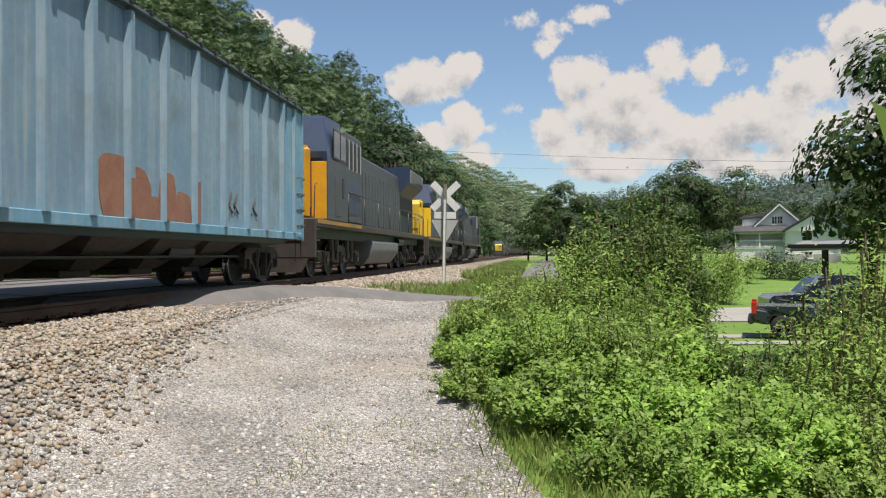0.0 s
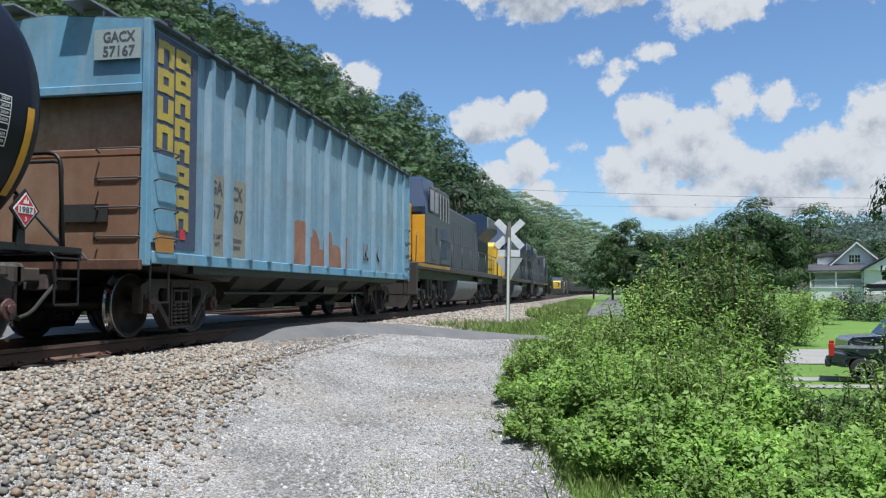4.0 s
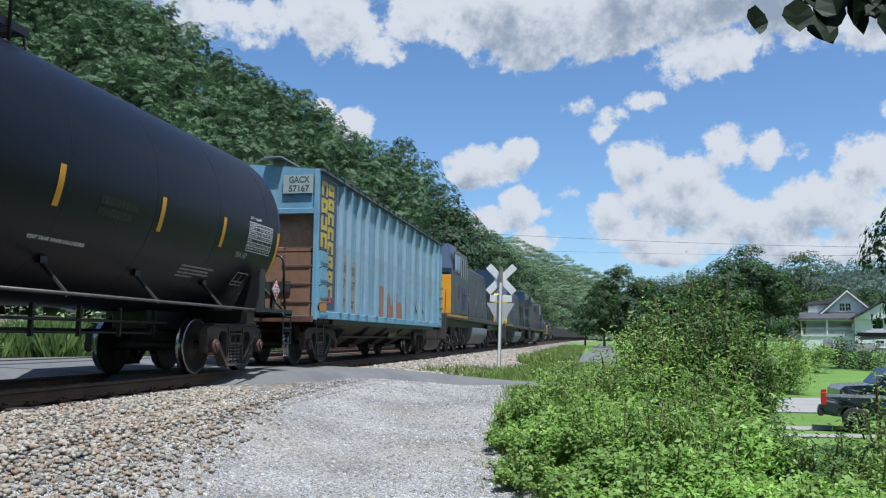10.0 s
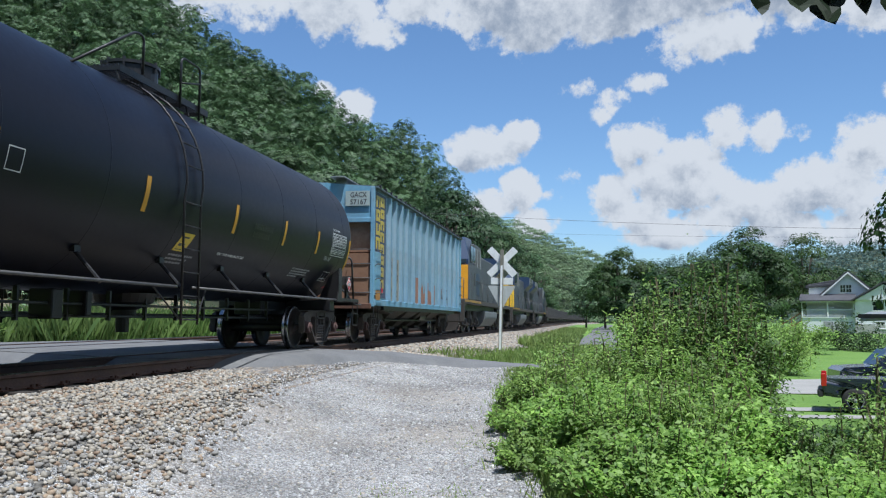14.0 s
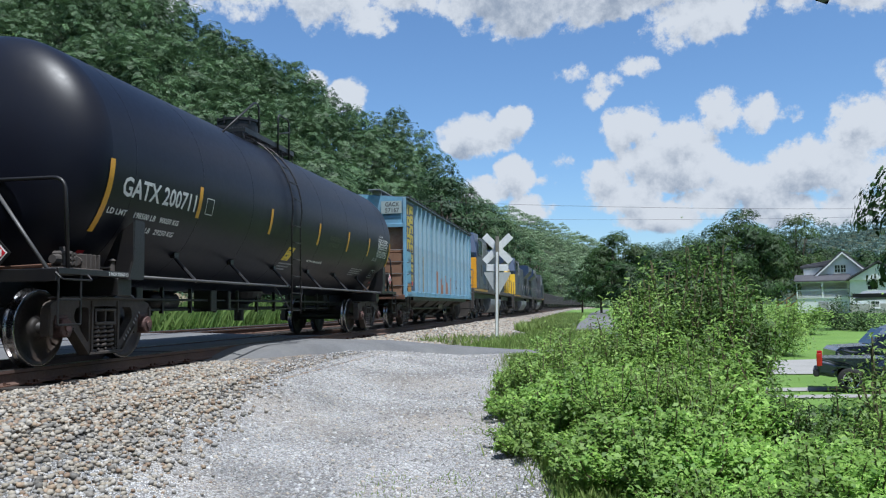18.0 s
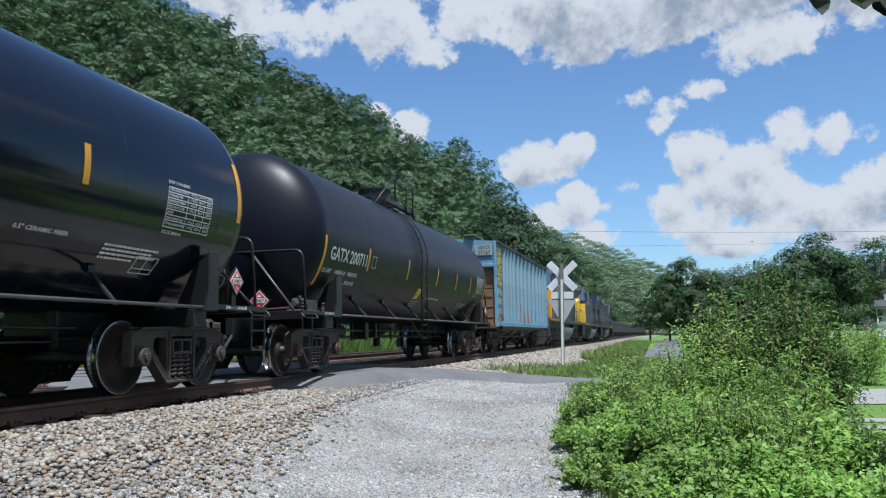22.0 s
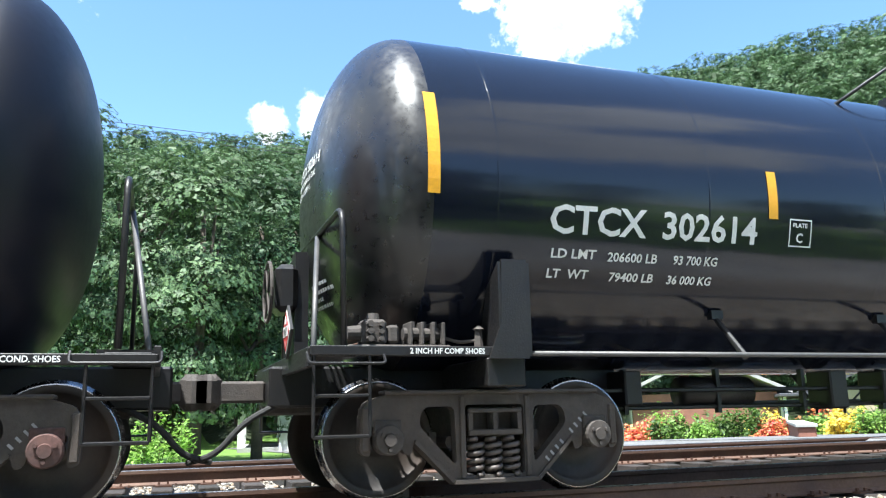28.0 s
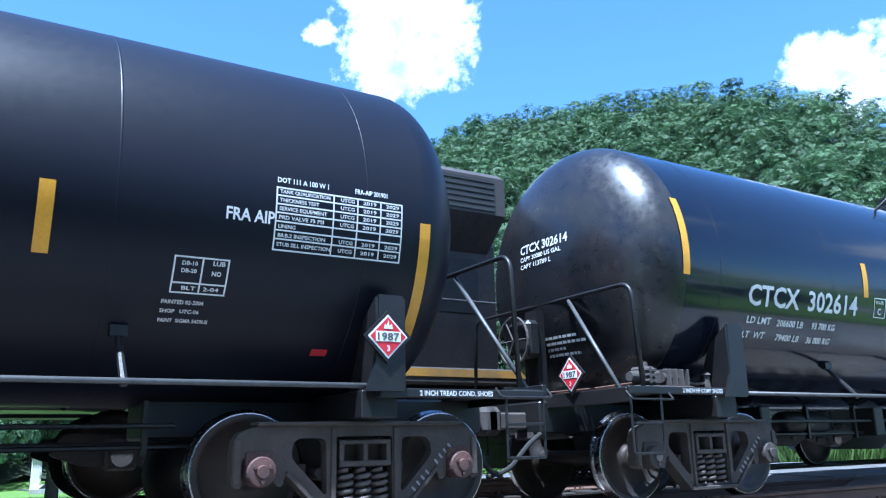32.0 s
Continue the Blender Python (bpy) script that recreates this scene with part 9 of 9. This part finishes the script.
def white_house():
    """White gabled house with a raised porch; local x to the right, -y towards the railway."""
    gx, gy = 31.6, 109.5
    ob = thing("house", "white clapboard house with a raised porch and dark shingle roofs", "house", pose(gx, gy, -0.75, 0, 0, -16))
    face = Matrix(((1, 0, 0, 0), (0, 0, -1, 0), (0, 1, 0, 0), (0, 0, 0, 1)))
    wall = part("wall", bm_box(-4.6, 3.6, 0, 9, 0, 4.8), "siding", ob)
    bm = bmesh.new()
    prism(bm, [(-2.8, 4.6), (3.4, 4.6), (0.3, 7.5)], 9.0, Matrix.Translation((0, 4.5, 0)) @ Matrix(((1, 0, 0, 0), (0, 0, 1, 0), (0, 1, 0, 0), (0, 0, 0, 1))))
    part("gable", bm, "siding", ob)
    siding(ob, -2.8, 3.4, -0.012, 4.6, 7.5, gable=(0.3, (4.6, 7.5)))
    siding(ob, 0.9, 3.6, -0.012, 1.7, 4.6)
    for a, b in (((-3.3, 4.4), (0.3, 7.75)), ((0.3, 7.75), (3.9, 4.4))):
        bm = bmesh.new()
        d = (Vector(b) - Vector(a)).normalized()
        n = Vector((-d.y, d.x)) * 0.2
        prism(bm, [a, b, (b[0] + n.x, b[1] + n.y), (a[0] + n.x, a[1] + n.y)], 10.2, Matrix.Translation((0, 4.5, 0)) @ Matrix(((1, 0, 0, 0), (0, 0, 1, 0), (0, 1, 0, 0), (0, 0, 0, 1))))
        roof = part("roof", bm, "shingle", ob, "dark grey shingle roof")
        bm = bmesh.new()
        prism(bm, [(a[0], a[1] - 0.22), (b[0], b[1] - 0.22), b, a], 0.06, Matrix.Translation((0, -0.62, 0)) @ Matrix(((1, 0, 0, 0), (0, 0, 1, 0), (0, 1, 0, 0), (0, 0, 0, 1))))
        part("bargeboard", bm, "trim_white", roof)
    # side dormer block
    part("dormer", bm_box(-4.3, -0.5, 1.2, 6.5, 4.7, 6.0), "siding", ob)
    part("dormer_roof", bm_box(-4.7, -0.3, 0.8, 7.0, 6.0, 6.35, bevel=0.05, turn=pose(0, 0, 0, 0, -6)), "shingle", ob)
    part("rear_roof", bm_box(-4.4, 0.4, 2.0, 8.5, 6.35, 6.75, bevel=0.05, turn=pose(0, 0, 0, 0, -10)), "shingle", ob)
    # porch
    part("porch_base", bm_box(-5.0, 0.9, -2.6, 0, 0, 1.95), "siding", ob)
    part("porch_floor", bm_box(-5.1, 0.9, -2.7, 0, 1.95, 2.07), "trim_white", ob)
    bm = bmesh.new()
    prism(bm, [(-3.0, 4.15), (0.05, 5.0), (0.05, 4.7), (-3.0, 4.0)], 6.4, Matrix.Translation((-2.1, 0, 0)) @ SIDE)
    part("porch_roof", bm, "shingle", ob)
    part("porch_beam", bm_box(-5.2, 1.0, -2.75, -2.6, 3.86, 4.06), "trim_white", ob)
    for x in (-5.0, -2.1, 0.8):
        part("porch_post", bm_box(x - 0.08, x + 0.08, -2.7, -2.54, 2.07, 3.88, bevel=0.01), "trim_white", ob)
    bm = bmesh.new()
    box(bm, -5.0, 0.8, -2.66, -2.58, 2.92, 3.0)
    box(bm, -5.0, 0.8, -2.66, -2.58, 2.15, 2.21)
    for k in range(37):
        x = -4.9 + k * 0.153
        box(bm, x - 0.018, x + 0.018, -2.64, -2.6, 2.21, 2.92)
    part("porch_railing", bm, "trim_white", ob, "white baluster railing")
    part("porch_shadow_wall", bm_box(-4.5, 0.8, -0.06, -0.02, 2.08, 4.3), "siding", ob)
    part("basement_door", bm_box(-2.6, -1.5, -2.66, -2.6, 0.05, 1.5), "grey_paint", ob)
    window(ob, Matrix.Translation((-0.32, -0.06, 5.2)) @ face, 0.55, 0.9)
    window(ob, Matrix.Translation((0.36, -0.06, 5.2)) @ face, 0.55, 0.9)
    # lower front wing with its own roof
    wing = part("wing", bm_box(0.95, 7.2, -3.4, 0, 0, 4.1), "siding", ob)
    siding(ob, 0.95, 7.2, -3.41, 1.2, 4.1)
    bm = bmesh.new()
    prism(bm, [(0.95, 4.1), (7.2, 4.1), (4.1, 6.0)], 4.2, Matrix.Translation((0, -1.7, 0)) @ Matrix(((1, 0, 0, 0), (0, 0, 1, 0), (0, 1, 0, 0), (0, 0, 0, 1))))
    part("wing_gable", bm, "siding", ob)
    for a, b in (((0.5, 3.95), (4.1, 6.2)), ((4.1, 6.2), (7.7, 3.95))):
        bm = bmesh.new()
        prism(bm, [a, b, (b[0], b[1] + 0.2), (a[0], a[1] + 0.2)], 4.6, Matrix.Translation((0, -1.8, 0)) @ Matrix(((1, 0, 0, 0), (0, 0, 1, 0), (0, 1, 0, 0), (0, 0, 0, 1))))
        part("wing_roof", bm, "shingle", ob)
    window(ob, Matrix.Translation((3.4, -3.46, 2.9)) @ face, 1.0, 1.0)
    window(ob, Matrix.Translation((3.6, -3.46, 0.75)) @ face, 0.9, 0.7)
    part("foundation", bm_box(0.9, 7.25, -3.5, -3.42, 0, 1.2), "concrete", ob)
    # outside stair
    bm = bmesh.new()
    for k in range(8):
        box(bm, -5.2 - k * 0.32, -4.9 - k * 0.32, -2.4, -1.3, 1.6 - k * 0.21, 1.66 - k * 0.21)
    for yy in (-2.4, -1.3):
        prism(bm, [(-5.0, 1.75), (-7.6, 0.05), (-7.6, -0.1), (-5.0, 1.5)], 0.06, Matrix.Translation((0, yy, 0)) @ Matrix(((1, 0, 0, 0), (0, 0, 1, 0), (0, 1, 0, 0), (0, 0, 0, 1))))
        rod(bm, (-5.0, yy, 2.7), (-7.6, yy, 1.0), 0.04)
        for k in range(3):
            rod(bm, (-5.1 - k * 1.2, yy, 1.6 - k * 0.78), (-5.1 - k * 1.2, yy, 2.65 - k * 0.78), 0.04)
    part("stair", bm, "wood", ob, "orange timber stair")


white_house()


def shed():
    """Open carport roof on posts by the parked trucks."""
    ob = thing("carport", "open carport with a pale sheet roof on dark posts", "carport", pose(14.5, 33.0, ground_z(14.5, 33), 0, 0, -20))
    part("roof", bm_box(-4.2, 5.0, -2.5, 3.5, 3.05, 3.16, bevel=0.02, turn=pose(0, 0, 0, 3, -2)), "galv", ob)
    part("fascia", bm_box(-4.25, 5.0, -2.56, -2.5, 2.85, 3.0), "black_steel", ob)
    for x in (-3.0, -1.3, 1.6, 4.4):
        part("post", bm_box(x - 0.08, x + 0.08, -2.4, -2.24, -0.1, 2.95, bevel=0.01), "black_steel", ob)
        part("post", bm_box(x - 0.08, x + 0.08, 3.0, 3.16, -0.1, 2.95, bevel=0.01), "black_steel", ob)


shed()


def car_wheel(parent, x, y, r, w=0.24):
    bm = bmesh.new()
    lathe(bm, [(r * 0.62, w / 2), (r * 0.9, w / 2), (r, w / 2 - 0.03), (r, -w / 2 + 0.03), (r * 0.9, -w / 2), (r * 0.62, -w / 2)], OUT, seg=28)
    t = part("wheel", bm, "tyre", parent, smooth=True)
    t.matrix_basis = pose(x, y, r, 0, 0, 0 if x > 0 else 180)
    bm = bmesh.new()
    lathe(bm, [(0, w / 2 - 0.04), (r * 0.18, w / 2 - 0.03), (r * 0.2, w / 2 - 0.06)], OUT, seg=20)
    for k in range(6):
        a = 2 * math.pi * k / 6
        rod(bm, (w / 2 - 0.05, r * 0.15 * math.cos(a), r * 0.15 * math.sin(a)), (w / 2 - 0.05, r * 0.6 * math.cos(a), r * 0.6 * math.sin(a)), r * 0.09, r * 0.13, 6)
    lathe(bm, [(r * 0.56, w / 2 - 0.02), (r * 0.64, w / 2 - 0.005), (r * 0.64, -w / 2)], OUT, seg=28)
    part("rim", bm, "chrome", t, "bright spoked alloy rim")


def vehicle(name, label, category, m, paint, side, L, W, H, wheel_r, axles, cabin, pickup=False, tail=True):
    """A car from its side outline: front at +y. side: outline (y, z) of the lower body; cabin: outline of the glasshouse."""
    ob = thing(name, label, category, m)
    bm = bmesh.new()
    prism(bm, side, W, SIDE)
    es = [e for e in bm.edges if abs(e.verts[0].co.x - e.verts[1].co.x) < 1e-4]
    bmesh.ops.bevel(bm, geom=es, offset=0.07, segments=2, affect='EDGES')
    body = part("body", bm, paint, ob)
    for p in body.data.polygons:
        p.use_smooth = False
    bm = bmesh.new()
    prism(bm, cabin, W * 0.86, SIDE)
    top = max(z for _, z in cabin)
    for v in bm.verts:
        if v.co.z > top - 0.15:
            v.co.x *= 0.88
    es = [e for e in bm.edges if min(e.verts[0].co.z, e.verts[1].co.z) > top - 0.15]
    bmesh.ops.bevel(bm, geom=es, offset=0.06, segments=2, affect='EDGES')
    cab = part("cabin", bm, paint, ob)
    lo, hi = min(z for _, z in cabin) + 0.04, top - 0.1
    y0, y1 = min(y for y, _ in cabin), max(y for y, _ in cabin)
    for sx in (-1, 1):
        ys = [y0 + 0.35, (y0 + y1) / 2 - 0.05, (y0 + y1) / 2 + 0.05, y1 - 0.5]
        for a, b in ((ys[0], ys[1]), (ys[2], ys[3])):
            bm = bmesh.new()
            vv = [bm.verts.new((sx * W * k, y, z)) for y, z, k in ((a, lo + 0.02, 0.434), (b, lo + 0.02, 0.434), (b - 0.05, hi, 0.395), (a + 0.08, hi, 0.395))]
            bm.faces.new(vv if sx > 0 else vv[::-1])
            part("side_glass", bm, "window_glass", cab)
    for a, b, s in ((y0, y0 + 0.22, -1), (y1, y1 - 0.5, 1)):
        bm = bmesh.new()
        vv = [bm.verts.new(p) for p in ((-W * 0.38, a + s * 0.012, lo + 0.03), (W * 0.38, a + s * 0.012, lo + 0.03), (W * 0.34, b + s * 0.03, hi), (-W * 0.34, b + s * 0.03, hi))]
        bm.faces.new(vv)
        part("windscreen" if s > 0 else "rear_window", bm, "window_glass", cab)
    for y in axles:
        for sx in (-1, 1):
            car_wheel(ob, sx * (W / 2 - 0.1), y, wheel_r)
    z_t = 0.95 if pickup else 0.92
    for sx in (-1, 1):
        part("tail_lamp", bm_box(sx * W / 2 - 0.12 * (sx > 0) - 0.01, sx * W / 2 + 0.12 * (sx < 0) + 0.01, -L / 2 - 0.015, -L / 2 + 0.14, z_t - 0.18, z_t + 0.2, bevel=0.02), "tail_red", ob, "red tail lamp")
        part("door_mirror", bm_box(sx * W / 2 - 0.02, sx * (W / 2 + 0.2), y1 - 0.75, y1 - 0.6, lo + 0.02, lo + 0.2, bevel=0.03), paint if not pickup else "plastic_dark", ob)
    part("bumper", bm_box(-W / 2 + 0.03, W / 2 - 0.03, -L / 2 - 0.12, -L / 2 + 0.05, 0.45, 0.68, bevel=0.04), "plastic_dark", ob, "dark rear bumper")
    part("plate_bar", bm_box(-0.26, 0.26, -L / 2 - 0.135, -L / 2 - 0.12, 0.5, 0.62) if pickup else bm_box(-0.26, 0.26, -L / 2 - 0.02, -L / 2 - 0.0, 0.82, 0.95), "grey_paint", ob)
    return ob


PICK_SIDE = [(-2.9, 0.55), (-2.9, 1.12), (-0.55, 1.14), (-0.5, 1.16), (1.4, 1.16), (2.7, 1.08), (2.85, 0.95), (2.9, 0.5), (2.3, 0.45), (2.2, 0.75), (1.95, 0.88), (1.65, 0.88), (1.4, 0.75), (1.3, 0.42), (-1.35, 0.42), (-1.45, 0.75), (-1.7, 0.88), (-2.0, 0.88), (-2.25, 0.75), (-2.35, 0.5)]
PICK_CAB = [(-0.6, 1.12), (-0.45, 1.82), (0.8, 1.84), (1.65, 1.13)]
vehicle("pickup_truck", "dark blue pickup truck with chrome rims parked on the lawn", "pickup truck", pose(9.4, 26.3, ground_z(9.4, 26.3), 0, 0, -105), "truck_paint", [(y * 0.86, z * 0.9) for y, z in PICK_SIDE], 5.0, 1.75, 1.65, 0.37, (-1.6, 1.55), [(y * 0.86, z * 0.9) for y, z in PICK_CAB], pickup=True)
vehicle("pickup_truck", "dark pickup truck parked behind the first", "pickup truck", pose(11.6, 32.0, ground_z(11.6, 32.0), 0, 0, 88), "truck_paint", PICK_SIDE, 5.8, 1.95, 1.84, 0.42, (-1.85, 1.8), PICK_CAB, pickup=True)
SUV_SIDE = [(-2.25, 0.5), (-2.28, 0.95), (-2.15, 1.06), (-1.6, 1.05), (1.0, 1.02), (2.0, 0.98), (2.25, 0.8), (2.28, 0.45), (1.85, 0.4), (1.75, 0.65), (1.5, 0.76), (1.25, 0.65), (1.15, 0.36), (-1.1, 0.36), (-1.2, 0.65), (-1.45, 0.76), (-1.7, 0.65), (-1.8, 0.42)]
SUV_CAB = [(-1.75, 1.02), (-1.0, 1.42), (-0.6, 1.47), (0.25, 1.47), (1.25, 1.0)]
cx, cy = -38.4 * math.sin(radians(68.4)), 38.4 * math.cos(radians(68.4))
vehicle("parked_car", "white sedan car parked under a metal carport", "car", pose(cx, cy, ground_z(cx, cy), 0, 0, 88), "car_white", SUV_SIDE, 4.56, 1.84, 1.66, 0.34, (-1.45, 1.5), SUV_CAB)


def polar(az, r):
    return -r * math.sin(radians(az)), r * math.cos(radians(az))


def left_house(label, az, r, turn, w, d, h, wall_m, roof_m, porch=True):
    x, y = polar(az, r)
    ob = thing("house", label, "house", pose(x, y, ground_z(x, y) - 0.1, 0, 0, turn))
    face = Matrix(((1, 0, 0, 0), (0, 0, -1, 0), (0, 1, 0, 0), (0, 0, 0, 1)))
    part("wall", bm_box(-w / 2, w / 2, 0, d, 0, h), wall_m, ob)
    bm = bmesh.new()
    prism(bm, [(-0.7, h - 0.1), (d / 2, h + d * 0.26), (d + 0.7, h - 0.1), (d + 0.7, h + 0.1), (d / 2, h + d * 0.26 + 0.22), (-0.7, h + 0.1)], w + 1.2, SIDE)
    part("roof", bm, roof_m, ob)
    for k in range(int(w // 3)):
        xx = -w / 2 + 1.6 + k * 3.0
        window(ob, Matrix.Translation((xx, -0.05, 1.0)) @ face, 1.1, 1.2)
    part("door", bm_box(0.1, 1.05, -0.06, 0.0, 0.05, 2.1), "wood", ob)
    if porch:
        part("porch_floor", bm_box(-w / 2 + 0.5, w / 2 - 0.5, -2.4, 0, 0.0, 0.35), "concrete", ob)
        part("porch_roof", bm_box(-w / 2 + 0.3, w / 2 - 0.3, -2.6, 0.1, 2.55, 2.72, bevel=0.03), roof_m, ob)
        for k in range(5):
            xx = -w / 2 + 0.7 + k * (w - 1.4) / 4
            part("porch_post", bm_box(xx - 0.07, xx + 0.07, -2.4, -2.26, 0.35, 2.56), "trim_white", ob)
    bm = bm_box(-w / 4, -w / 4 + 0.6, d * 0.45, d * 0.45 + 0.6, h, h + d * 0.26 + 1.0)
    part("chimney", bm, "brick_red", ob)
    return ob


left_house("low tan house with a porch and grey roof behind the garden", 46, 52, -38, 13, 8, 2.9, "house_tan", "shingle")
left_house("low red brick house with a pale porch roof", 58, 55, -30, 12, 8, 2.9, "brick_red", "concrete")


def metal_carport():
    x, y = -35.3, 15.35
    ob = thing("carport", "metal carport with a tan curved sheet roof on white posts", "carport", pose(x, y, ground_z(x, y), 0, 0, 88))
    prof = [(-2.05, 1.75), (-2.0, 2.05), (-1.8, 2.27), (0, 2.85), (1.8, 2.27), (2.0, 2.05), (2.05, 1.75)]
    inner = [(x * 0.975, z - 0.05) for x, z in prof][::-1]
    bm = bmesh.new()
    prism(bm, prof + inner, 6.4, Matrix.Translation((0, 3.1, 0)) @ Matrix(((1, 0, 0, 0), (0, 0, 1, 0), (0, 1, 0, 0), (0, 0, 0, 1))))
    part("roof", bm, "sheet_tan", ob, "tan curved sheet roof")
    for k in range(9):
        bm = bmesh.new()
        pipe(bm, [(px, -0.08 + k * 0.79, pz + 0.012) for px, pz in prof], 0.018, 5)
        part("roof_rib", bm, "sheet_tan", ob)
    for k in (0, 2, 4):
        for sx in (-1, 1):
            part("post", bm_box(sx * 1.98 - 0.035, sx * 1.98 + 0.035, 0.05 + k * 1.5 - 0.035, 0.05 + k * 1.5 + 0.035, -0.2, 2.1), "trim_white", ob, "thin white post")
    for yy in (0.05, 6.05):
        part("truss", bm_box(-1.9, 1.9, yy - 0.03, yy + 0.03, 2.1, 2.16), "trim_white", ob)


metal_carport()
left_house("low pale house beyond the lawn", 82, 55, -8, 11, 7, 2.9, "siding", "shingle")
left_house("low tan house behind the reeds", 33, 56, -55, 10, 7, 2.9, "house_tan", "shingle", porch=False)

# garden along the far side of the tracks
rg = random.Random(4)
for k, (az, r, w, h, m, lab) in enumerate((
        (62.0, 30, 1.6, 0.9, "leaf_low", "clipped green garden shrub"), (60.3, 30, 1.3, 0.8, "leaf_low", "clipped green garden shrub"), (58.8, 31, 2.2, 0.7, "leaf_low", "low green garden hedge"),
        (57.2, 29, 1.6, 1.2, "flower", "orange and pink flowering shrub"), (55.6, 28, 1.4, 1.3, "leaf_dark", "dark purple green garden shrub"), (53.9, 28, 1.8, 1.1, "leaf_low", "round green garden shrub"),
        (52.3, 29, 1.6, 1.0, "leaf_dark", "round green garden shrub"), (50.8, 28, 1.8, 1.6, "leaf_dark", "conical dark green garden shrub"), (48.8, 27, 1.5, 0.8, "flower", "pink flowering garden plants"),
        (46.5, 27, 1.4, 0.9, "leaf_low", "low leafy green garden plants"), (44.5, 26, 1.6, 1.1, "flower_y", "bed of yellow garden flowers"), (42.5, 25, 1.5, 1.2, "leaf_low", "broad leaved green garden plants"), (40.5, 26, 1.6, 1.3, "leaf_near", "tall fresh green garden plants"),
        (60.0, 40, 2.4, 1.8, "flower", "large pink flowering garden shrub"), (52.0, 42, 2.6, 2.0, "leaf_dark", "large green garden shrub"), (49.5, 45, 2.4, 1.8, "flower_y", "large yellow flowering garden shrub"), (56.0, 44, 2.6, 2.2, "leaf_low", "large green garden shrub"),
        (75.8, 24, 2.2, 1.6, "leaf_dark", "dark green shrub on the lawn"), (77.5, 30, 1.8, 1.1, "leaf_low", "green shrub on the lawn"), (37.5, 30, 3.0, 2.2, "leaf_light", "tall leafy green garden shrub"), (34, 33, 3.4, 2.6, "leaf_light", "tall leafy green garden shrub"),
        (29, 40, 3.6, 2.6, "leaf_hill", "tall leafy green garden shrub"), (46, 36, 2.2, 1.6, "flower", "large pink flowering garden shrub"), (90, 26, 2.4, 1.8, "leaf_low", "green shrub on the lawn"), (97, 24, 2.6, 2.2, "leaf_dark", "dark green shrub on the lawn"))):
    x, y = polar(az, r)
    bush("garden_shrub", lab, x, y, w, w, h, 1500, 0.10 + 0.02 * w, m, 200 + k, 22, 0.6, category="shrub")


def garden_posts():
    for az, r, h, m, lab in ((63.1, 36, 4.2, "bark", "tall dark weathered wooden post"), (60.9, 27, 2.6, "post_grey", "weathered grey wooden garden post")):
        x, y = polar(az, r)
        bm = bmesh.new()
        rod(bm, (x, y, ground_z(x, y) - 0.2), (x, y, ground_z(x, y) + h), 0.05, seg=8)
        tagged(part("garden_post", bm, m), lab, "post")
    x, y = polar(72.4, 33.5)
    ob = thing("utility_box", "dark green pedestal box with a white cap on the lawn", "utility box", pose(x, y, ground_z(x, y)))
    part("box", bm_box(-0.2, 0.2, -0.2, 0.2, 0, 0.85, bevel=0.03), "bin_green", ob)
    part("cap", bm_box(-0.23, 0.23, -0.23, 0.23, 0.85, 1.0, bevel=0.04), "trim_white", ob)
    x, y = polar(47.5, 24)
    ob = thing("planter_wall", "low red brick garden wall", "garden wall", pose(x, y, ground_z(x, y), 0, 0, -40))
    part("wall", bm_box(-3.0, 3.0, -0.2, 0.2, -0.2, 0.55, bevel=0.02), "brick_red", ob)
    part("coping", bm_box(-3.05, 3.05, -0.24, 0.24, 0.55, 0.63, bevel=0.01), "concrete", ob)


garden_posts()


# ---------------------------------------------------------------- what moves
OTHER_Y, OTHER_SPEED = 3.45, 8.3      # place of the oncoming nose at 30 s, and its speed


def motions():
    near_t = [t for t, _ in ROLLED]
    for car, s in NEAR_TRAIN:
        flip = 180 if car is loco_c else 0
        walk(car, [(t, pose(TRACK_A, s + rolled(t), 0, 0, 0, flip)) for t in near_t])
    roll_t = [k * 0.5 for k in range(65)]
    for ax, y, r in WHEELS:
        flip = -1 if ax.parent is loco_c else 1
        walk(ax, [(t, pose(0, y, r, math.degrees(-rolled(t) / r) * flip)) for t in roll_t])
    for car, s in FAR_TRAIN:
        rows = []
        for t in [2 * k for k in range(17)]:
            y = OTHER_Y + s - OTHER_SPEED * (t - 30)
            slope = -math.degrees(math.atan(max(0.0, y - BEND_Y) / BEND_R))
            rows.append((t, pose(TRACK_B + bend(y), y, RISE_B, 0, 0, slope)))
        walk(car, rows)


motions()
